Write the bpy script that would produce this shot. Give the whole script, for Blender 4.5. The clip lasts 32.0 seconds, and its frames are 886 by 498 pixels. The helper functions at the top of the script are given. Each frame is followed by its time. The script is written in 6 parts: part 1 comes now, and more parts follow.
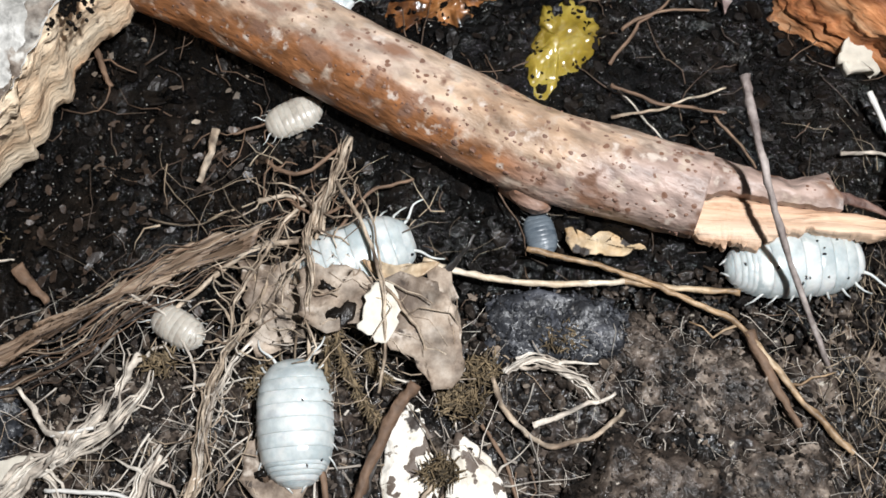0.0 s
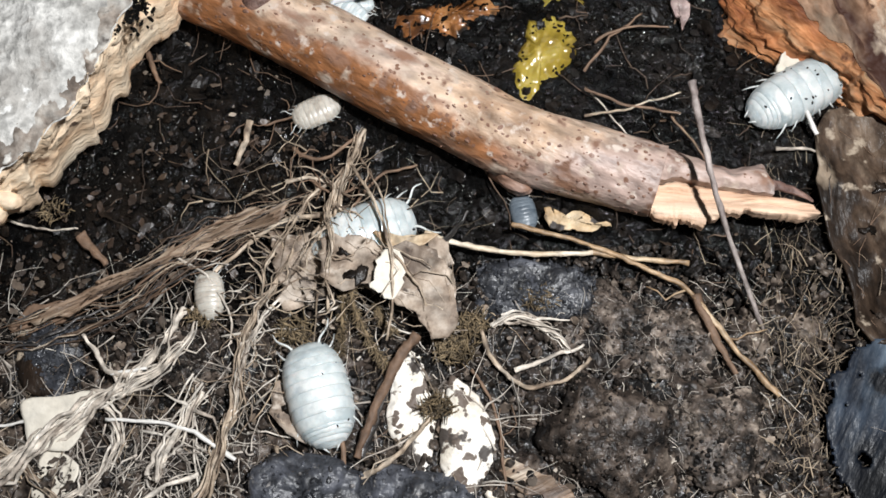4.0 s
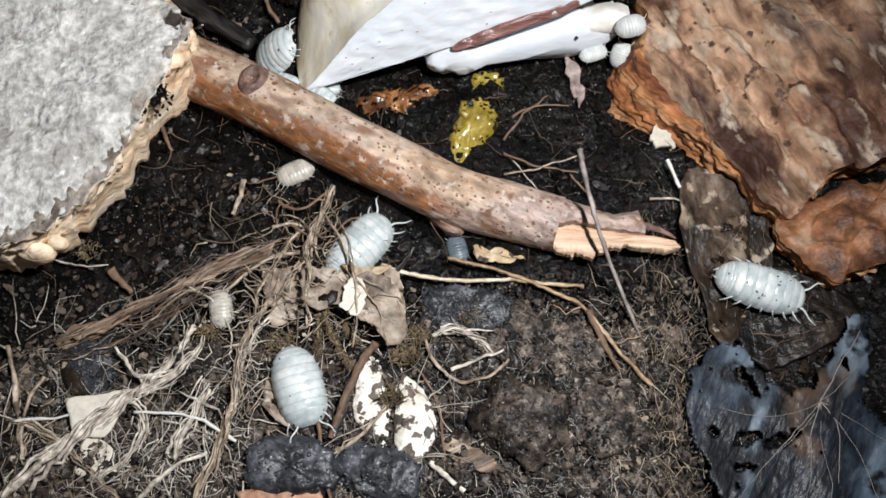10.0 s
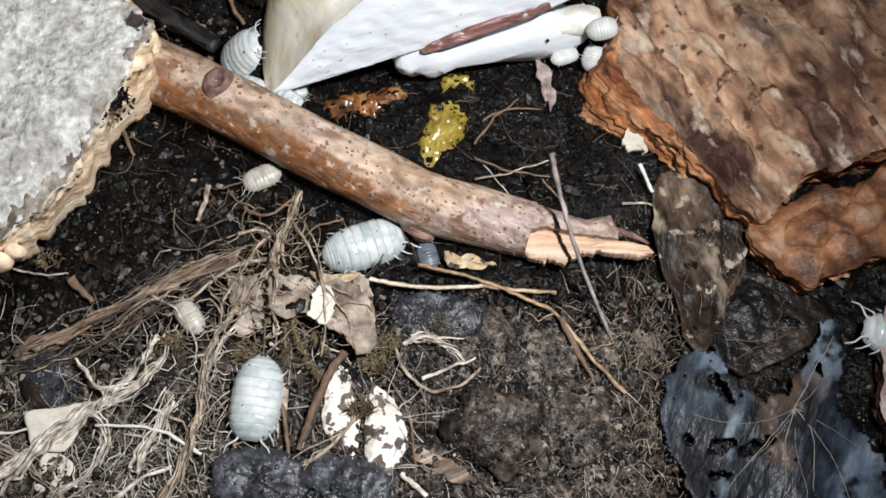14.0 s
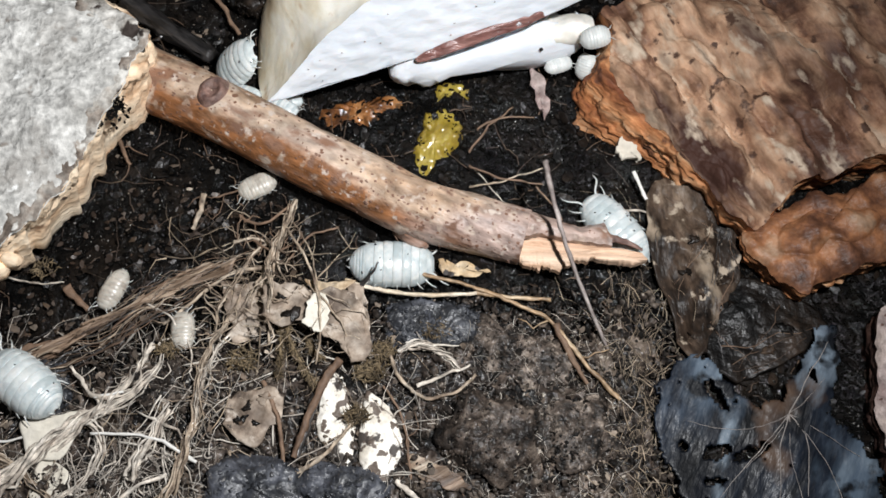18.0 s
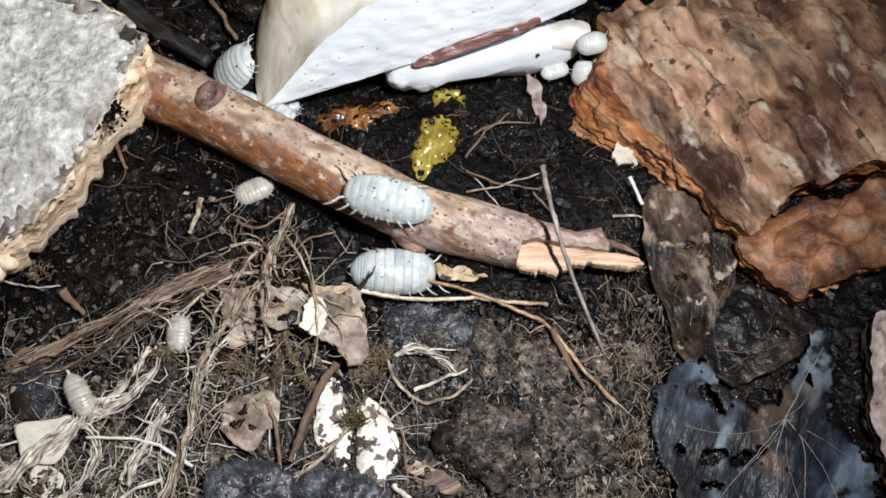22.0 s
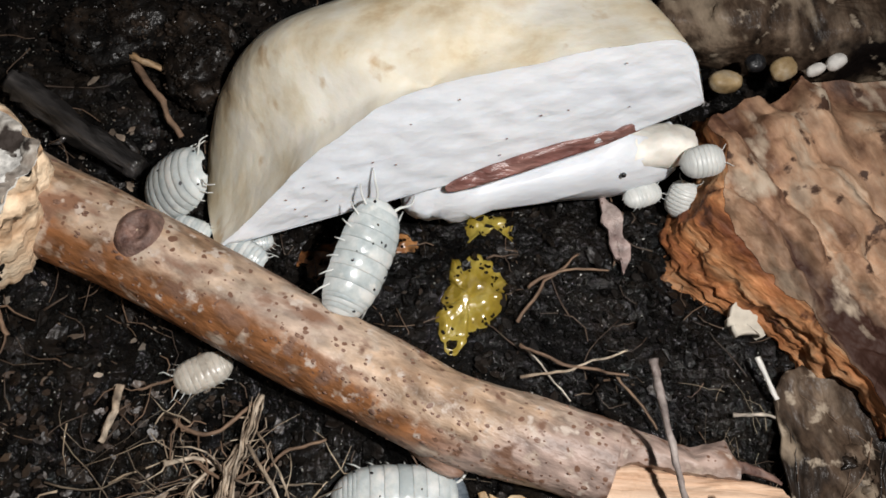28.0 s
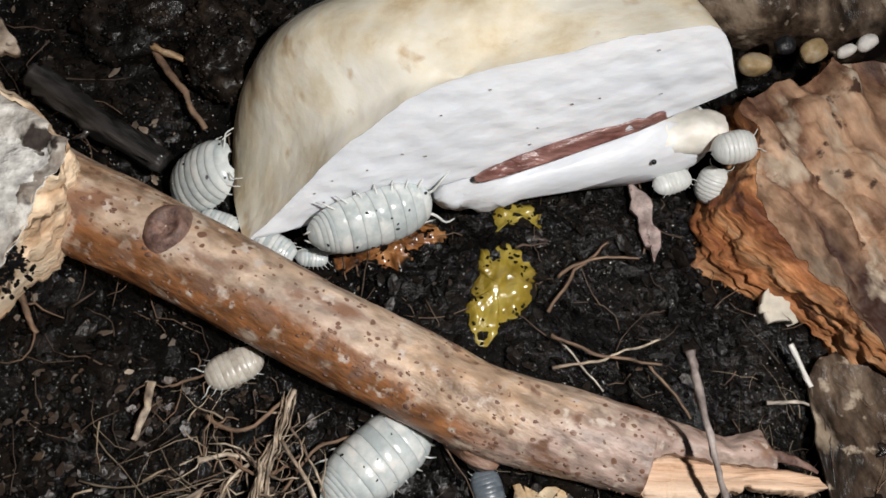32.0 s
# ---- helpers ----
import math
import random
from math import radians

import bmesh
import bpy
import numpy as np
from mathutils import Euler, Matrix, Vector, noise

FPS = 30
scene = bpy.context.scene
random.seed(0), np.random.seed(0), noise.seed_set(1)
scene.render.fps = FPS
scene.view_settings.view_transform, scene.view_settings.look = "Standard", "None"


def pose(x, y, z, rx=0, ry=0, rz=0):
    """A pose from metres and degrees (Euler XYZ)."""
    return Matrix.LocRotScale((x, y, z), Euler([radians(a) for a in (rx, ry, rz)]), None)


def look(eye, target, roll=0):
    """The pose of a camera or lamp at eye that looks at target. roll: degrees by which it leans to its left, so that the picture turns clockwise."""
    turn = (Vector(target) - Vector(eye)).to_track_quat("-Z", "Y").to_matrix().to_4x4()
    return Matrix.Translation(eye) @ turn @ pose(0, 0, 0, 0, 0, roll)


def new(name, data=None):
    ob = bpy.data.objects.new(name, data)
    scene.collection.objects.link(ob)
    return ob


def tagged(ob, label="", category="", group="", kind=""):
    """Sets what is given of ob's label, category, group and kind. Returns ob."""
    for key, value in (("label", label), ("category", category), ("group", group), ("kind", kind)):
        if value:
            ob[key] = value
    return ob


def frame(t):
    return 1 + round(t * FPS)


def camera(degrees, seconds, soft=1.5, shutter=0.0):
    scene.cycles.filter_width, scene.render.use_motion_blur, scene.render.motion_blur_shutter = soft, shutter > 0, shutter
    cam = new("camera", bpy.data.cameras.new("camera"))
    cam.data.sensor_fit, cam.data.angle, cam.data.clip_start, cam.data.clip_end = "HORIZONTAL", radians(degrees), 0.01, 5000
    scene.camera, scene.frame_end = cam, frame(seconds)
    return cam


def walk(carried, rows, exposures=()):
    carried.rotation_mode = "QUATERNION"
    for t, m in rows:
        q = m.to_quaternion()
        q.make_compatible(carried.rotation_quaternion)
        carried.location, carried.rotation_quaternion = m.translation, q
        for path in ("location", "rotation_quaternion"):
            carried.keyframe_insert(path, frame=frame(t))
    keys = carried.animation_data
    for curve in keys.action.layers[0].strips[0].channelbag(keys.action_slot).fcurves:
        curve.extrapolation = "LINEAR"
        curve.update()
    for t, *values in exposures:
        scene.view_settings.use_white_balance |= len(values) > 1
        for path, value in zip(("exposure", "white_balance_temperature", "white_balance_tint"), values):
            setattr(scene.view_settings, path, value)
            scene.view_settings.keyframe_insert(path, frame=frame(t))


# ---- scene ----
cam = camera(48.0, 32.0, soft=1.6, shutter=0.4)
PATH = [
    (0, -0.00438, -0.03137, 0.10064, 16.747, 3.030, 0.708),
    (0.5, -0.00502, -0.03095, 0.10032, 16.340, 2.561, 0.928),
    (1, -0.00536, -0.03212, 0.10009, 16.535, 2.669, 1.131),
    (1.5, -0.00601, -0.03257, 0.09989, 16.050, 2.732, 1.394),
    (2, -0.00625, -0.03377, 0.10258, 15.901, 2.601, 1.367),
    (2.5, -0.00484, -0.04072, 0.11762, 17.141, 2.649, 1.393),
    (3, -0.00513, -0.04077, 0.11814, 16.531, 2.193, 1.340),
    (3.5, -0.00407, -0.04119, 0.11806, 16.997, 2.381, 1.440),
    (4, -0.00412, -0.04100, 0.11825, 17.253, 2.324, 1.349),
    (4.5, -0.00375, -0.04117, 0.11899, 17.707, 2.375, 1.314),
    (6.5, -0.00251, -0.05591, 0.15391, 19.253, 1.678, 0.847),
    (7, -0.00249, -0.05458, 0.15293, 18.980, 1.086, 0.584),
    (7.5, -0.00213, -0.05528, 0.15195, 19.551, 0.733, 0.389),
    (8, -0.00132, -0.05555, 0.15205, 19.745, 0.902, 0.392),
    (8.5, -0.00190, -0.05501, 0.15239, 20.053, 0.427, 0.132),
    (9, -0.00118, -0.05577, 0.15145, 20.082, 0.394, 0.184),
    (9.5, -0.00153, -0.05494, 0.15161, 19.818, 0.256, 0.166),
    (10, -0.00128, -0.05487, 0.15190, 20.048, 0.309, 0.059),
    (10.5, -0.00169, -0.05462, 0.15196, 19.919, 0.088, -0.092),
    (11, -0.00079, -0.05543, 0.15111, 20.236, 0.185, -0.038),
    (11.5, -0.00123, -0.05477, 0.15061, 20.253, -0.388, -0.194),
    (12, -0.00128, -0.05511, 0.15070, 20.216, -0.271, -0.169),
    (12.5, -0.00146, -0.05475, 0.15040, 19.922, -0.400, -0.113),
    (13, -0.00144, -0.05490, 0.15037, 20.050, -0.440, -0.130),
    (13.5, -0.00143, -0.05521, 0.15037, 20.169, -0.428, -0.146),
    (14, -0.00154, -0.05303, 0.14943, 20.101, -1.306, -0.792),
    (14.5, -0.00175, -0.05360, 0.14874, 19.903, -1.290, -0.691),
    (15, -0.00169, -0.05381, 0.14883, 20.096, -1.357, -0.668),
    (15.5, -0.00193, -0.05334, 0.14928, 20.199, -1.547, -0.813),
    (17.5, -0.00075, -0.05530, 0.14867, 21.150, -1.246, -0.899),
    (18, -0.00065, -0.05416, 0.14957, 20.910, -1.218, -0.962),
    (18.5, -0.00067, -0.05300, 0.14996, 20.755, -1.201, -1.157),
    (19, -0.00069, -0.05388, 0.14977, 21.076, -1.045, -0.991),
    (19.5, -0.00120, -0.05434, 0.14965, 21.422, -1.181, -0.928),
    (20, -0.00148, -0.05361, 0.14980, 21.122, -1.384, -1.028),
    (20.5, -0.00080, -0.05422, 0.15026, 21.774, -1.407, -1.157),
    (21, -0.00151, -0.05485, 0.14977, 21.682, -1.682, -1.052),
    (21.5, -0.00127, -0.05540, 0.14913, 21.675, -1.597, -0.973),
    (22, -0.00168, -0.05515, 0.14934, 21.537, -1.764, -1.054),
    (22.5, -0.00183, -0.05626, 0.14894, 21.838, -1.757, -0.823),
    (23, -0.00188, -0.05316, 0.13905, 21.864, -1.812, -0.412),
    (23.5, 0.00145, -0.04025, 0.11072, 21.324, -0.631, 0.023),
    (24, 0.00298, -0.03393, 0.09759, 20.584, -0.038, 0.040),
    (24.5, 0.00315, -0.03398, 0.09764, 20.550, -0.050, 0.034),
    (25, 0.00422, -0.03512, 0.09926, 21.368, 0.310, 0.298),
    (25.5, 0.00376, -0.03420, 0.09842, 22.678, -0.127, 0.073),
    (27.5, -0.01145, -0.01608, 0.10633, 17.472, -5.864, -0.861),
    (28, -0.01120, -0.01679, 0.10691, 23.243, -5.310, -1.421),
    (28.5, -0.01469, -0.01443, 0.10696, 22.947, -5.166, -1.582),
    (29, -0.01422, -0.01412, 0.10664, 22.014, -5.088, -1.972),
    (29.5, -0.01408, -0.01417, 0.10646, 21.737, -5.041, -2.000),
    (30, -0.01407, -0.01420, 0.10634, 21.654, -4.979, -2.023),
    (30.5, -0.01397, -0.01404, 0.10638, 21.319, -4.919, -2.029),
    (31, -0.01413, -0.01422, 0.10634, 21.475, -4.912, -2.022),
    (31.5, -0.01418, -0.01418, 0.10638, 21.588, -4.891, -2.008),
    (32, -0.01416, -0.01427, 0.10652, 21.644, -4.896, -2.075),
]
walk(cam, [(t, pose(x, y, z, rx, ry, rz)) for t, x, y, z, rx, ry, rz in PATH],
     exposures=[(0, 0.11, 6500, 10), (4.5, 0.11, 6500, 10), (8, 0.09, 6500, 10), (9, -0.03, 6500, 10), (23.2, -0.03, 6500, 10), (24, 0.39, 6450, 10), (25.5, 0.38, 6450, 10), (28, -0.38, 6950, 12), (32, -0.38, 6950, 12)])

# ---- light: one small lamp beside the camera's way, and the dim room round the tub
world = bpy.data.worlds.new("room")
scene.world = world
world.use_nodes = True
world.node_tree.nodes["Background"].inputs[0].default_value = (0.80, 0.86, 1.0, 1)
world.node_tree.nodes["Background"].inputs[1].default_value = 0.03
lamp_data = bpy.data.lights.new("phone_lamp", "SPOT")
lamp_data.energy = 1.85
lamp_data.spot_size = radians(112)
lamp_data.spot_blend = 1.0
lamp_data.shadow_soft_size = 0.004
lamp_data.color = (0.97, 0.98, 1.0)
lamp = new("phone_lamp", lamp_data)
lamp.matrix_basis = look((0.040, -0.018, 0.163), (-0.048, -0.007, 0.0))

MM = 0.001
rnd = random.Random(7)


# ---- materials
def mat(name, colours, scale=200.0, rough=0.7, bump=0.3, bump_scale=600.0, stretch=(1, 1, 1), spots=None, spec=0.5,
        detail=6.0, sss=0.0, fine=0.35, metal=0.0, turn=0.0, rough_var=0.0, wet=0.0, island=False, dots=None, spread=0.15, gloss=0.27, zones=None):
    """A surface whose colour runs through `colours` by coarse noise, with fine grain and relief. scale: per metre.
    zones: areas of another colour past a slanting, straying border."""
    m = bpy.data.materials.new(name)
    m.use_nodes = True
    nt = m.node_tree
    b = nt.nodes["Principled BSDF"]
    tc = nt.nodes.new("ShaderNodeTexCoord")
    mp = nt.nodes.new("ShaderNodeMapping")
    mp.vector_type = "TEXTURE"
    mp.inputs["Scale"].default_value = [1 / k for k in stretch]
    mp.inputs["Rotation"].default_value = (0, 0, turn)
    nt.links.new(tc.outputs["Object"], mp.inputs["Vector"])
    oi = nt.nodes.new("ShaderNodeObjectInfo")
    n1 = nt.nodes.new("ShaderNodeTexNoise")
    n1.noise_dimensions = "4D"
    n1.inputs["Scale"].default_value = scale
    n1.inputs["Detail"].default_value = detail
    n1.inputs["Roughness"].default_value = 0.65
    nt.links.new(mp.outputs[0], n1.inputs["Vector"])
    mw = nt.nodes.new("ShaderNodeMath")
    mw.operation = "MULTIPLY"
    mw.inputs[1].default_value = 37.0
    nt.links.new(oi.outputs["Random"], mw.inputs[0])
    nt.links.new(mw.outputs[0], n1.inputs["W"])
    ramp = nt.nodes.new("ShaderNodeValToRGB")
    el = ramp.color_ramp.elements
    while len(el) < len(colours):
        el.new(0.5)
    for i, c in enumerate(colours):
        el[i].position = 0.5 - spread + 2 * spread * i / max(1, len(colours) - 1)
        el[i].color = (*c, 1)
    nt.links.new(n1.outputs["Fac"], ramp.inputs[0])
    col = ramp.outputs[0]
    n2 = nt.nodes.new("ShaderNodeTexNoise")
    n2.inputs["Scale"].default_value = bump_scale
    n2.inputs["Detail"].default_value = 5
    nt.links.new(mp.outputs[0], n2.inputs["Vector"])
    for vec, lo, hi, zc, stray in zones or ():
        dot = nt.nodes.new("ShaderNodeVectorMath")
        dot.operation = "DOT_PRODUCT"
        dot.inputs[1].default_value = vec
        nt.links.new(tc.outputs["Object"], dot.inputs[0])
        add = nt.nodes.new("ShaderNodeMath")
        add.operation = "MULTIPLY_ADD"
        add.inputs[1].default_value = stray
        nt.links.new(n1.outputs["Fac"], add.inputs[0])
        nt.links.new(dot.outputs["Value"], add.inputs[2])
        r2 = nt.nodes.new("ShaderNodeMapRange")
        r2.interpolation_type = "SMOOTHSTEP"
        r2.inputs[1].default_value, r2.inputs[2].default_value = lo + stray / 2, hi + stray / 2
        nt.links.new(add.outputs[0], r2.inputs[0])
        mx = nt.nodes.new("ShaderNodeMix")
        mx.data_type = "RGBA"
        nt.links.new(r2.outputs[0], mx.inputs[0])
        nt.links.new(col, mx.inputs[6])
        mx.inputs[7].default_value = (*zc, 1)
        col = mx.outputs[2]
    if fine:
        mr = nt.nodes.new("ShaderNodeMapRange")
        mr.inputs[1].default_value, mr.inputs[2].default_value = 0.3, 0.7
        mr.inputs[3].default_value, mr.inputs[4].default_value = 1 - fine, 1 + fine
        nt.links.new(n2.outputs["Fac"], mr.inputs[0])
        mx = nt.nodes.new("ShaderNodeMix")
        mx.data_type, mx.blend_type = "RGBA", "MULTIPLY"
        mx.inputs[0].default_value = 1.0
        nt.links.new(col, mx.inputs[6])
        nt.links.new(mr.outputs[0], mx.inputs[7])
        col = mx.outputs[2]
    for spot in spots or ():
        scl, cut, sc, soft, *along = spot
        v = nt.nodes.new("ShaderNodeTexNoise")
        v.noise_dimensions = "4D"
        v.inputs["Scale"].default_value = scl
        v.inputs["Detail"].default_value = 5.0
        nt.links.new(mp.outputs[0] if along else tc.outputs["Object"], v.inputs["Vector"])
        nt.links.new(mw.outputs[0], v.inputs["W"])
        r2 = nt.nodes.new("ShaderNodeMapRange")
        r2.inputs[1].default_value, r2.inputs[2].default_value = cut, cut + soft
        nt.links.new(v.outputs["Fac"], r2.inputs[0])
        mx = nt.nodes.new("ShaderNodeMix")
        mx.data_type = "RGBA"
        nt.links.new(r2.outputs[0], mx.inputs[0])
        nt.links.new(col, mx.inputs[6])
        mx.inputs[7].default_value = (*sc, 1)
        col = mx.outputs[2]
    for scl, rad, sc, keep in dots or ():
        v = nt.nodes.new("ShaderNodeTexVoronoi")
        v.inputs["Scale"].default_value = scl
        wob = nt.nodes.new("ShaderNodeMix")
        wob.data_type = "VECTOR"
        wob.inputs[0].default_value = 0.0012
        nt.links.new(tc.outputs["Object"], wob.inputs[4])
        nt.links.new(n2.outputs["Color"], wob.inputs[5])
        nt.links.new(wob.outputs[1], v.inputs["Vector"])
        sep = nt.nodes.new("ShaderNodeSeparateColor")
        nt.links.new(v.outputs["Color"], sep.inputs[0])
        r2 = nt.nodes.new("ShaderNodeMapRange")
        r2.inputs[1].default_value, r2.inputs[2].default_value = 1 - keep, 1.0
        r2.inputs[3].default_value, r2.inputs[4].default_value = 0.0, rad
        nt.links.new(sep.outputs[0], r2.inputs[0])
        lt = nt.nodes.new("ShaderNodeMath")
        lt.operation = "SUBTRACT"
        nt.links.new(r2.outputs[0], lt.inputs[0])
        nt.links.new(v.outputs["Distance"], lt.inputs[1])
        r3 = nt.nodes.new("ShaderNodeMapRange")
        r3.inputs[1].default_value, r3.inputs[2].default_value = 0.0, 0.06
        nt.links.new(lt.outputs[0], r3.inputs[0])
        mx = nt.nodes.new("ShaderNodeMix")
        mx.data_type = "RGBA"
        nt.links.new(r3.outputs[0], mx.inputs[0])
        nt.links.new(col, mx.inputs[6])
        mx.inputs[7].default_value = (*sc, 1)
        col = mx.outputs[2]
    if island:
        gi = nt.nodes.new("ShaderNodeNewGeometry")
        mi = nt.nodes.new("ShaderNodeMapRange")
        mi.inputs[3].default_value, mi.inputs[4].default_value = 0.25, 1.15
        nt.links.new(gi.outputs["Random Per Island"], mi.inputs[0])
        mx = nt.nodes.new("ShaderNodeMix")
        mx.data_type, mx.blend_type = "RGBA", "MULTIPLY"
        mx.inputs[0].default_value = 1.0
        nt.links.new(col, mx.inputs[6])
        nt.links.new(mi.outputs[0], mx.inputs[7])
        col = mx.outputs[2]
    nt.links.new(col, b.inputs["Base Color"])
    b.inputs["Roughness"].default_value = rough
    if rough_var:
        rr = nt.nodes.new("ShaderNodeMapRange")
        rr.inputs[1].default_value, rr.inputs[2].default_value = 0.35, 0.65
        rr.inputs[3].default_value, rr.inputs[4].default_value = max(0.05, rough - rough_var), min(1, rough + rough_var)
        nt.links.new(n1.outputs["Fac"], rr.inputs[0])
        nt.links.new(rr.outputs[0], b.inputs["Roughness"])
    b.inputs["Metallic"].default_value = metal
    if wet:
        b.inputs["Coat Weight"].default_value = wet
        b.inputs["Coat Roughness"].default_value = gloss
    b.inputs["Specular IOR Level"].default_value = spec
    if sss:
        b.inputs["Subsurface Weight"].default_value = sss
        b.inputs["Subsurface Radius"].default_value = (1.0, 0.8, 0.7)
        b.inputs["Subsurface Scale"].default_value = 0.0008
    if bump:
        bp = nt.nodes.new("ShaderNodeBump")
        bp.inputs["Strength"].default_value = bump
        bp.inputs["Distance"].default_value = 0.0006
        nt.links.new(n2.outputs["Fac"], bp.inputs["Height"])
        nt.links.new(bp.outputs[0], b.inputs["Normal"])
        if wet:
            nt.links.new(bp.outputs[0], b.inputs["Coat Normal"])
    return m


M_SOIL = mat("soil", [(0.0008, 0.0008, 0.0008), (0.0022, 0.002, 0.0018), (0.011, 0.008, 0.006)], 110, 0.75, 1.0, 900, spec=0.06, fine=0.6, wet=0.3, gloss=0.13)
M_CRUMB = mat("soil_crumb", [(0.0008, 0.0008, 0.0008), (0.0028, 0.0024, 0.002), (0.018, 0.013, 0.009)], 60, 0.75, 0.8, 1500, spec=0.06, fine=0.5, wet=0.5, island=True, gloss=0.12)
# near-white grit colour, in place of the glints of wet soil
M_GLINT = mat("glint_grain", [(0.16, 0.15, 0.135), (0.42, 0.40, 0.37), (0.80, 0.78, 0.74)], 300, 0.25, 0.3, 1700, fine=0.2, wet=1.0, island=True, gloss=0.1)
M_CLOD = mat("clod", [(0.004, 0.0033, 0.003), (0.022, 0.0165, 0.013), (0.062, 0.047, 0.037), (0.15, 0.12, 0.095)], 260, 0.65, 1.0, 900, fine=0.65, island=True, wet=0.35, gloss=0.2, spec=0.2, spread=0.12, spots=[(900, 0.65, (0.40, 0.35, 0.29), 0.04)])
M_PALECLOD = mat("pale_clod", [(0.006, 0.005, 0.0042), (0.03, 0.023, 0.018), (0.085, 0.066, 0.053), (0.22, 0.18, 0.145)], 300, 0.65, 1.0, 900, fine=0.65, island=True, wet=0.35, gloss=0.2, spec=0.2, spread=0.12, spots=[(260, 0.56, (0.005, 0.004, 0.0035), 0.06)])
# zones: orange-brown along the lower flank, grey-brown towards the snapped end
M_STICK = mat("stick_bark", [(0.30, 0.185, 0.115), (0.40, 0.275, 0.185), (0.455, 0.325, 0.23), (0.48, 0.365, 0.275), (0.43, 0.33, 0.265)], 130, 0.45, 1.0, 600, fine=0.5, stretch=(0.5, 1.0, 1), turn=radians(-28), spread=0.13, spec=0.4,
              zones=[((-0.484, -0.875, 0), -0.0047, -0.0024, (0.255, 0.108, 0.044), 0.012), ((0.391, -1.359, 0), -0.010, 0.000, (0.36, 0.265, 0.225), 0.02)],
              spots=[(60, 0.55, (0.43, 0.325, 0.265), 0.16, True), (420, 0.56, (0.51, 0.41, 0.325), 0.12), (260, 0.57, (0.25, 0.135, 0.085), 0.09, True), (330, 0.585, (0.19, 0.105, 0.07), 0.07), (600, 0.61, (0.57, 0.48, 0.41), 0.08)],
              dots=[(420, 0.24, (0.16, 0.085, 0.055), 0.18), (800, 0.36, (0.18, 0.095, 0.062), 0.3), (1300, 0.45, (0.19, 0.10, 0.065), 0.35)])
M_CRACKLE = mat("crackled_bark", [(0.20, 0.125, 0.11), (0.32, 0.235, 0.215), (0.42, 0.335, 0.305), (0.48, 0.39, 0.34)], 140, 0.5, 1.0, 600, fine=0.4, spread=0.17, spots=[(300, 0.61, (0.15, 0.085, 0.075), 0.06), (260, 0.62, (0.54, 0.46, 0.41), 0.08)], dots=[(700, 0.3, (0.12, 0.065, 0.05), 0.4)])
M_SHEET = mat("fibre_sheet", [(0.05, 0.03, 0.019), (0.16, 0.105, 0.068), (0.27, 0.195, 0.135), (0.40, 0.325, 0.245)], 300, 0.55, 1.0, 900, fine=0.6, stretch=(0.16, 1.6, 1), turn=radians(25), spread=0.12, wet=0.15)
M_KNOT = mat("stick_knot", [(0.085, 0.042, 0.034), (0.20, 0.12, 0.095), (0.30, 0.205, 0.17)], 260, 0.6, 0.9, 800, fine=0.4)
M_PORE = mat("bark_pore", [(0.12, 0.06, 0.042), (0.25, 0.145, 0.10)], 300, 0.6, 0.6, 1200, fine=0.3)
M_PEAT = mat("brown_peat", [(0.003, 0.0025, 0.0022), (0.018, 0.013, 0.0105), (0.062, 0.046, 0.036), (0.17, 0.134, 0.106)], 210, 0.6, 1.0, 700, fine=0.65, wet=0.4, gloss=0.18, spec=0.2, spread=0.12,
             spots=[(60, 0.53, (0.007, 0.0058, 0.005), 0.1), (260, 0.54, (0.0035, 0.003, 0.0026), 0.06), (900, 0.65, (0.45, 0.40, 0.33), 0.04)])
M_SPLIT = mat("split_wood", [(0.34, 0.17, 0.095), (0.56, 0.36, 0.235), (0.70, 0.52, 0.38), (0.80, 0.68, 0.55)], 150, 0.6, 0.8, 700, fine=0.25, stretch=(0.1, 2.0, 1), turn=radians(-3), spread=0.16, spots=[(170, 0.64, (0.36, 0.19, 0.10), 0.08)])
M_CHALK = mat("chalky_wood", [(0.34, 0.33, 0.305), (0.50, 0.49, 0.46), (0.66, 0.65, 0.615)], 170, 0.8, 1.0, 900, fine=0.4, spread=0.18,
              spots=[(70, 0.56, (0.30, 0.275, 0.245), 0.14), (420, 0.62, (0.25, 0.22, 0.19), 0.10), (620, 0.62, (0.80, 0.80, 0.77), 0.10)], dots=[(400, 0.2, (0.07, 0.055, 0.045), 0.2)])
M_STAIN = mat("stained_wood", [(0.05, 0.037, 0.029), (0.14, 0.108, 0.084), (0.26, 0.225, 0.19), (0.40, 0.375, 0.335), (0.56, 0.54, 0.50)], 130, 0.8, 1.0, 700, fine=0.45, spread=0.13, spots=[(420, 0.60, (0.66, 0.64, 0.59), 0.06), (300, 0.60, (0.035, 0.025, 0.02), 0.05), (70, 0.56, (0.50, 0.48, 0.445), 0.1)])
M_DARKEDGE = mat("dark_bark_edge", [(0.012, 0.007, 0.006), (0.045, 0.024, 0.019), (0.10, 0.052, 0.036)], 150, 0.6, 1.0, 700, fine=0.5, wet=0.04, spec=0.25)
M_TORN = mat("torn_wood", [(0.62, 0.40, 0.24), (0.86, 0.67, 0.47), (0.91, 0.78, 0.60)], 150, 0.7, 1.0, 500, fine=0.22, stretch=(0.6, 0.6, 1.4),
             spots=[(170, 0.63, (0.36, 0.22, 0.13), 0.08), (420, 0.66, (0.10, 0.065, 0.045), 0.03)])
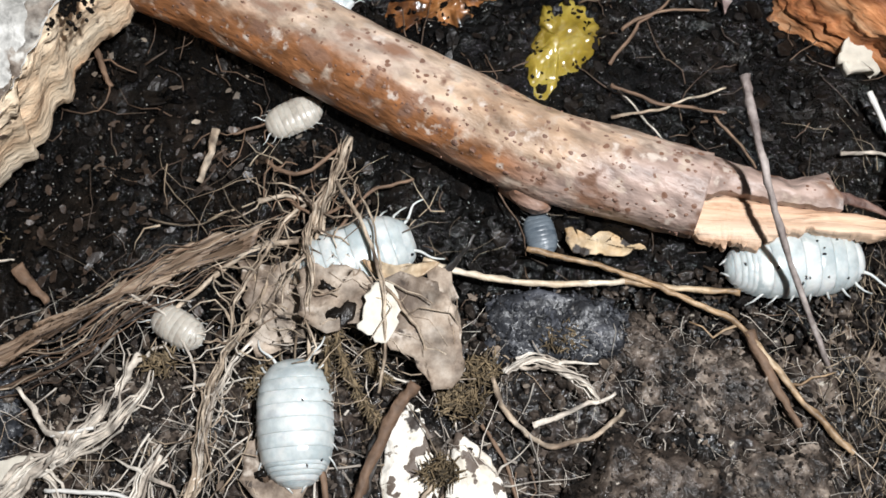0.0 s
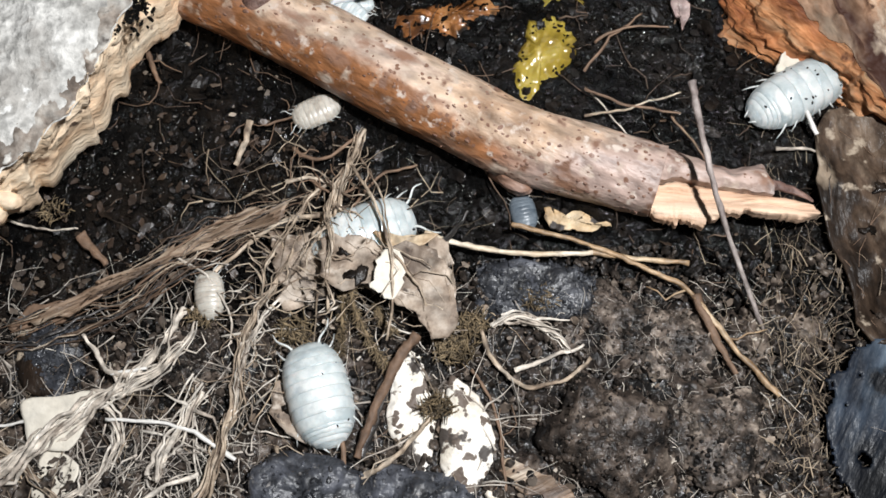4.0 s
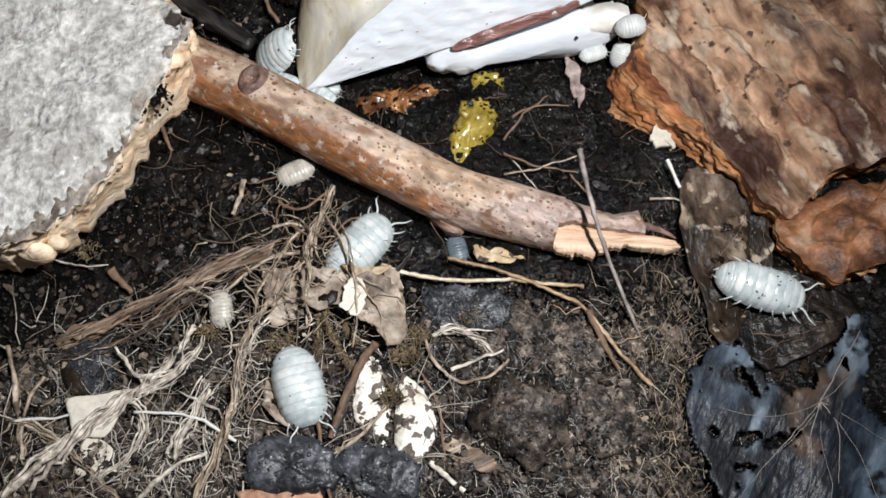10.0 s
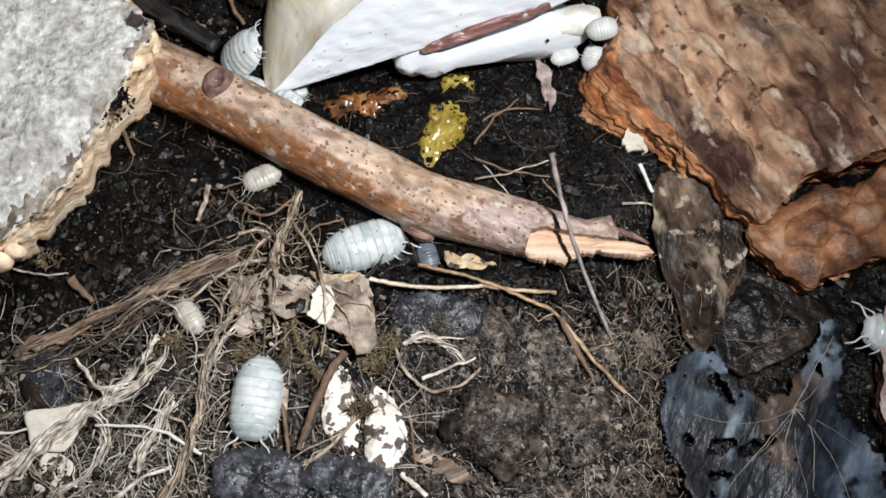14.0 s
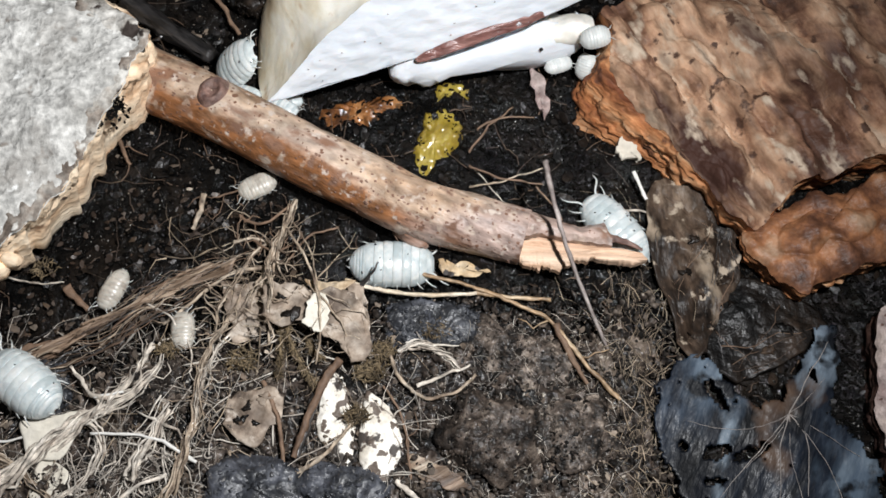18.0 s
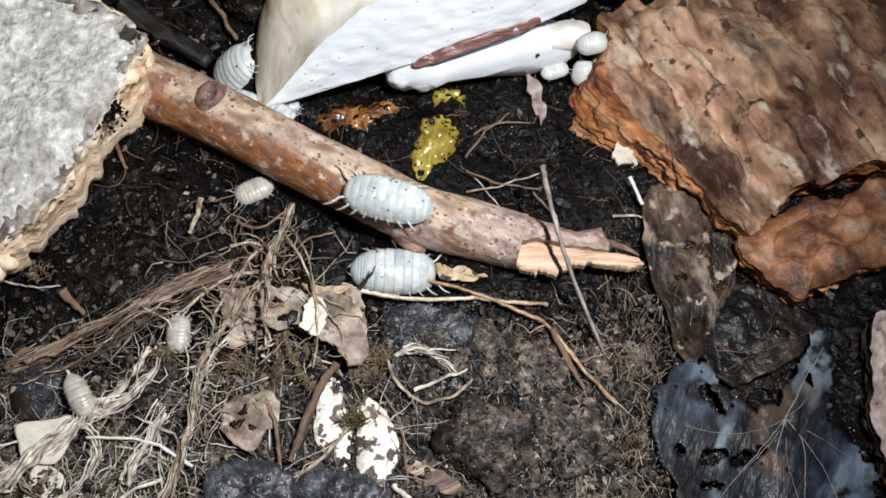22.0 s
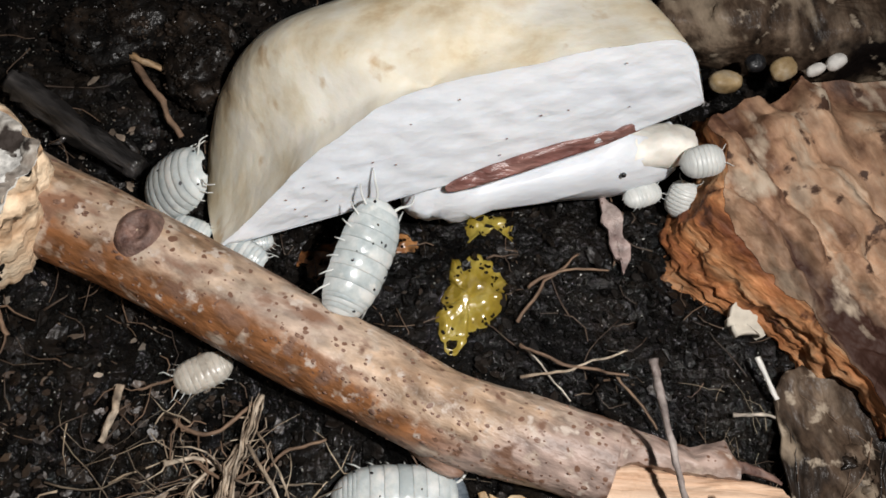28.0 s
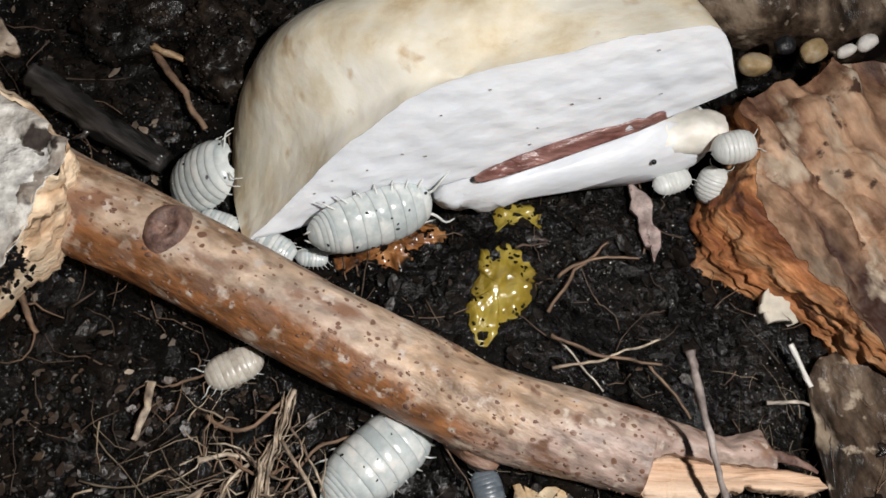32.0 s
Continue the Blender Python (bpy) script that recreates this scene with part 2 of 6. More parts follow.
M_BARK = mat("bark", [(0.08, 0.037, 0.023), (0.19, 0.098, 0.06), (0.33, 0.19, 0.115), (0.42, 0.265, 0.17), (0.48, 0.36, 0.26)], 95, 0.65, 1.0, 420, fine=0.45, rough_var=0.1, stretch=(0.42, 1.1, 1), turn=radians(-60), spread=0.11, spec=0.3,
             spots=[(75, 0.545, (0.05, 0.021, 0.014), 0.08, True), (170, 0.585, (0.095, 0.045, 0.027), 0.08, True), (300, 0.58, (0.51, 0.41, 0.31), 0.10, True), (420, 0.60, (0.07, 0.036, 0.023), 0.06)])
M_REDBARK = mat("red_bark", [(0.035, 0.016, 0.011), (0.12, 0.05, 0.026), (0.27, 0.115, 0.05), (0.32, 0.20, 0.125)], 80, 0.55, 0.9, 420, fine=0.4, wet=0.05, spread=0.12, spec=0.3, spots=[(60, 0.54, (0.04, 0.019, 0.013), 0.1)])
M_ORANGE = mat("bark_inner", [(0.15, 0.045, 0.016), (0.36, 0.13, 0.045), (0.48, 0.215, 0.09), (0.50, 0.30, 0.165)], 120, 0.7, 1.0, 450, fine=0.5, stretch=(0.4, 1.5, 2.2), turn=radians(-48), spread=0.12, spots=[(260, 0.58, (0.09, 0.03, 0.013), 0.06)])
M_DLEAF = mat("rotten_leaf", [(0.006, 0.0042, 0.003), (0.024, 0.0155, 0.0105), (0.075, 0.05, 0.034), (0.19, 0.14, 0.10)], 120, 0.6, 1.0, 500, fine=0.5, wet=0.12, spec=0.12, spread=0.12, stretch=(1.2, 0.5, 1), turn=radians(12), spots=[(150, 0.55, (0.30, 0.235, 0.17), 0.08, True), (90, 0.57, (0.007, 0.005, 0.0045), 0.08), (420, 0.60, (0.38, 0.31, 0.235), 0.06)])
M_BLACKROT = mat("black_rot", [(0.001, 0.0009, 0.0008), (0.003, 0.0023, 0.0019), (0.010, 0.007, 0.005), (0.04, 0.027, 0.019)], 130, 0.55, 0.9, 600, fine=0.5, wet=0.22, spec=0.15, gloss=0.2)
# the pale blue spots paint the wet sheen into the colour; brown is rot
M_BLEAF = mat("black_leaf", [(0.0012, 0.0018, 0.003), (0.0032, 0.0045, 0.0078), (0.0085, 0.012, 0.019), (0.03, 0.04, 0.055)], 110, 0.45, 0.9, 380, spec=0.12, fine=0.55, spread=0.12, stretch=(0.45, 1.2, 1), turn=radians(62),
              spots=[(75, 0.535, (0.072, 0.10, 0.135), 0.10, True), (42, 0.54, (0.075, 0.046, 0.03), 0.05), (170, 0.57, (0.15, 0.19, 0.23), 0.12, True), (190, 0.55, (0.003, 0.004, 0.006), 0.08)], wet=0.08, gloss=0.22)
M_VEIN = mat("leaf_vein", [(0.18, 0.16, 0.15), (0.34, 0.30, 0.27)], 100, 0.5, 0.2, 600)
M_ROOT = mat("dry_root", [(0.17, 0.12, 0.082), (0.35, 0.275, 0.2), (0.49, 0.41, 0.32)], 190, 0.75, 1.0, 700, fine=0.6, spread=0.12, spots=[(330, 0.55, (0.09, 0.062, 0.043), 0.10)])
M_GREYROOT = mat("grey_root", [(0.30, 0.25, 0.205), (0.54, 0.48, 0.405), (0.70, 0.65, 0.575)], 150, 0.8, 1.0, 700, fine=0.6, spots=[(330, 0.58, (0.13, 0.095, 0.07), 0.10)])
M_BROWNROOT = mat("brown_root", [(0.11, 0.065, 0.04), (0.22, 0.14, 0.09)], 150, 0.7, 0.5, 900, fine=0.3)
M_STRAW = mat("straw", [(0.19, 0.115, 0.055), (0.35, 0.235, 0.135), (0.50, 0.39, 0.26)], 190, 0.5, 0.6, 800, fine=0.4, spread=0.12, spots=[(300, 0.58, (0.12, 0.075, 0.04), 0.1)])
M_PALESTRAW = mat("pale_straw", [(0.38, 0.27, 0.16), (0.58, 0.48, 0.35), (0.70, 0.62, 0.50)], 150, 0.5, 0.5, 900, fine=0.3)
M_WHITE = mat("bleached", [(0.62, 0.60, 0.55), (0.80, 0.78, 0.74)], 200, 0.6, 0.3, 900, fine=0.15)
M_STEM = mat("dry_stem", [(0.14, 0.11, 0.10), (0.30, 0.255, 0.235), (0.42, 0.37, 0.34)], 250, 0.7, 0.4, 900)
M_DARKTWIG = mat("dark_twig", [(0.012, 0.011, 0.0105), (0.04, 0.037, 0.036), (0.11, 0.102, 0.098)], 190, 0.35, 1.0, 500, spec=0.6, wet=0.5, gloss=0.2, stretch=(0.3, 1.5, 1), turn=radians(-38), spread=0.12)
M_PAPER = mat("pale_flake", [(0.56, 0.51, 0.42), (0.70, 0.66, 0.57)], 90, 0.8, 0.4, 700, fine=0.15)
M_LEAF = mat("dead_leaf", [(0.10, 0.07, 0.05), (0.23, 0.175, 0.13), (0.34, 0.275, 0.215), (0.47, 0.40, 0.33)], 220, 0.7, 1.0, 450, fine=0.45, spread=0.12, spots=[(150, 0.57, (0.10, 0.07, 0.05), 0.1), (420, 0.60, (0.50, 0.43, 0.36), 0.06), (600, 0.62, (0.05, 0.035, 0.025), 0.05)])
M_SHELL = mat("shell", [(0.62, 0.56, 0.46), (0.84, 0.79, 0.70), (0.88, 0.85, 0.78)], 200, 0.6, 0.6, 900, fine=0.2,
              spots=[(520, 0.55, (0.12, 0.09, 0.07), 0.02), (240, 0.535, (0.05, 0.04, 0.033), 0.02)])
M_MOULD = mat("mouldy_chip", [(0.36, 0.23, 0.11), (0.56, 0.43, 0.27), (0.74, 0.66, 0.54)], 150, 0.6, 0.7, 800, fine=0.3, spread=0.12, spots=[(330, 0.55, (0.025, 0.018, 0.014), 0.03), (150, 0.58, (0.80, 0.75, 0.66), 0.06)])
M_COAL = mat("charcoal", [(0.006, 0.0065, 0.008), (0.022, 0.024, 0.029), (0.065, 0.069, 0.082)], 190, 0.55, 1.0, 600, fine=0.6, wet=0.3, gloss=0.2, spread=0.12, spots=[(700, 0.64, (0.22, 0.21, 0.20), 0.05)])
M_TERRA = mat("terracotta", [(0.30, 0.15, 0.09), (0.45, 0.26, 0.17)], 160, 0.7, 0.6, 800)
M_MOSS = mat("moss", [(0.10, 0.07, 0.035), (0.20, 0.145, 0.08), (0.31, 0.235, 0.14)], 200, 0.75, 0.5, 900, island=True)
M_SLIME = mat("yellow_slime", [(0.13, 0.085, 0.012), (0.30, 0.215, 0.028), (0.42, 0.33, 0.07)], 120, 0.3, 0.4, 350, spec=0.5, sss=0.25, fine=0.15, wet=0.9, gloss=0.13, stretch=(0.5, 1.3, 1), turn=0.7,
              spots=[(200, 0.64, (0.06, 0.04, 0.012), 0.08)])
M_AMBER = mat("orange_slime", [(0.02, 0.010, 0.006), (0.10, 0.038, 0.013), (0.28, 0.11, 0.033), (0.42, 0.21, 0.085)], 170, 0.3, 0.8, 500, spec=0.5, wet=0.9, gloss=0.15, spread=0.13,
              spots=[(220, 0.53, (0.010, 0.007, 0.005), 0.06)])
M_CAP = mat("mushroom_skin", [(0.66, 0.52, 0.33), (0.81, 0.72, 0.54), (0.885, 0.835, 0.70), (0.91, 0.88, 0.79)], 75, 0.36, 0.6, 160, fine=0.10, sss=0.15, spread=0.14, stretch=(1, 1, 1.8),
            spots=[(90, 0.57, (0.68, 0.54, 0.35), 0.14), (260, 0.60, (0.62, 0.48, 0.31), 0.10, True)])
M_RIM = mat("mushroom_rim", [(0.78, 0.70, 0.56), (0.86, 0.82, 0.73), (0.88, 0.86, 0.80)], 130, 0.5, 0.4, 500, fine=0.1, sss=0.3)
M_FLESH = mat("mushroom_flesh", [(0.68, 0.72, 0.77), (0.755, 0.79, 0.83), (0.80, 0.82, 0.845)], 100, 0.45, 0.5, 380, fine=0.03, sss=0.35, stretch=(0.5, 1.2, 1.2), turn=0.3)
M_GILL = mat("gills", [(0.12, 0.045, 0.038), (0.22, 0.10, 0.085), (0.32, 0.17, 0.145)], 200, 0.35, 0.6, 700, stretch=(0.5, 2, 2), wet=0.5)
M_ISO = mat("pale_shell", [(0.42, 0.475, 0.48), (0.55, 0.595, 0.59), (0.68, 0.70, 0.685)], 260, 0.26, 0.15, 900, fine=0.05, sss=0.55, spec=0.5, spread=0.12,
            spots=[(420, 0.60, (0.73, 0.74, 0.71), 0.08)])
M_ISOPLAIN = mat("milky_shell", [(0.42, 0.475, 0.48), (0.57, 0.615, 0.61), (0.71, 0.73, 0.71)], 240, 0.26, 0.15, 900, fine=0.05, sss=0.55, spec=0.5, spread=0.12,
                spots=[(300, 0.58, (0.38, 0.425, 0.445), 0.12)], dots=[(520, 0.2, (0.10, 0.10, 0.11), 0.2)])
M_ISOTAN = mat("tan_shell", [(0.36, 0.32, 0.27), (0.52, 0.48, 0.415), (0.60, 0.565, 0.50)], 330, 0.32, 0.15, 900, fine=0.08, sss=0.4, spec=0.5, spots=[(420, 0.62, (0.26, 0.22, 0.18), 0.08)])
M_ISOBLUE = mat("blue_shell", [(0.07, 0.09, 0.11), (0.17, 0.20, 0.225)], 260, 0.35, 0.15, 900, fine=0.1, spec=0.5)
M_LEG = mat("pale_leg", [(0.58, 0.60, 0.58), (0.70, 0.71, 0.68)], 200, 0.4, 0.1, 900, fine=0.05, sss=0.2)
M_EYE = mat("black_eye", [(0.01, 0.01, 0.012), (0.02, 0.02, 0.022)], 200, 0.2, 0.0, 900, fine=0)
M_TUB = mat("tub", [(0.10, 0.10, 0.10), (0.13, 0.13, 0.13)], 20, 0.5, 0.05, 100, fine=0.05)
M_GRAVEL = mat("gravel", [(0.20, 0.12, 0.05), (0.34, 0.24, 0.12), (0.46, 0.39, 0.29)], 200, 0.55, 0.4, 600, fine=0.2)


M_FIBRE = mat("tan_fibre", [(0.22, 0.155, 0.105), (0.40, 0.31, 0.215), (0.54, 0.44, 0.325)], 150, 0.75, 0.4, 900, fine=0.3, island=True)
M_GREYFIBRE = mat("grey_fibre", [(0.34, 0.29, 0.245), (0.56, 0.50, 0.43), (0.70, 0.65, 0.57)], 150, 0.8, 0.4, 900, fine=0.3, island=True)
M_DARKFIBRE = mat("dark_fibre", [(0.06, 0.035, 0.022), (0.15, 0.095, 0.06)], 150, 0.6, 0.4, 900, fine=0.3, island=True)
M_BROWNLITTER = mat("brown_litter", [(0.008, 0.005, 0.004), (0.04, 0.024, 0.015), (0.12, 0.08, 0.05)], 60, 0.6, 0.6, 700, fine=0.4, island=True, wet=0.3)
M_LITTER = mat("litter_scraps", [(0.03, 0.022, 0.016), (0.13, 0.095, 0.068), (0.40, 0.33, 0.26)], 60, 0.75, 0.5, 700, fine=0.4, island=True)

# ---- mesh helpers; all lengths in millimetres
def nz(x, y, z=0.0, s=1.0):
    return noise.noise(Vector((x * s, y * s, z * s)))


class Geo:
    def __init__(self):
        self.v, self.f = [], []

    def grid(self, rows, closed=False):
        base, n = len(self.v), len(rows[0])
        for row in rows:
            self.v.extend(row)
        for i in range(len(rows) - 1):
            for j in range(n if closed else n - 1):
                k = (j + 1) % n
                self.f.append((base + i * n + j, base + i * n + k, base + (i + 1) * n + k, base + (i + 1) * n + j))
        return base

    def tube(self, pts, r0, r1=None, seg=6, rough=0.12, wave=0.0, flat=1.0):
        pts = [Vector(p) for p in pts]
        r1 = r0 if r1 is None else r1
        rows, n = [], len(pts)
        for i, p in enumerate(pts):
            d = (pts[min(i + 1, n - 1)] - pts[max(i - 1, 0)]).normalized()
            side = d.cross(Vector((0, 0, 1)))
            side = side.normalized() if side.length > 1e-4 else Vector((1, 0, 0))
            up = side.cross(d)
            u = i / max(1, n - 1)
            r = r0 + (r1 - r0) * u
            off = Vector((nz(p.x, p.y, 3.1, 0.35) + 0.6 * nz(p.x, p.y, 1.1, 0.9), nz(p.y, p.x, 7.7, 0.35) + 0.6 * nz(p.x, p.y, 5.1, 0.9), 0.4 * nz(p.x, p.y, 8.1, 0.8))) * wave
            row = []
            for j in range(seg):
                a = 2 * math.pi * j / seg
                q = r * (1 + rough * nz(p.x * 0.9 + 5 * math.cos(a), p.y * 0.9, 5 * math.sin(a)))
                row.append(tuple(p + off + side * (q * math.cos(a)) + up * (q * flat * math.sin(a))))
            rows.append(row)
        base = self.grid(rows, True)
        self.f.append(tuple(base + j for j in reversed(range(seg))))
        self.f.append(tuple(base + (n - 1) * seg + j for j in range(seg)))
        return self

    def blob(self, c, size, rough=0.15, scale=0.25, nu=10, nv=14, turn=0.0, power=1.0, tilt=0.0, seed=0.0):
        rot = Euler((0, tilt, turn)).to_matrix()
        rows = []
        for i in range(nu + 1):
            th = math.pi * i / nu
            row = []
            for j in range(nv):
                ph = 2 * math.pi * j / nv
                d = Vector((math.sin(th) * math.cos(ph), math.sin(th) * math.sin(ph), math.cos(th)))
                d = Vector([math.copysign(abs(k) ** power, k) for k in d])
                p = Vector((d.x * size[0], d.y * size[1], d.z * size[2]))
                w = noise.noise(p * scale + Vector((seed, c[0] * 0.3, c[1] * 0.3)))
                w += 0.5 * noise.noise(p * scale * 2.7 + Vector((c[1], seed, 1.3)))
                p = p * (1 + rough * w)
                row.append(tuple(Vector(c) + rot @ p))
            rows.append(row)
        self.grid(rows, True)
        return self

    def disc(self, outline, top, low=None, rings=8, lower=None, hole=None):
        """A piece with a star-shaped outline: its upper face by top(x, y, edge) and its skirt and under face by low(x, y)."""
        n = len(outline)
        cx, cy = sum(p[0] for p in outline) / n, sum(p[1] for p in outline) / n
        rows = []
        for i in range(rings + 1):
            s = i / rings
            row = []
            for x, y in outline:
                px, py = cx + (x - cx) * s, cy + (y - cy) * s
                row.append((px, py, top(px, py, s)))
            rows.append(row)
        if low:
            out = lower or outline
            for s in (1.0, 0.5, 0.0):
                row = []
                for x, y in out:
                    px, py = cx + (x - cx) * s, cy + (y - cy) * s
                    row.append((px, py, low(px, py)))
                rows.append(row)
        first = len(self.f)
        self.grid(rows, True)
        if hole:
            keep = []
            for f in self.f[first:]:
                x, y = sum(self.v[i][0] for i in f) / 4, sum(self.v[i][1] for i in f) / 4
                if not hole(x, y):
                    keep.append(f)
            self.f[first:] = keep
        return self

    def mesh(self, name, material, smooth=True):
        me = bpy.data.meshes.new(name)
        me.from_pydata([(x * MM, y * MM, z * MM) for x, y, z in self.v], [], self.f)
        me.materials.append(material)
        if smooth:
            me.polygons.foreach_set("use_smooth", [True] * len(me.polygons))
        me.update()
        return me


def thing(name, geo, material, label="", category="", group="", kind="", smooth=True):
    return tagged(new(name, geo.mesh(name, material, smooth)), label, category, group, kind)


def empty(name, label="", category="", group="", at=(0, 0, 0)):
    ob = tagged(new(name), label, category, group)
    ob.location = Vector(at) * MM
    ob.empty_display_size = 0.002
    return ob


def part(name, geo, material, parent, label="", smooth=True):
    ob = new(name, geo.mesh(name, material, smooth))
    ob.parent = parent
    ob.matrix_parent_inverse = Matrix.Translation(parent.location).inverted() if parent.parent is None else Matrix()
    if label:
        ob["label"] = label
    return ob


ICO_T = (1 + 5 ** 0.5) / 2
ICO_V = [Vector(v).normalized() for v in ((-1, ICO_T, 0), (1, ICO_T, 0), (-1, -ICO_T, 0), (1, -ICO_T, 0), (0, -1, ICO_T), (0, 1, ICO_T), (0, -1, -ICO_T), (0, 1, -ICO_T), (ICO_T, 0, -1), (ICO_T, 0, 1), (-ICO_T, 0, -1), (-ICO_T, 0, 1))]
ICO_F = ((0, 11, 5), (0, 5, 1), (0, 1, 7), (0, 7, 10), (0, 10, 11), (1, 5, 9), (5, 11, 4), (11, 10, 2), (10, 7, 6), (7, 1, 8), (3, 9, 4), (3, 4, 2), (3, 2, 6), (3, 6, 8), (3, 8, 9), (4, 9, 5), (2, 4, 11), (6, 2, 10), (8, 6, 7), (9, 8, 1))


def grain(g, x, y, z, s, r):
    e = Euler((r.uniform(0, 6), r.uniform(0, 6), r.uniform(0, 6))).to_matrix()
    k = Vector((s * r.uniform(0.6, 1.5), s * r.uniform(0.6, 1.2), s * r.uniform(0.5, 0.9)))
    b = len(g.v)
    for v in ICO_V:
        q = e @ Vector((v.x * k.x, v.y * k.y, v.z * k.z)) * r.uniform(0.8, 1.2)
        g.v.append((x + q.x, y + q.y, z + q.z))
    g.f.extend((a + b, c + b, d + b) for a, c, d in ICO_F)


def smooth_line(pts, n=5):
    """A finer line through the points."""
    out = []
    P = [Vector(p) for p in pts]
    for i in range(len(P) - 1):
        a, b, c, d = P[max(i - 1, 0)], P[i], P[i + 1], P[min(i + 2, len(P) - 1)]
        for k in range(n):
            t = k / n
            out.append(0.5 * (2 * b + (c - a) * t + (2 * a - 5 * b + 4 * c - d) * t * t + (3 * b - a - 3 * c + d) * t ** 3))
    out.append(P[-1])
    return out


def ring(pts, n=6, jag=0.0, scale=0.5):
    """A closed outline through the points, with an uneven edge."""
    P = [Vector((p[0], p[1], 0)) for p in pts]
    m, out = len(P), []
    for i in range(m):
        a, b, c, d = P[i - 1], P[i], P[(i + 1) % m], P[(i + 2) % m]
        for k in range(n):
            t = k / n
            q = 0.5 * (2 * b + (c - a) * t + (2 * a - 5 * b + 4 * c - d) * t * t + (3 * b - a - 3 * c + d) * t ** 3)
            q += Vector((nz(q.x, q.y, 1.0, scale), nz(q.x, q.y, 9.0, scale), 0)) * jag
            q += Vector((nz(q.x, q.y, 4.0, scale * 3), nz(q.x, q.y, 6.0, scale * 3), 0)) * jag * 0.5
            out.append((q.x, q.y))
    return out


STICK_LINE = [(-58.9, 40.0), (-34.7, 26.5), (-9.4, 12.5), (8.6, 5.2), (16.2, 3.0)]


def ground_z(x, y):
    """Uneven soil, banked up against both flanks of the stick."""
    h = 1.1 * nz(x, y, 0.0, 0.07) + 0.7 * nz(x, y, 2.0, 0.2) + 0.35 * nz(x, y, 4.0, 0.55) - 0.6
    if -70 < x < 28 and -9 < y < 52:
        near = 1e9
        for (xa, ya), (xb, yb) in zip(STICK_LINE, STICK_LINE[1:]):
            dx, dy = xb - xa, yb - ya
            u = max(0.0, min(1.0, ((x - xa) * dx + (y - ya) * dy) / (dx * dx + dy * dy)))
            near = min(near, math.hypot(x - xa - u * dx, y - ya - u * dy))
        if near < 11:
            h += (2.3 + 0.9 * nz(x, y, 9.0, 0.25)) * math.exp(-(max(0.0, near - 3.2) / 2.7) ** 2)
    return h


# ---- the ground and the tub round it
def build_ground():
    g = Geo()
    xs = [-260, -180, -130, -105] + [-92 + 0.62 * i for i in range(300)] + [105, 130, 180, 260]
    ys = [-200, -120, -75, -58] + [-50 + 0.62 * i for i in range(215)] + [95, 120, 160, 220]
    g.grid([[(x, y, ground_z(x, y) + 0.4 * nz(x, y, 0, 0.9) + 0.3 * abs(nz(x, y, 5, 2.0))) for x in xs] for y in ys])
    ob = thing("ground", g, M_SOIL, "wet black peaty soil covering the floor of the tub", "soil", kind="structure")
    return ob


build_ground()
for i, (x0, y0, x1, y1) in enumerate([(-262, -202, -258, 222), (258, -202, 262, 222), (-258, -202, 258, -198), (-258, 218, 258, 222)]):
    g = Geo()
    g.grid([[(x0, y0, -8), (x1, y0, -8), (x1, y1, -8), (x0, y1, -8)], [(x0, y0, 90), (x1, y0, 90), (x1, y1, 90), (x0, y1, 90)]], True)
    g.f.append((4, 5, 6, 7))
    thing("wall_%d" % (i + 1), g, M_TUB, "plain dark side of the tub", "wall", kind="structure", smooth=False)


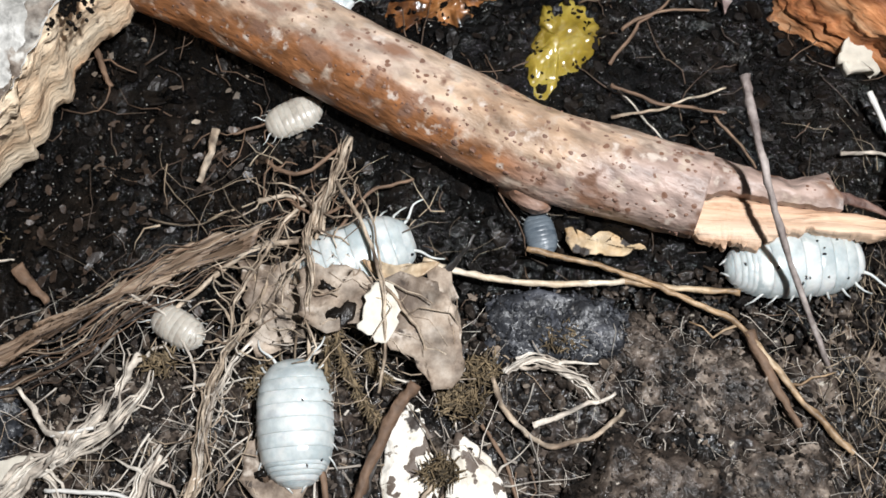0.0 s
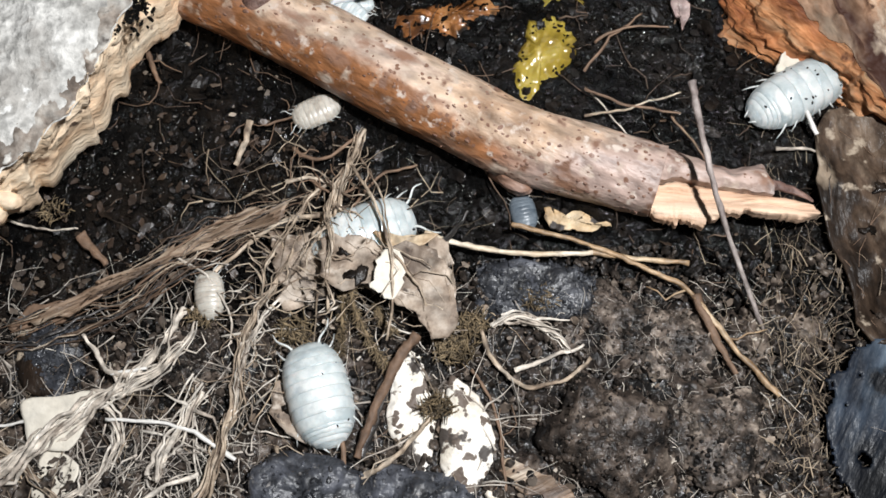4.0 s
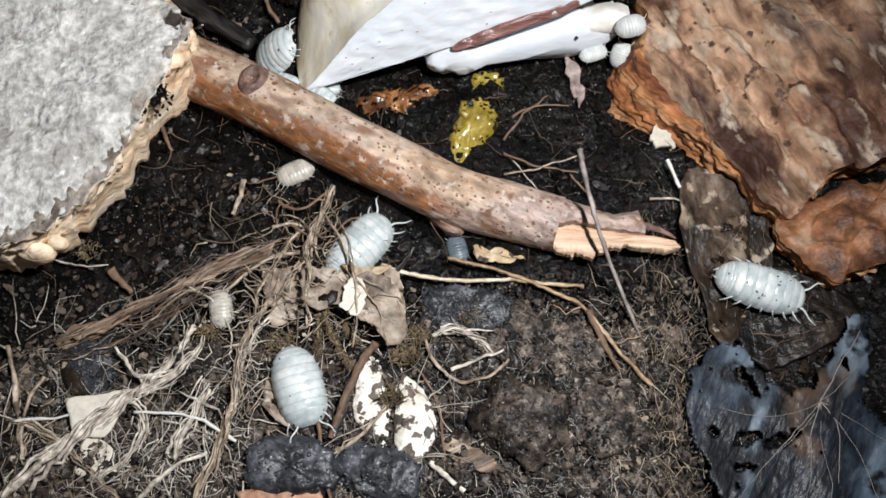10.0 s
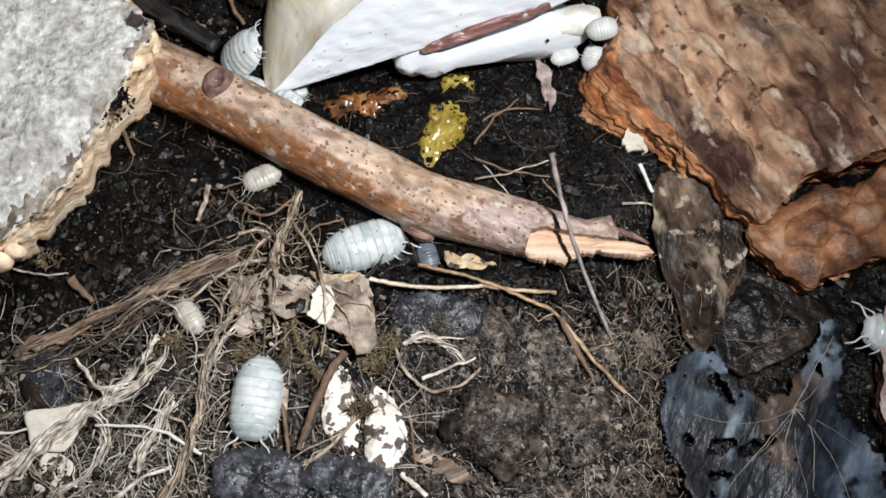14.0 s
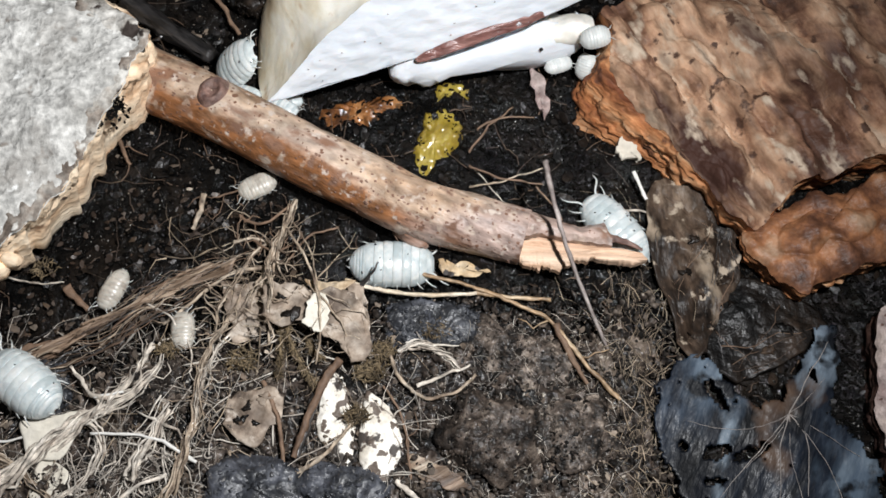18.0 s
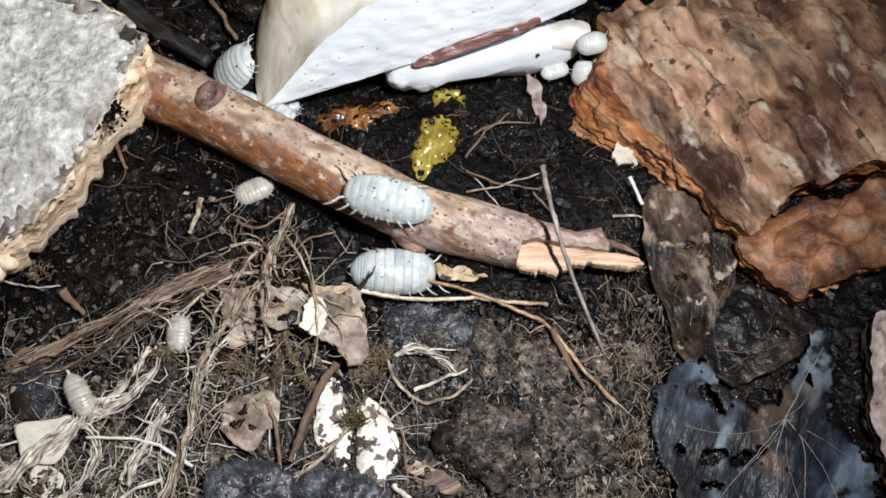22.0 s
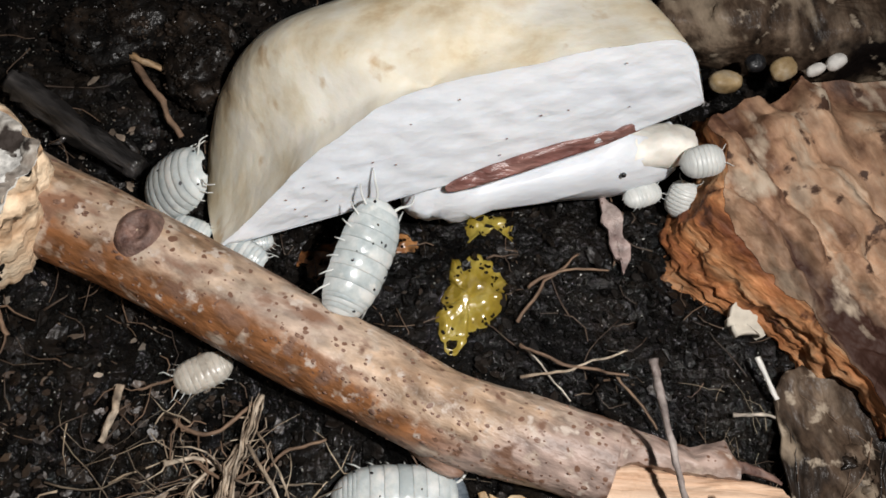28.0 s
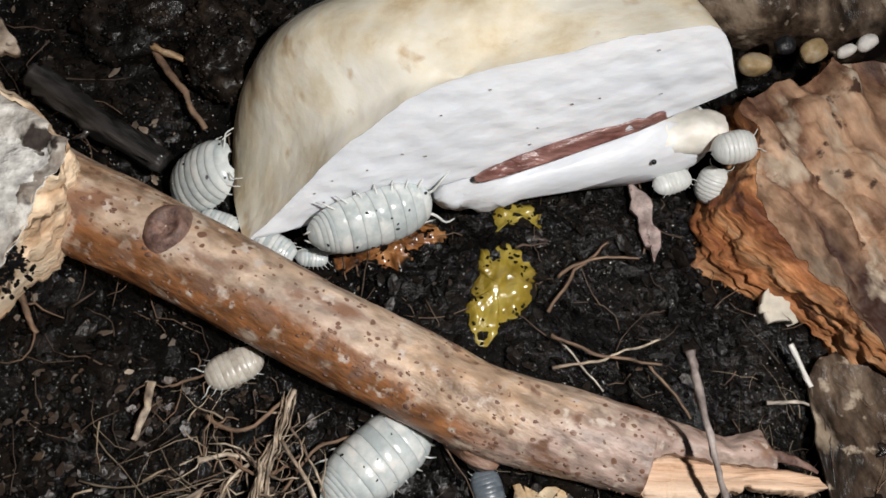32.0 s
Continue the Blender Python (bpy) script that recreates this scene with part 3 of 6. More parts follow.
# ---- the thick stick
def build_stick():
    line = [(-58.9, 40.0, 5.2), (-45.6, 32.0, 5.2), (-34.7, 26.5, 5.2), (-19.9, 18.2, 5), (-9.4, 12.5, 4.9), (-0.8, 8.2, 4.8), (8.6, 5.2, 4.7), (16.2, 3.0, 4.6)]
    st = empty("thick_stick", "thick tan twig with speckled bark, snapped at one end", "stick", at=line[4])
    g = Geo()
    pts = smooth_line(line, 16)
    rows, n = [], len(pts)
    for i, p in enumerate(pts):
        d = (pts[min(i + 1, n - 1)] - pts[max(i - 1, 0)]).normalized()
        side = d.cross(Vector((0, 0, 1))).normalized()
        up = side.cross(d)
        u = i / (n - 1)
        r = 5.3 - 0.75 * u
        row = []
        for j in range(56):
            a = 2 * math.pi * j / 56
            q = r * (1 + 0.05 * nz(p.x * 0.12, math.cos(a) * 1.5, math.sin(a) * 1.5)) + (0.10 + 0.14 * max(0.0, u - 0.6)) * nz(p.x * 0.35, p.y * 0.35, a * 3) + (0.05 + 0.16 * max(0.0, u - 0.7)) * nz(p.x * 1.1, p.y * 1.1, a * 8)
            row.append(tuple(p + side * (q * math.cos(a)) + up * (q * math.sin(a))))
        rows.append(row)
    base = g.grid(rows, True)
    g.f.append(tuple(base + (n - 1) * 56 + j for j in range(56)))
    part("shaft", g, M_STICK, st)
    # branch scar: a raised lip round a dark hollow
    k = Vector((-33.0, 26.3, 10.35))
    g = Geo()
    rows = []
    for i in range(29):
        a = 2 * math.pi * i / 28
        ca, sa = math.cos(a), math.sin(a)
        row = []
        for r, z in ((0.15, 0.05), (0.8, 0.0), (1.25, 0.35), (1.65, 0.6), (2.1, 0.4), (2.6, -0.15), (3.1, -1.2)):
            q = r * (1 + 0.10 * nz(ca * 1.5, sa * 1.5, r))
            row.append((k.x + q * (0.85 * ca * 0.85 + sa * 0.5), k.y + q * (sa * 0.87 - 0.5 * ca * 0.85), k.z + z + 0.12 * nz(ca * 2, sa * 2, r * 3)))
        rows.append(row)
    g.grid(rows)
    part("knot", g, M_KNOT, st, "dark round branch scar with a raised lip")
    g = Geo()
    for c, r in (((-1.2, 4.4, 3.2), (3.4, 2.0, 2.0)), ((-0.6, 3.3, 2.2), (1.9, 1.3, 1.5)), ((1.6, 3.9, 3.4), (3.2, 1.3, 1.9))):
        g.blob(c, r, 0.25, 0.5, 14, 20, turn=-0.45)
    part("knot", g, M_STICK, st, "purplish swelling of a side bud")
    # warty pores of the bark
    g = Geo()
    for k in range(300):
        i = rnd.randrange(2, n - 3)
        p = pts[i] + (pts[i + 1] - pts[i]) * rnd.random()
        d = (pts[i + 1] - pts[i]).normalized()
        side = d.cross(Vector((0, 0, 1))).normalized()
        up = side.cross(d)
        a = radians(rnd.gauss(55, 48))
        r = 5.3 - 0.75 * i / (n - 1)
        q = r * (1 + 0.05 * nz(p.x * 0.12, math.cos(a) * 1.5, math.sin(a) * 1.5)) + 0.02
        c = p + side * (q * math.cos(a)) + up * (q * math.sin(a))
        l = 0.11 * 4.2 ** (rnd.random() ** 2.4)
        w = l * rnd.uniform(0.45, 0.8)
        t = (up * math.cos(a) - side * math.sin(a)).normalized()
        nrm = (side * math.cos(a) + up * math.sin(a)).normalized()
        rows = []
        for f, h in ((1.0, -0.06), (0.75, 0.05), (0.35, 0.09), (0.02, 0.07)):
            rows.append([tuple(c + (d * (l * f * math.cos(m * 0.785)) + t * (w * f * math.sin(m * 0.785))) * (1 + 0.7 * nz(m * 1.7, k * 3.3, f)) + nrm * h) for m in range(8)])
        g.grid(rows, True)
    part("pore_crust", g, M_PORE, st, "dark warty pores scattered over the bark")

    def between(table, x):
        for (xa, va), (xb, vb) in zip(table, table[1:]):
            if x <= xb:
                return va + (vb - va) * max(0.0, x - xa) / max(1e-6, xb - xa)
        return table[-1][1]

    def slab_of(x0, x1, m, hi, lo, top, thick, material, name, label, cols=15):
        rows = []
        for i in range(m + 1):
            x = x0 + (x1 - x0) * i / m
            a, b = hi(x), lo(x)
            rows.append([(x, a + (b - a) * j / (cols - 1), top(x, a + (b - a) * j / (cols - 1), j / (cols - 1))) for j in range(cols)])
        g = Geo()
        g.grid(rows)
        low = [[(x, y, z - thick) for x, y, z in r] for r in rows]
        g.grid(low[::-1])
        for r, q in ((rows[0], low[0]), (rows[-1], low[-1]), ([w[0] for w in rows], [w[0] for w in low]), ([w[-1] for w in rows], [w[-1] for w in low])):
            g.grid([r, q])
        part(name, g, material, st, label)

    # pale splinter of the break, with a toothed lower edge
    upper = ((15.4, 1.8), (18.2, 2.7), (22.6, 1.8), (27.1, 1.3), (31.1, 1.0), (34.4, 0.2), (35.2, -0.7))
    lower = ((15.4, -1.6), (16.3, -2.1), (18.0, -2.7), (19.3, -2.5), (21.7, -3.1), (21.8, -2.2), (23.3, -2.1), (23.4, -1.3), (25.8, -1.5), (26.7, -1.0), (29.2, -1.4), (32.8, -1.8), (35.2, -1.1))
    tooth = lambda x: (1.1 * (0.35 + 0.9 * abs(nz(x, 5.0, 0, 0.4))) * ((x * 0.42 + 1.9 * nz(x, 3.0, 0, 0.5)) % 1.0) ** 1.3 + 0.45 * abs(nz(x, 9.0, 0, 2.7))) * (1 if x < 27 else 0.3)
    slab_of(15.2, 35.2, 130, lambda x: between(upper, x), lambda x: between(lower, x) + tooth(x),
            lambda x, y, v: 6.5 - 0.075 * (x - 15) - 1.1 * v * max(0.0, 1 - (x - 15) / 14) + 0.35 * nz(x * 0.25, y * 2.2, 2.0) + 0.22 * nz(x * 0.5, y * 6.0, 5.0) - 0.5 * (2 * v - 1) ** 8,
            1.2, M_SPLIT, "splinter", "fresh pale split wood with a jagged edge", 21)
    # bark that stands on above the splinter
    flap_hi = ((12.5, 7.9), (15.3, 7.4), (18.7, 6.5), (22.7, 5.0), (24.9, 4.5), (28.0, 5.0), (28.9, 5.3), (29.6, 3.6))
    slab_of(12.5, 29.6, 60, lambda x: between(flap_hi, x) + 0.12 * nz(x, 4.0, 0, 1.3), lambda x: between(upper, x) - 0.1 + 0.35 * nz(x, 9.0, 0, 0.9),
            lambda x, y, v: 5.2 + (3.9 - 0.10 * (x - 12.5)) * math.sin(math.pi * min(1.0, 0.08 + 0.62 * v)) - 0.05 * (x - 12.5) + 0.35 * nz(x, y, 2.0, 0.5) + 0.15 * nz(x, y, 5.0, 1.6),
            1.6, M_STICK, "bark_flap", "ragged end of grey-brown bark", 17)
    line = [(28.4, 2.6, 6.0), (30.8, 2.0, 5.6), (33.4, 1.3, 5.0), (34.6, 0.6, 4.6)]
    g = Geo().tube(smooth_line(line, 6), 0.8, 0.15, 10, 0.35, 0.15, 0.5)
    part("bark_strip", g, M_KNOT, st, "thin strip of reddish bark")
    return st


build_stick()


# ---- the pale slab of rotten wood
def build_slab():
    o_top = [(-41.9, 32.4, 20), (-42.3, 28.4, 20), (-44.1, 24.1, 19), (-48.6, 13.6, 18), (-53.1, 4.6, 17), (-58.9, -1.9, 15), (-69.1, -5.4, 15), (-80.2, -4.0, 16), (-91.2, 15.0, 18), (-90.5, 33.4, 20), (-79.4, 39.6, 20), (-63.8, 40.6, 20), (-51.8, 38.8, 21)]
    o_low = [(-43.7, 35.2, 13), (-44.5, 25.8, 10), (-48.6, 21.0, 9), (-53.5, 10.4, 8), (-59.3, 2.8, 7), (-64.2, -1.9, 6), (-73.2, -4.5, 6), (-85.7, -3.0, 6), (-99.5, 21.4, 6), (-100.2, 42.9, 6), (-88.0, 49.7, 6), (-70.6, 50.9, 6), (-55.3, 47.0, 10)]
    st = empty("rotten_wood_slab", "thick pale grey chalky wood slab with a torn cream edge", "wood", at=o_low[4])
    top, low = ring(o_top, 18, 1.0, 0.35), ring(o_low, 18, 1.3, 0.4)
    n = len(top)
    g = Geo()
    g.disc(top, lambda x, y, s: 18.6 + 0.03 * (y - 10) + 1.3 * nz(x, y, 0, 0.09) + 0.5 * nz(x, y, 3, 0.4) + 0.25 * nz(x, y, 3, 1.2) - 1.2 * s ** 6, rings=40)
    part("top_face", g, M_CHALK, st, "grey-white chalky upper face")
    cx, cy = sum(p[0] for p in top) / n, sum(p[1] for p in top) / n
    rows = []
    for i in range(17):
        k = 0.80 + 0.20 * i / 16
        row = []
        for x, y in top:
            x, y = cx + (x - cx) * k, cy + (y - cy) * k
            z = 18.6 + 0.03 * (y - 10) + 1.3 * nz(x, y, 0, 0.09) + 0.5 * nz(x, y, 3, 0.4) + 0.25 * nz(x, y, 3, 1.2) - 1.2 * k ** 6
            row.append((x, y, z + 0.42 - 0.8 * (1 - i / 16) + 0.45 * nz(x, y, 8, 0.22) + 0.3 * nz(x, y, 6, 0.8) + 0.15 * nz(x, y, 2, 2.0) - 0.2 * (i / 16) ** 8))
        rows.append(row)
    g = Geo()
    g.grid(rows, True)
    part("stained_band", g, M_STAIN, st, "brown rotten band along the broken edge")
    g = Geo()
    rows = []
    for i in range(25):
        s = i / 24
        row = []
        for (x0, y0), (x1, y1) in zip(top, low):
            x, y = x0 + (x1 - x0) * s ** 0.8, y0 + (y1 - y0) * s ** 0.8
            z = 17.6 + 0.03 * (y - 10) + 1.3 * nz(x0, y0, 0, 0.09) - 14.5 * s ** 1.5
            w = (1.2 * nz(x, y, z * 1.2, 0.3) + 0.9 * nz(x, y, z * 1.6, 0.7) + 0.5 * nz(x, y, z * 1.4, 1.7)) * math.sin(math.pi * min(1, s * 1.0 + 0.12))
            row.append((x + w * 0.6, y - w * 0.6, z))
        rows.append(row)
    rows.append([(x + 3 * (-1), y + 2, -1.0) for x, y, z in rows[-1]])
    g.grid(rows, True)
    part("torn_edge", g, M_TORN, st, "cream torn fibrous edge")
    g = Geo().blob((-61.0, -1.8, 9), (1.6, 1.2, 2.2), 0.4, 0.5, 10, 12).blob((-64.4, -3.2, 9), (2.6, 1.6, 2.6), 0.4, 0.5, 10, 12)
    part("edge_lump", g, M_TORN, st)
    g = Geo()
    for k in range(300):
        c = (rnd.gauss(0, 1), rnd.gauss(0, 1))
        p = (-47.0, 19.4, 16.5)
        grain(g, p[0] + 1.3 * c[0], p[1] + 1.0 * c[1] + 0.3 * c[0], p[2] + 0.1 + 0.9 * nz(c[0], c[1]) + 0.5 * c[1], 0.12 * 3 ** rnd.random(), rnd)
    part("dark_crust", g, M_CRUMB, st, "crust of dark soil grains")


build_slab()


# ---- bark pieces
def bark_piece(name, label, outline, z0, z1, amp, plates, rim, group="bark pieces", low=None, face=M_BARK, edge=M_ORANGE):
    st = empty(name, label, "bark", group, at=(outline[0][0], outline[0][1], 0))
    o = ring(outline, 16, 0.9, 0.3)
    cx, cy = sum(p[0] for p in o) / len(o), sum(p[1] for p in o) / len(o)
    lo = ring(low, 16, 1.0, 0.35) if low else [(cx + (x - cx) * (1 - rim), cy + (y - cy) * (1 - rim)) for x, y in o]

    def top(x, y, s):
        u, v = x * 0.88 + y * 0.47, -x * 0.47 + y * 0.88
        rib = nz(u * 0.29 + 0.5 * nz(x, y, 7, 0.09), v * 0.085 + 0.4 * nz(x, y, 9, 0.1), 1.0)
        swell = 0.0
        for qx, qy, lx, ly, ang in plates:
            dx, dy = x - qx + 0.7 * nz(x, y, 11, 0.4), y - qy + 0.7 * nz(x, y, 14, 0.4)
            e = ((dx * math.cos(ang) + dy * math.sin(ang)) / lx) ** 2 + ((dy * math.cos(ang) - dx * math.sin(ang)) / ly) ** 2
            if e < 1:
                swell = max(swell, 1.1 * (1 - e) ** 0.6)
        return base(x, y) + swell + amp * (1.05 * math.tanh(3.0 * rib) + 0.45 * nz(x, y, 3, 0.3) + 0.22 * nz(x, y, 3, 0.8) + 0.12 * nz(x, y, 6, 2.0)) - 1.0 * s ** 8

    def base(x, y):
        return z0 + z1 * (0.5 + nz(x, y, 0, 0.03))

    g = Geo().disc(o, top, rings=90)
    part("outer_face", g, face, st, "furrowed brown outer face")
    g = Geo()
    rows = []
    for i in range(33):
        s = i / 32
        row = []
        for (x, y), (x1, y1) in zip(o, lo):
            f = s ** 0.75
            k = (0.9 * nz(x * 0.4, y * 0.4, s * 4.5) + 0.6 * nz(x * 0.25, y * 0.25, s * 14 + 3) + 0.35 * nz(x, y, s * 6, 1.0) + 0.28 * nz(x * 0.7, y * 0.7, s * 26) + 0.2 * nz(x * 1.8, y * 1.8, s * 34)) * min(1, 4 * s)
            d = Vector((x - cx, y - cy, 0)).normalized()
            row.append((x + (x1 - x) * f + d.x * k, y + (y1 - y) * f + d.y * k, (top(x, y, 1) - 0.1) * (1 - s) - 1.2 * s))
        rows.append(row)
    g.grid(rows, True)
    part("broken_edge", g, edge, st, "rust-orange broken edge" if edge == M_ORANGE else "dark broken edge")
    return st


def plate(p, lx, ly, deg):
    return (p[0], p[1], lx, ly, radians(deg))


bark_piece("large_bark_piece", "large furrowed brown bark piece with a rust-orange broken edge",
           [(30.9, 32.6), (31.4, 29.2), (34.7, 25.0), (37.5, 21.4), (40.4, 17.8), (43.2, 13.6), (46.0, 10.0), (48.2, 6.2), (51.6, 3.6), (55.0, 6.0), (60.5, 11.0), (72.5, 14.4), (84.0, 18.3), (88.6, 41.5), (49.8, 49.3), (40.2, 46.0), (30.5, 42.7), (31.6, 36.6)],
           8.0, 3.0, 1.5,
           [plate((37.6, 31.0, 10), 5.4, 2.0, -52), plate((49.7, 15.8, 10), 5.6, 2.4, -60), plate((59.3, 17.8, 10), 5.2, 1.8, -60), plate((65.4, 20.3, 10), 5.0, 1.5, -66),
            plate((58.2, 30.5, 10), 2.2, 1.8, 10), plate((33.2, 26.4, 10), 4.5, 1.3, -45), plate((40.6, 14.8, 9), 4.6, 1.6, -48), plate((54.3, 36.9, 10), 6.0, 2.6, -40),
            plate((49.6, 5.6, 8), 3.6, 1.7, -35), plate((46.5, 23.3, 10), 3.8, 1.4, -50), plate((46.6, 34.2, 10), 4.5, 2.0, -45), plate((68.2, 15.3, 10), 4.0, 1.6, -62),
            plate((65.9, 33.7, 10), 5.0, 2.2, -50), plate((39.8, 21.3, 9), 2.8, 1.2, -50), plate((37.5, 40.9, 10), 4.2, 2.2, 15), plate((31.3, 37.9, 10), 3.6, 2.0, 20),
            plate((43.8, 28.4, 10), 3.0, 1.3, -50), plate((56.3, 22.8, 10), 3.8, 1.5, -58), plate((63.1, 26.4, 10), 3.4, 1.5, -60), plate((32.0, 35.8, 10), 4.0, 2.0, -30),
            plate((54.3, 10.9, 9), 3.2, 1.5, -58), plate((69.1, 27.4, 10), 4.4, 1.6, -62), plate((36.8, 38.0, 10), 4.6, 2.0, -35), plate((46.5, 11.9, 9), 3.0, 1.2, -55),
            plate((60.9, 38.0, 10), 4.2, 1.7, -50), plate((51.4, 27.4, 10), 3.0, 1.3, -45)], 0.10,
           low=[(26.4, 32.6), (25.6, 29.0), (26.9, 25.6), (32.0, 21.9), (38.2, 17.6), (42.2, 13.4), (46.6, 10.4), (48.4, 6.8), (51.6, 4.4), (55.6, 7.2), (61.5, 12.4), (73.5, 15.6), (85.4, 19.3), (91.1, 44.2), (52.5, 52.4), (42.5, 48.9), (31.5, 44.6), (30.1, 37.0)])
bark_piece("small_bark_piece", "rounded reddish-brown bark lump with a bright orange tip",
           [(50.2, 2.9), (51.6, -0.6), (54.8, -4.2), (58.6, -6.8), (61.2, -5.8), (66.6, -3.6), (74.3, -0.6), (81.4, 6.4), (74.5, 12.2), (67.8, 10.2), (62.2, 9.2), (57.0, 7.2), (52.6, 4.9)],
           6.0, 2.5, 0.6, [plate((60.2, 2.3, 9), 5.4, 3.0, 25), plate((67.0, 3.5, 9), 5.0, 2.6, 15)], 0.12, face=M_REDBARK)
# its broken edge is dark brown all the way down instead of orange
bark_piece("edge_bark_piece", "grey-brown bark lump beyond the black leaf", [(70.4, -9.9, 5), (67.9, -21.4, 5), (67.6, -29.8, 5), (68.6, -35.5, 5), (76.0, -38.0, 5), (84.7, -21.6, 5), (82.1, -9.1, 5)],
           5.0, 2.0, 1.0, [plate((71.6, -21.9, 7), 5.0, 2.4, -80)], 0.10, face=M_CRACKLE, edge=M_DARKEDGE)


# ---- the cut mushroom
def build_mushroom():
    e1, ax, nn = Vector((0.956, 0.228, 0.186)), Vector((-0.263, 0.379, 0.887)), Vector((0.132, -0.897, 0.423))
    c = Vector((0.3, 32.9, 9.6))
    R, H = 25.4, 13.0
    st = empty("cut_mushroom", "half a cream-capped mushroom with white cut flesh and dark gills", "mushroom", at=c)

    def prof(s):
        """Height of the cap over its rim at s from -1 to 1."""
        if s < 0:
            return math.sin((s + 1) * math.pi / 2) ** 1.1
        return (1 - 0.22 * s * s) * max(0.0, 1 - s ** 34) ** 0.5

    def along(s):
        return s * (1 + (0.13 if s > 0 else 0.07) * s * s)

    def foot(s):
        """How far the face's lower edge rises towards the cap's right end."""
        return 0.10 * max(0.0, (s - 0.7) / 0.3) ** 1.4

    rows = []
    for i in range(61):
        phi = math.pi * i / 60
        k = math.copysign(abs(math.cos(phi)) ** 0.62, math.cos(phi))
        d = math.sin(phi) ** 0.62
        row = []
        for j in range(37):
            s = math.sin(math.pi / 2 * j / 36)
            wr, wl = max(0.0, math.cos(phi)) ** 2, max(0.0, -math.cos(phi)) ** 10
            wb = 1 - wr - wl
            hp = wr * max(prof(s), foot(s)) + wl * prof(-s) + wb * (1 + 0.12 * min(1.0, s * 4) + 1.5 * s * s * (1 - s)) * max(0.0, 1 - s ** 3.6) ** 0.55
            q = c + e1 * (R * ((along(s) if k > 0 else -along(-s)) * k - 0.12 * d * s * (k < 0))) - nn * (R * 1.12 * s * d) + ax * (H * hp)
            q += ax * (0.5 * nz(q.x, q.y, q.z, 0.14) + 0.14 * nz(q.x, q.y, q.z, 0.6))
            row.append(tuple(q))
        rows.append(row)
    g = Geo()
    g.grid(rows)
    part("cap_skin", g, M_CAP, st, "cream cap skin stained tan")
    rows = []
    for i in range(121):
        s = -1 + 2 * i / 120
        row = []
        for j in range(37):
            v = j / 36
            pe = max(prof(s), foot(s))
            q = c + e1 * (R * 0.999 * along(s)) + ax * (H * pe)
            q = q + ax * (0.5 * nz(q.x, q.y, q.z, 0.14) + 0.14 * nz(q.x, q.y, q.z, 0.6)) - ax * (H * (pe - foot(s)) * (1 - v))
            q += nn * (0.24 * nz(q.x * 0.6, q.y * 1.6, q.z, 0.5) + 0.1 * nz(q.x, q.y * 2, q.z, 1.5) + 0.25 * (1 - (2 * v - 1) ** 2)) * (1 - v ** 8)
            row.append(tuple(q))
        rows.append(row)
    g = Geo()
    g.grid(rows)
    under = []
    for k in range(7):
        row = []
        for i in range(31):
            s = -1 + i / 15
            row.append(tuple(c + e1 * (R * 0.99 * along(s)) - nn * (R * math.sqrt(max(0, 1 - s * s)) * k / 6) + ax * (H * foot(s) - 0.05)))
        under.append(row)
    g.grid(under)
    part("cut_flesh", g, M_FLESH, st, "white cut flesh")

    def bar(name, a, b, thick, deep, material, label, push, power=0.55, rough=0.10, taper=0.0):
        a, b = Vector(a), Vector(b)
        d = (b - a)
        L = d.length / 2
        d.normalize()
        m = (a + b) / 2
        wide = nn.cross(d).normalized()
        rows = []
        for i in range(33):
            th = math.pi * i / 32
            row = []
            for j in range(20):
                ph = 2 * math.pi * j / 20
                x = math.copysign(abs(math.cos(th)) ** power, math.cos(th))
                r = math.sin(th) ** power
                y, z = r * math.copysign(abs(math.cos(ph)) ** 0.7, math.cos(ph)), r * math.copysign(abs(math.sin(ph)) ** 0.7, math.sin(ph))
                q = m + d * (L * x) + wide * (thick * y * (1 + taper * x)) + nn * (deep * z + push)
                w = rough * (nz(q.x, q.y, q.z, 0.35) + 0.5 * nz(q.x, q.y, q.z, 1.1))
                row.append(tuple(q + wide * (w * thick) + nn * w))
            rows.append(row)
        g = Geo()
        g.grid(rows, True)
        return part(name, g, material, st, label)

    bar("gill_band", (-0.8, 32.5, 9.6), (21.4, 38.9, 13.9), 1.05, 0.5, M_GILL, "dark maroon gills in a narrow slot", 0.5, power=0.7, rough=0.9, taper=-0.15)
    bar("lower_flesh", (-4.9, 31.1, 5.6), (27.8, 37.7, 6.6), 3.5, 3.6, M_FLESH, "white lower slice of the cap rim", -3.0, power=0.4, taper=0.1, rough=0.5)
    bar("rim_end", (19.2, 37.1, 7.6), (29.6, 38.0, 8.4), 2.0, 3.0, M_RIM, "cream end of the rim", -2.4, power=0.6, rough=0.4)
    bar("stalk_stump", (-14.2, 34.8, 2), (9.9, 40.3, 3), 4.5, 6.0, M_FLESH, "", -9.0)
    g = Geo().blob((20.2, 35.4, 7.5), (0.32, 0.32, 0.32), 0.1, 1, 6, 8)
    part("speck", g, M_EYE, st, "black speck")
    g = Geo()
    for k in range(16):
        s, v = rnd.uniform(-0.8, 0.8), rnd.uniform(0.1, 0.9)
        q = c + e1 * (R * s) + ax * (H * prof(s) * v) + nn * 0.42
        g.blob(tuple(q), (0.15, 0.08, 0.06), 0.3, 2, 4, 6)
    part("speckle", g, M_KNOT, st)


build_mushroom()


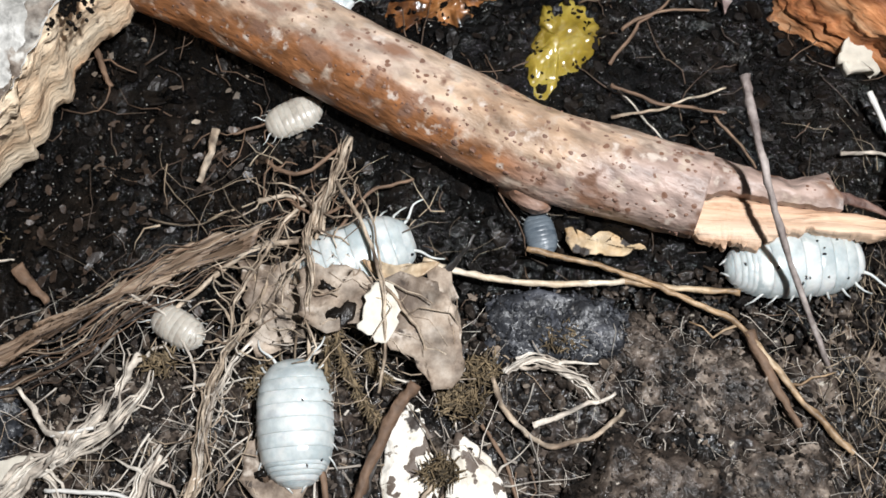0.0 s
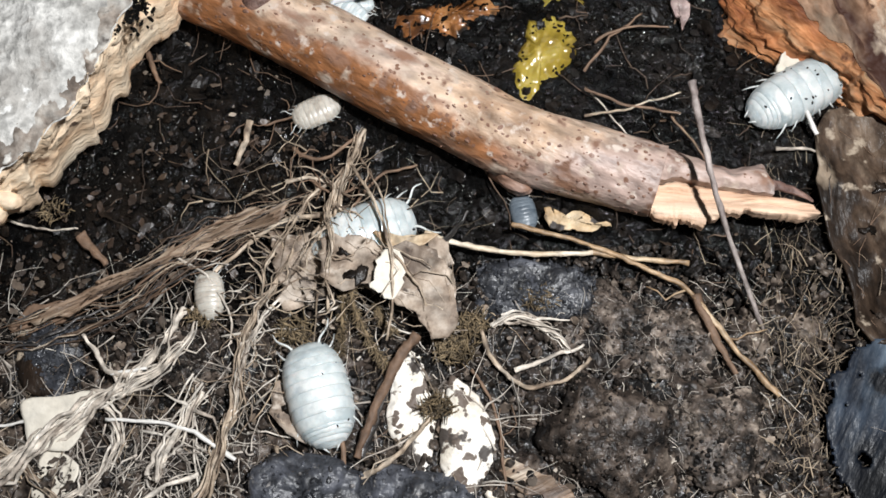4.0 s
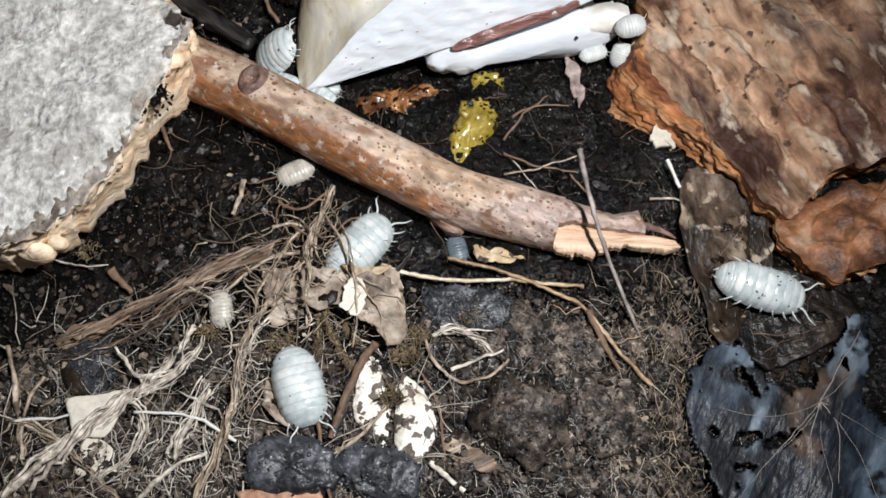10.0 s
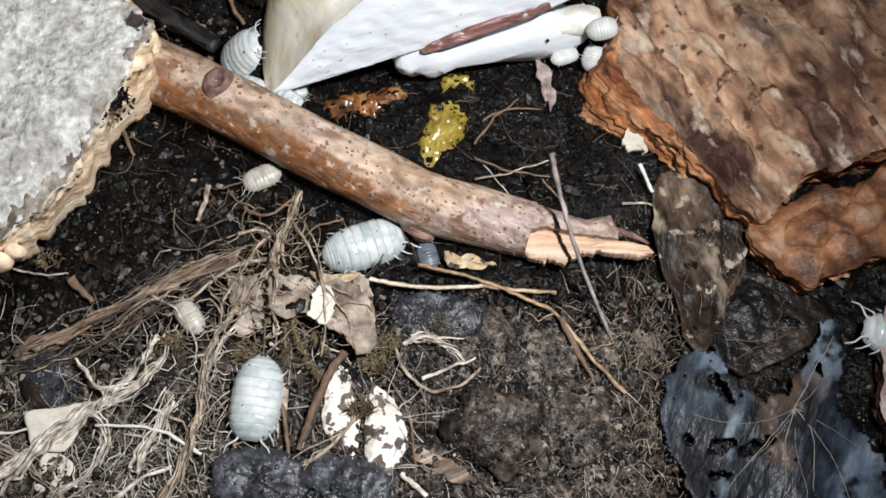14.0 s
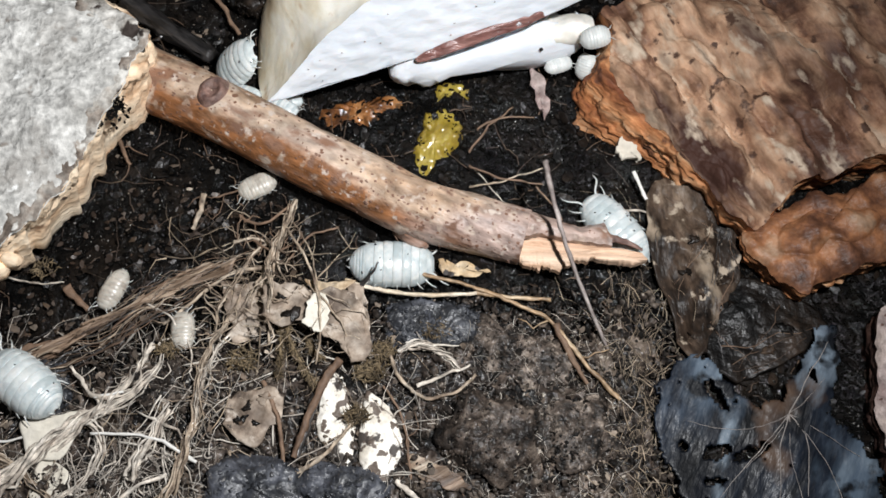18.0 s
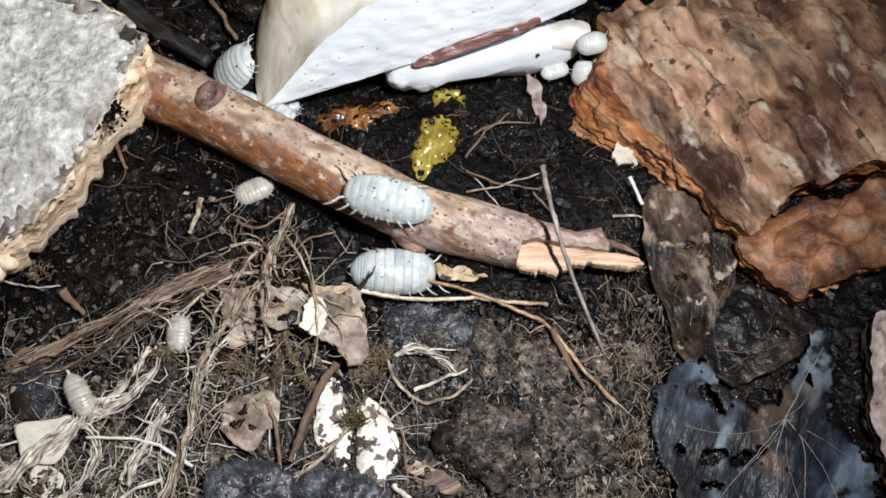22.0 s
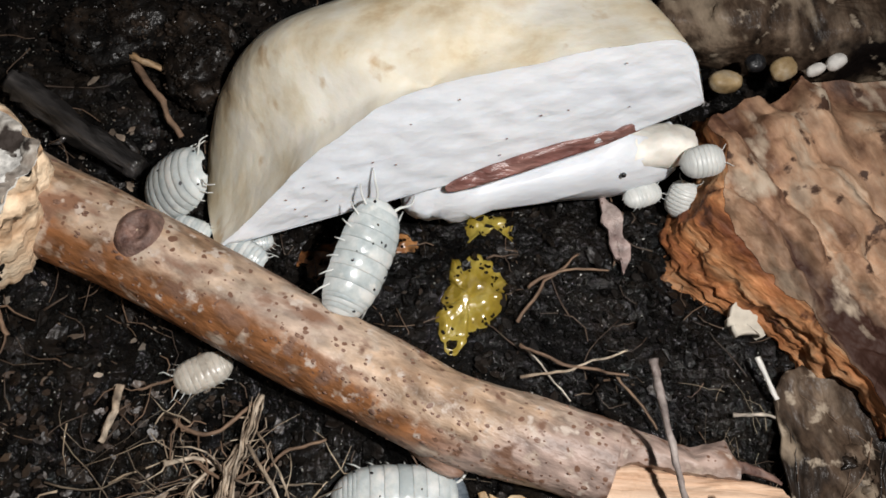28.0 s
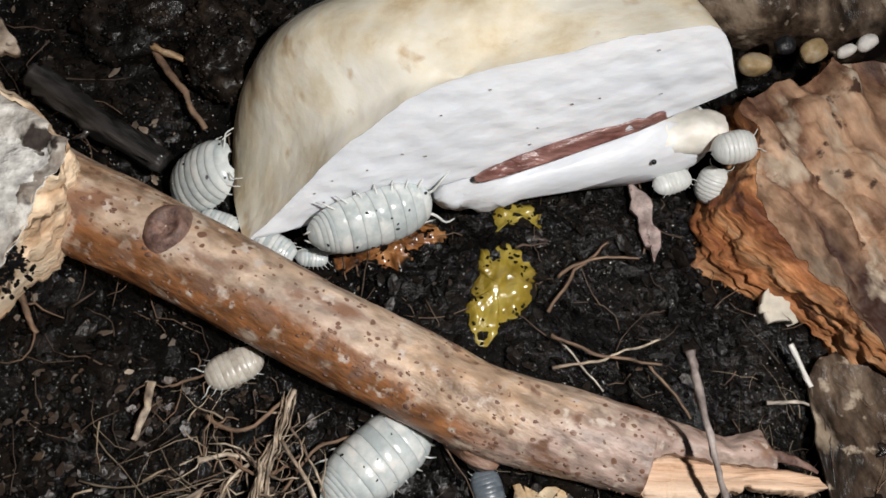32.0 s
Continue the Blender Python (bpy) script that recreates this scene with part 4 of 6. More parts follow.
# ---- woodlice
def build_isopod(name, shell, length, label, curl=0.0, flat=1.0, legs=True, spread=0.85, wide=1.0, flecks=0):
    """A woodlouse along +x, its belly at z = 0, the head at +x. Overlapping plates, head, tail, feelers and legs."""
    st = empty(name, label, "woodlouse", "woodlice in the tub")
    L = length

    def body(s):
        """Half width and height along the body, s = 0 at the tail and 1 at the head."""
        w = 0.285 * wide * max(0.0, 1 - abs((s - 0.53) / 0.535) ** 3.0) ** 0.55
        h = 0.25 * flat * max(0.0, 1 - abs((s - 0.52) / 0.54) ** 2.6) ** 0.6
        return w, h

    def at(s, v, lift):
        """v from -1 to 1 across the back."""
        w, h = body(s)
        a = v * radians(94)
        y, z = w * (1 + lift + 0.10 * max(0.0, abs(v) - 0.7)) * math.sin(a) * 1.03, h * (1 + lift) * max(0.0, math.cos(a)) ** 0.8 + 0.018
        x = s - 0.5
        if curl:
            ang = x * curl
            rr = 1 / curl
            return ((math.sin(ang) * (rr - 0.0 + z)) * L, y * L, (math.cos(ang) * (rr + z) - rr) * L)
        return (x * L, y * L, z * L)

    cuts = [0.02, 0.065, 0.105, 0.142, 0.178, 0.215, 0.325, 0.437, 0.55, 0.66, 0.765, 0.862, 0.93]
    for i in range(len(cuts) - 1):
        s0, s1 = cuts[i], cuts[i + 1]
        over = 0.02 if s0 > 0.2 else 0.008
        g = Geo()
        rows = []
        d = s1 - s0
        prof = [(s0 - over, -0.022), (s0 - over, 0.004), (s0 - over * 0.6, 0.016), (s0 + d * 0.12, 0.027), (s0 + d * 0.4, 0.027), (s0 + d * 0.74, 0.008), (s1 + 0.004, -0.016)]
        for s, lift in prof:
            row = []
            for j in range(21):
                v = -1 + j / 10
                sweep = 0.05 * abs(v) ** 4 * (1 if s < 0.6 else 0.5) * (1 if lift > 0.02 else 0.5)
                row.append(at(max(0.005, s - sweep), v, lift))
            rows.append(row)
        g.grid(rows)
        part("back_plate" if s0 > 0.2 else "tail_plate", g, shell, st)
    g = Geo()
    g.grid([[at(s, -1 + j / 10, lf) for j in range(21)] for s, lf in ((0.0, -0.35), (0.012, -0.05), (0.035, 0.03), (0.075, 0.01))])
    part("tail", g, shell, st)
    g = Geo()
    g.grid([[at(s, -1 + j / 10, lf) for j in range(21)] for s, lf in ((0.91, -0.03), (0.945, 0.0), (0.975, 0.0), (0.992, -0.05), (1.02, -0.4))])
    hd = part("head", g, shell, st)
    for sy in (-1, 1):
        p = at(0.965, 0.62 * sy, 0.02)
        g = Geo().blob(p, (0.016 * L, 0.012 * L, 0.014 * L), 0.1, 2, 5, 8)
        part("eye", g, M_EYE, hd, "small black eye")
        p = Vector(at(0.975, 0.45 * sy, 0))
        p.z *= 0.6
        g = Geo().tube(smooth_line([p, p + Vector((0.06, 0.035 * sy, 0.02)) * L, p + Vector((0.13, 0.12 * sy, 0.035)) * L, p + Vector((0.22, 0.15 * sy, -0.01)) * L], 3), 0.014 * L, 0.006 * L, 6, 0.05)
        part("feeler", g, M_LEG, st)
        g = Geo().tube([at(0.04, 0.6 * sy, -0.2), (Vector(at(0.0, 0.5 * sy, -0.2)) + Vector((-0.03, 0.01 * sy, -0.01)) * L)], 0.014 * L, 0.005 * L, 6, 0.05)
        part("tail_spike", g, M_LEG, st)
        if legs:
            for k in range(7):
                s = 0.27 + 0.105 * k
                p = Vector(at(s, 0.75 * sy, -0.25))
                q = 0.05 * (k - 3)
                g = Geo().tube([p, p + Vector((0.02 * (k - 3) * 0.5, 0.07 * sy * spread, -0.01)) * L, p + Vector((q * 0.6, 0.115 * sy * spread, -0.05)) * L,
                                Vector((p.x + q * L, p.y + 0.14 * sy * spread * L, 0.004 * L))], 0.013 * L, 0.005 * L, 5, 0.03)
                part("leg", g, M_LEG, st)
    g = Geo()
    g.grid([[at(s, v, -0.12) if abs(v) == 1 else (at(s, v, -0.12)[0], at(s, v, -0.12)[1], 0.02 * L) for v in (-1, -0.5, 0, 0.5, 1)] for s in (0.03, 0.3, 0.6, 0.95)])
    part("belly", g, M_LEG, st)
    for k in range(flecks):
        s, v = rnd.uniform(0.08, 0.9), rnd.uniform(-0.72, 0.72)
        c, a = Vector(at(s, v, 0.02)), radians(94) * v
        along, across = Vector((1, 0, 0)), Vector((0, math.cos(a), -math.sin(a)))
        up = Vector((0, math.sin(a), math.cos(a)))
        size, turn = L * rnd.uniform(0.009, 0.021), rnd.uniform(0, 3.1)
        rows = []
        for f, h in ((1.0, -0.006), (0.6, 0.008), (0.03, 0.009)):
            row = []
            for m in range(10):
                w = m * 0.628
                q = size * f * (1 + 0.6 * nz(m * 1.3, k * 2.7, L))
                x, y = q * math.cos(w), 0.55 * q * math.sin(w)
                row.append(tuple(c + along * (x * math.cos(turn) - y * math.sin(turn)) + across * (x * math.sin(turn) + y * math.cos(turn)) + up * (h * L)))
            rows.append(row)
        g = Geo()
        g.grid(rows, True)
        part("fleck", g, M_EYE, st, "black fleck")
    return st


def upright(p, heading, pitch=0.0, roll=0.0):
    """The pose of a woodlouse at p (mm), its head towards heading, nose up by pitch, leaning by roll."""
    return Matrix.Translation(Vector(p) * MM) @ Euler((0, 0, radians(heading))).to_matrix().to_4x4() @ Euler((0, radians(-pitch), 0)).to_matrix().to_4x4() @ Euler((radians(roll), 0, 0)).to_matrix().to_4x4()


def put(ob, m):
    ob.matrix_basis = m @ Matrix.Diagonal((*ob.scale, 1))
    return ob


ISO_LEAF = build_isopod("woodlouse", M_ISO, 13.3, "white woodlouse with black flecks, half under dead leaves by the stick", flat=1.05, wide=0.92, flecks=8)
ISO_LOW = build_isopod("woodlouse", M_ISOPLAIN, 12.6, "plump white woodlouse with faint grey bands among roots", flat=1.1, flecks=4)
ISO_WALK = build_isopod("woodlouse", M_ISO, 13.8, "white woodlouse with black flecks walking over soil and stick", flat=0.95, wide=0.82, flecks=14)
ISO_CAP = build_isopod("woodlouse", M_ISOPLAIN, 10.0, "white woodlouse nibbling at the side of the mushroom", flat=1.2, wide=1.22, flecks=6)
ISO_TAN = build_isopod("woodlouse", M_ISOTAN, 6.4, "small tan woodlouse resting beside the stick")
ISO_SMALL = build_isopod("woodlouse", M_ISOTAN, 6.0, "small pale woodlouse among brown roots")
ISO_BLUE = build_isopod("woodlouse", M_ISOBLUE, 4.7, "bluish grey woodlouse tucked under the stick", wide=1.15)
ISO_ROAM = build_isopod("woodlouse", M_ISOTAN, 6.8, "small cream woodlouse roaming by the wood slab", wide=0.85)
ISO_RIMA = build_isopod("woodlouse", M_LEG, 5.0, "little white woodlouse lying on the mushroom rim", legs=False, flat=1.6, wide=1.25)
ISO_RIMB = build_isopod("woodlouse", M_LEG, 4.6, "little rounded translucent woodlouse under the mushroom rim", flat=1.7, legs=False, wide=1.35)
ISO_RIMC = build_isopod("woodlouse", M_LEG, 4.8, "little woodlouse half hidden beneath the mushroom rim")
ISO_UNDER = build_isopod("woodlouse", M_ISO, 5.0, "little bluish white woodlouse squeezed between mushroom and stick")
ISO_TINY = build_isopod("woodlouse", M_ISO, 3.6, "tiny white woodlouse with many legs beside the stick", spread=1.3)
ISO_SIDE = build_isopod("woodlouse", M_ISO, 4.6, "little white woodlouse below the mushroom's side")

put(ISO_CAP, upright((-30.3, 35.1, 3), 8, 48, 4))
put(ISO_TAN, upright((-26.5, 13.8, 0.9), 205))
put(ISO_BLUE, upright((0.2, 0.1, 0.6), 104))
put(ISO_RIMA, upright((28.9, 36.2, 9.4), 8, 12))
put(ISO_RIMB, upright((28.4, 34.7, 3), 70, 50))
put(ISO_RIMC, upright((23.5, 35.0, 3), 20))
put(ISO_UNDER, upright((-22.5, 26.5, 4), -30))
put(ISO_SIDE, upright((-28.8, 29.7, 3), -20))

# ---- litter, roots and other small things
def root(name, pts, r0, r1, material, label, category="root", wave=0.3, seg=7, n=8, rough=0.35, group="", shoots=0, strands=0):
    line = smooth_line(pts, n)
    g = Geo().tube(line, r0 * (0.5 if strands else 0.85), r1 * (0.5 if strands else 0.85), seg, rough + 0.3, wave)
    if not (shoots or strands):
        return thing(name, g, material, label, category, group)
    st = empty(name, label, category, group, at=pts[0])
    part("core", g, material, st)
    for k in range(strands):
        a0, q, m = 6.28 * k / strands, [], len(line)
        lo, hi = rnd.randrange(0, max(1, m // 4)), m - rnd.randrange(0, max(1, m // 4))
        for i in range(lo, hi):
            p = line[i]
            d = (line[min(i + 1, m - 1)] - line[max(i - 1, 0)]).normalized()
            side = d.cross(Vector((0, 0, 1))).normalized()
            up = side.cross(d)
            rr = (r0 + (r1 - r0) * i / (m - 1)) * (0.5 + 1.7 * abs(nz(i * 0.35, k * 3.0, 1.0)) + 0.25 * (k % 3))
            a = a0 + i * 0.22
            off = Vector((nz(p.x, p.y, 3.1, 0.35), nz(p.y, p.x, 7.7, 0.35), 0)) * wave
            q.append(p + off + side * (rr * math.cos(a)) + up * (rr * math.sin(a)))
        part("strand", Geo().tube(q, r0 * (0.14 + 0.09 * (k % 3)), r1 * 0.12, 5, 0.5, 0.25), material, st)
    for k in range(shoots):
        p = line[rnd.randrange(1, len(line))]
        a, l = rnd.uniform(0, 6.28), rnd.uniform(2.0, 6.5)
        q = [p]
        for m in range(4):
            a += rnd.gauss(0, 0.6)
            q.append(q[-1] + Vector((math.cos(a), math.sin(a), rnd.uniform(-0.15, 0.12))) * (l / 4))
        part("side_shoot", Geo().tube(q, min(r0, r1) * 0.5, 0.07, 5, 0.2), material, st)
    return st


GREY, TAN, BROWN = "weathered grey-white dry root", "dry tan root lying on the soil", "thin brown dead rootlet in soil"
root("root", [(-67.7, -39.5, 2), (-61.8, -33.9, 2.2), (-55.8, -28.9, 2.4), (-49.5, -24.4, 2.4), (-46.2, -20.9, 2), (-42.9, -16.7, 1.6), (-41.2, -12.5, 1.2)], 1.25, 0.7, M_GREYROOT, GREY, strands=7, shoots=3)
root("root", [(-48.5, -24.3, 2.5), (-41.5, -19.1, 2.6), (-39.5, -14.5, 2)], 0.7, 0.3, M_GREYROOT, GREY, strands=7, shoots=3)
root("root", [(-46.5, -21.5, 2.4), (-49.5, -20.7, 2.6), (-51.2, -18.4, 2.6), (-52.8, -16.3, 2.8)], 0.5, 0.2, M_GREYROOT, "dark-tipped forked grey root")
root("root", [(-48.8, -21.2, 2.6), (-44.6, -20.3, 2.6)], 0.3, 0.2, M_WHITE, GREY)
root("root", [(-49.3, -24.6, 1.8), (-47.4, -28.8, 1.6), (-50.1, -33.8, 1.4), (-55.2, -36.6, 1.2)], 0.65, 0.35, M_GREYROOT, GREY, strands=7, shoots=3)
root("root", [(-68.4, -27.2, 1), (-61.0, -30.2, 1.3), (-56.3, -33.5, 1.2), (-49.1, -40.2, 0.8)], 0.65, 0.5, M_ROOT, TAN, strands=7, shoots=5)
root("root", [(-67.2, -27.7, 1.6), (-60.5, -27.2, 1.6), (-55.6, -26.1, 1.4)], 0.28, 0.2, M_WHITE, "thin whitish root fibre among roots")
root("root", [(-70.0, -15.8, 1), (-67.3, -24.7, 1.2), (-65.3, -33.3, 1)], 0.55, 0.45, M_ROOT, TAN, shoots=4)
root("root", [(-63.8, -20.7, 1), (-65.9, -26.5, 1.4), (-65.4, -33.3, 1.2)], 0.35, 0.25, M_ROOT, TAN, shoots=4)
root("root", [(-42.5, -33.5, 1.6), (-40.4, -28.0, 2), (-37.7, -22.9, 2)], 0.85, 0.6, M_GREYROOT, "stubby broken grey root among rootlets", strands=7, shoots=3)
root("root", [(-39.7, -41.1, 1.6), (-36.5, -33.9, 2), (-34.2, -25.9, 2.2), (-33.1, -16.3, 2), (-30.3, -9.9, 1.8), (-27.3, -3.4, 1.8)], 0.75, 0.3, M_ROOT, TAN, strands=7, shoots=5)
root("root", [(-48.9, -26.5, 2.2), (-42.6, -26.8, 2.2), (-38.3, -27.8, 2.2), (-33.4, -30.7, 1.6)], 0.25, 0.35, M_WHITE, "thin whitish root fibre among roots")
root("root", [(-47.7, -39.9, 1.4), (-43.5, -35.5, 1.8), (-37.6, -32.4, 1.6)], 0.5, 0.3, M_GREYROOT, GREY)
root("root", [(-25.2, -5.4, 2), (-24.0, -0.9, 2.6), (-22.1, 5.0, 2.4), (-20.1, 11.1, 1.6)], 0.8, 0.5, M_ROOT, "upright tan root with short side shoots", strands=7, shoots=5)
root("root", [(-21.3, 5.5, 3), (-17.0, -2.3, 5.4), (-15.3, -9.5, 6.2), (-15.6, -17.3, 5)], 0.26, 0.18, M_ROOT, "thin tan root running over a dead leaf", shoots=4)
root("root", [(-15.7, -6.5, 6), (-12.4, -10.6, 5.4), (-10.4, -14.3, 4.6)], 0.2, 0.14, M_ROOT, "thin tan root running over a dead leaf", shoots=4)
root("root", [(-23.6, -0.6, 2.4), (-29.9, -1.6, 2), (-34.6, -5.3, 1.8), (-40.0, -9.8, 1.4)], 0.45, 0.25, M_ROOT, TAN, shoots=4)
root("root", [(-24.8, -3.6, 2.4), (-23.6, -9.3, 2.6), (-23.2, -13.2, 2)], 0.3, 0.2, M_ROOT, TAN, shoots=4)
root("root", [(-21.2, 0.4, 1.8), (-17.6, 4.8, 1.6), (-13.2, 6.5, 1.2)], 0.22, 0.2, M_BROWNROOT, "reddish brown rootlet beside the stick")
root("root", [(-29.3, 8.4, 1.4), (-25.4, 6.7, 1.8), (-20.6, 10.4, 1.4)], 0.3, 0.25, M_BROWNROOT, BROWN, shoots=4)
root("root", [(-29.9, 3.9, 1.4), (-25.8, 4.3, 1.8), (-22.5, 1.4, 1.6)], 0.3, 0.2, M_ROOT, TAN, shoots=4)
root("root", [(-4.9, -15.2, 2), (-3.1, -18.9, 1.8), (0.5, -21.7, 1.6), (4.8, -20.8, 1.4), (8.1, -18.3, 1.6)], 0.34, 0.26, M_ROOT, "looping tan grass root on soil")
root("root", [(-4.0, -14.6, 1.6), (-0.8, -13.4, 2), (3.1, -14.6, 1.8), (5.7, -17.2, 1.2)], 0.62, 0.5, M_GREYROOT, "arched frayed grey root on soil", strands=7, shoots=3)
root("root", [(-0.8, -19.7, 1.2), (2.7, -18.4, 1.5), (7.5, -16.5, 1.2)], 0.4, 0.2, M_GREYROOT, "short pale root scrap in a loop")
root("root", [(-24.1, -18.8, 1.4), (-21.1, -25.9, 1.8), (-20.4, -32.6, 1.8), (-18.3, -40.7, 1.4)], 0.45, 0.35, M_BROWNROOT, "brown root bent over a charcoal lump")
root("root", [(-19.9, -33.0, 2), (-15.4, -30.8, 2.2), (-12.1, -27.5, 2.6), (-9.8, -24.3, 2.4)], 0.4, 0.25, M_ROOT, TAN, shoots=4)
root("root", [(-28.4, -29.3, 2), (-27.5, -32.2, 2), (-25.4, -34.2, 1.4)], 0.25, 0.18, M_ROOT, TAN, shoots=4)
root("twig", [(-12.4, -15.7, 3), (-15.3, -20.4, 2.6), (-18.1, -27.2, 2), (-19.2, -30.1, 1.6)], 0.85, 0.55, M_BROWNROOT, "dark brown bark twig leaning on a shell", "twig")
root("twig", [(-16.0, -20.6, 1.4), (-17.4, -25.8, 1.4), (-18.9, -30.0, 1.2)], 1.0, 0.7, M_DARKTWIG, "blackish curled twig by the shell", "twig")
root("root", [(-6.0, -19.7, 1.2), (-3.3, -24.1, 1.4), (-2.0, -30.8, 1.2), (-1.8, -34.9, 1)], 0.22, 0.2, M_BROWNROOT, BROWN, shoots=4)
root("root", [(-4.1, -33.7, 1.2), (-2.0, -35.6, 1.2), (0.9, -38.1, 1)], 0.6, 0.45, M_GREYROOT, "pale snapped root stub by the shell")
root("grass_stalk", [(-1.4, -2.0, 2.6), (5.9, -3.4, 1.8), (13.0, -6.1, 1.5), (19.8, -9.6, 1.4), (24.2, -15.5, 1.2), (30.0, -22.4, 0.8)], 0.34, 0.42, M_STRAW, "bent straw-brown grass stalk lying on the soil", "stalk", wave=0.25, shoots=2)
root("grass_stalk", [(-11.9, -2.9, 2.4), (-7.5, -4.4, 2), (0.5, -5.4, 1.7), (8.6, -5.1, 1.5)], 0.42, 0.36, M_PALESTRAW, "pale dry grass stalk crossing the soil", "stalk", wave=0.1)
root("grass_stalk", [(8.1, -5.0, 1.3), (14.8, -5.8, 1.1), (20.3, -6.1, 1)], 0.42, 0.35, M_STRAW, "orange-brown end of a dry grass stalk", "stalk", wave=0.1)
root("dry_stem", [(18.6, 11.0, 15.5), (19.2, 7.2, 15), (21.1, 0.7, 12), (23.9, -5.2, 7), (28.9, -14.2, 0)], 0.5, 0.32, M_STEM, "thin grey dry stem leaning over the broken stick", "stem", wave=0.05)
root("white_needle", [(34.8, 15.1, 3), (36.5, 10.3, 2.4)], 0.36, 0.36, M_WHITE, "short stiff white bristle by the bark", "bristle", wave=0)
root("twig", [(8.0, 16.8, 2), (12.6, 14.4, 2.4), (19.9, 13.1, 2.6)], 0.26, 0.16, M_BROWNROOT, "thin brown twig on black soil", "twig")
root("twig", [(7.8, 13.1, 1.6), (13.5, 13.8, 2.4), (20.0, 16.0, 2.8)], 0.2, 0.13, M_ROOT, "thin tan twig on black soil", "twig")
root("twig", [(9.0, 16.7, 1), (13.5, 10.5, 1)], 0.17, 0.1, M_GREYROOT, "thin grey twig on black soil", "twig")
root("twig", [(18.7, 13.6, 1), (21.8, 9.5, 1), (23.0, 7.5, 1)], 0.2, 0.18, M_BROWNROOT, "thin brown twig on black soil", "twig")
root("root", [(9.6, 24.1, 0.8), (13.9, 26.3, 1), (19.2, 26.2, 0.8)], 0.25, 0.15, M_BROWNROOT, "dark reddish root in black soil")
root("root", [(8.1, 19.9, 0.8), (11.5, 24.5, 1), (15.9, 28.4, 0.8)], 0.25, 0.14, M_BROWNROOT, "dark reddish root in black soil")
root("root", [(31.9, 9.0, 1), (35.0, 9.0, 1.2), (36.9, 8.5, 1)], 0.3, 0.2, M_GREYROOT, GREY)
root("dark_stick", [(-50.9, 48.8, 2), (-44.5, 43.6, 2.6), (-35.2, 37.3, 2.4)], 2.1, 1.7, M_DARKTWIG, "blackened wet stick behind the thick twig", "stick", wave=0.2, seg=16, rough=0.2, shoots=2)
root("dry_grass", [(-40.7, 55.9, 1.6), (-37.0, 52.9, 2), (-34.0, 51.6, 1.6)], 0.8, 0.4, M_STRAW, "short dry yellow-brown grass blade", "grass")
root("twig", [(-37.8, 53.3, 1.4), (-34.1, 47.7, 1.6), (-31.1, 42.3, 1.2)], 0.55, 0.4, M_BROWNROOT, "slim brown twig behind the mushroom", "twig")
root("root", [(-35.1, 12.2, 1.4), (-35.3, 9.3, 1.6), (-36.5, 6.3, 1.2)], 0.55, 0.4, M_ROOT, "forked pale root scrap on soil")
root("root", [(-33.2, 11.8, 1), (-29.2, 13.5, 1.2), (-26.6, 16.7, 1)], 0.2, 0.15, M_BROWNROOT, BROWN, shoots=4)
root("root", [(-50.2, 22.6, 0.6), (-48.4, 19.4, 0.8), (-47.4, 17.9, 0.6)], 0.5, 0.3, M_BROWNROOT, BROWN, shoots=4)
root("root", [(-55.6, -3.5, 0.8), (-53.5, -5.5, 1), (-52.0, -7.3, 0.8)], 0.9, 0.5, M_BROWNROOT, "flattened brown root scrap on soil")
root("root", [(-66.3, -1.1, 0.6), (-60.7, -2.3, 0.8), (-56.2, -2.5, 0.6)], 0.2, 0.15, M_GREYROOT, GREY)
root("splinter", [(-9.8, -4.9, 3.2), (-8.1, -3.7, 6.2), (-6.5, -1.9, 7.2)], 0.5, 0.15, M_DARKTWIG, "thin black splinter standing by the leaf", "splinter")
root("splinter", [(20.9, -10.1, 1), (22.8, -15.2, 1.2), (25.2, -19.6, 1)], 0.8, 0.3, M_BROWNROOT, "amber flake of grass sheath", "splinter", seg=8)


root("root", [(-20.6, 8.8, 1.5), (-22.8, 3.9, 2.6), (-23.8, -0.6, 4.2), (-22.9, -5.6, 5.4), (-23.9, -10.4, 3.6)], 0.55, 0.3, M_ROOT, "knobbly tan root draped over the dead leaves", strands=5, shoots=12)
root("root", [(-20.6, 7.2, 1.5), (-18.6, 3.9, 3.2), (-16.6, -1.1, 5.0), (-15.4, -7.9, 6.4), (-15.8, -15.0, 4.0)], 0.16, 0.1, M_ROOT, "long hair-thin tan root hanging over the leaf", shoots=8)
root("root", [(-24.7, 3.4, 1.6), (-26.5, 1.5, 2.2), (-28.6, -3.0, 2.8), (-31.3, -8.0, 2.6), (-31.6, -11.6, 2.0)], 0.4, 0.22, M_ROOT, "knobbly tan root with many side hairs", strands=4, shoots=14)
root("root", [(-29.3, -11.5, 2.2), (-32.0, -15.7, 2.6), (-33.3, -21.0, 2.6), (-34.0, -26.6, 2.2), (-35.3, -31.2, 1.8)], 0.36, 0.25, M_GREYROOT, GREY, strands=4, shoots=12)
root("root", [(-31.6, -12.7, 2.4), (-33.5, -18.7, 2.8), (-32.4, -24.4, 2.2)], 0.22, 0.14, M_ROOT, "branching thin tan root beside the woodlouse", shoots=14)
root("root", [(-27.0, 4.6, 1.4), (-24.2, 2.2, 2.2), (-21.6, 2.4, 1.8), (-18.8, 5.0, 1.2)], 0.24, 0.12, M_BROWNROOT, BROWN, shoots=8)
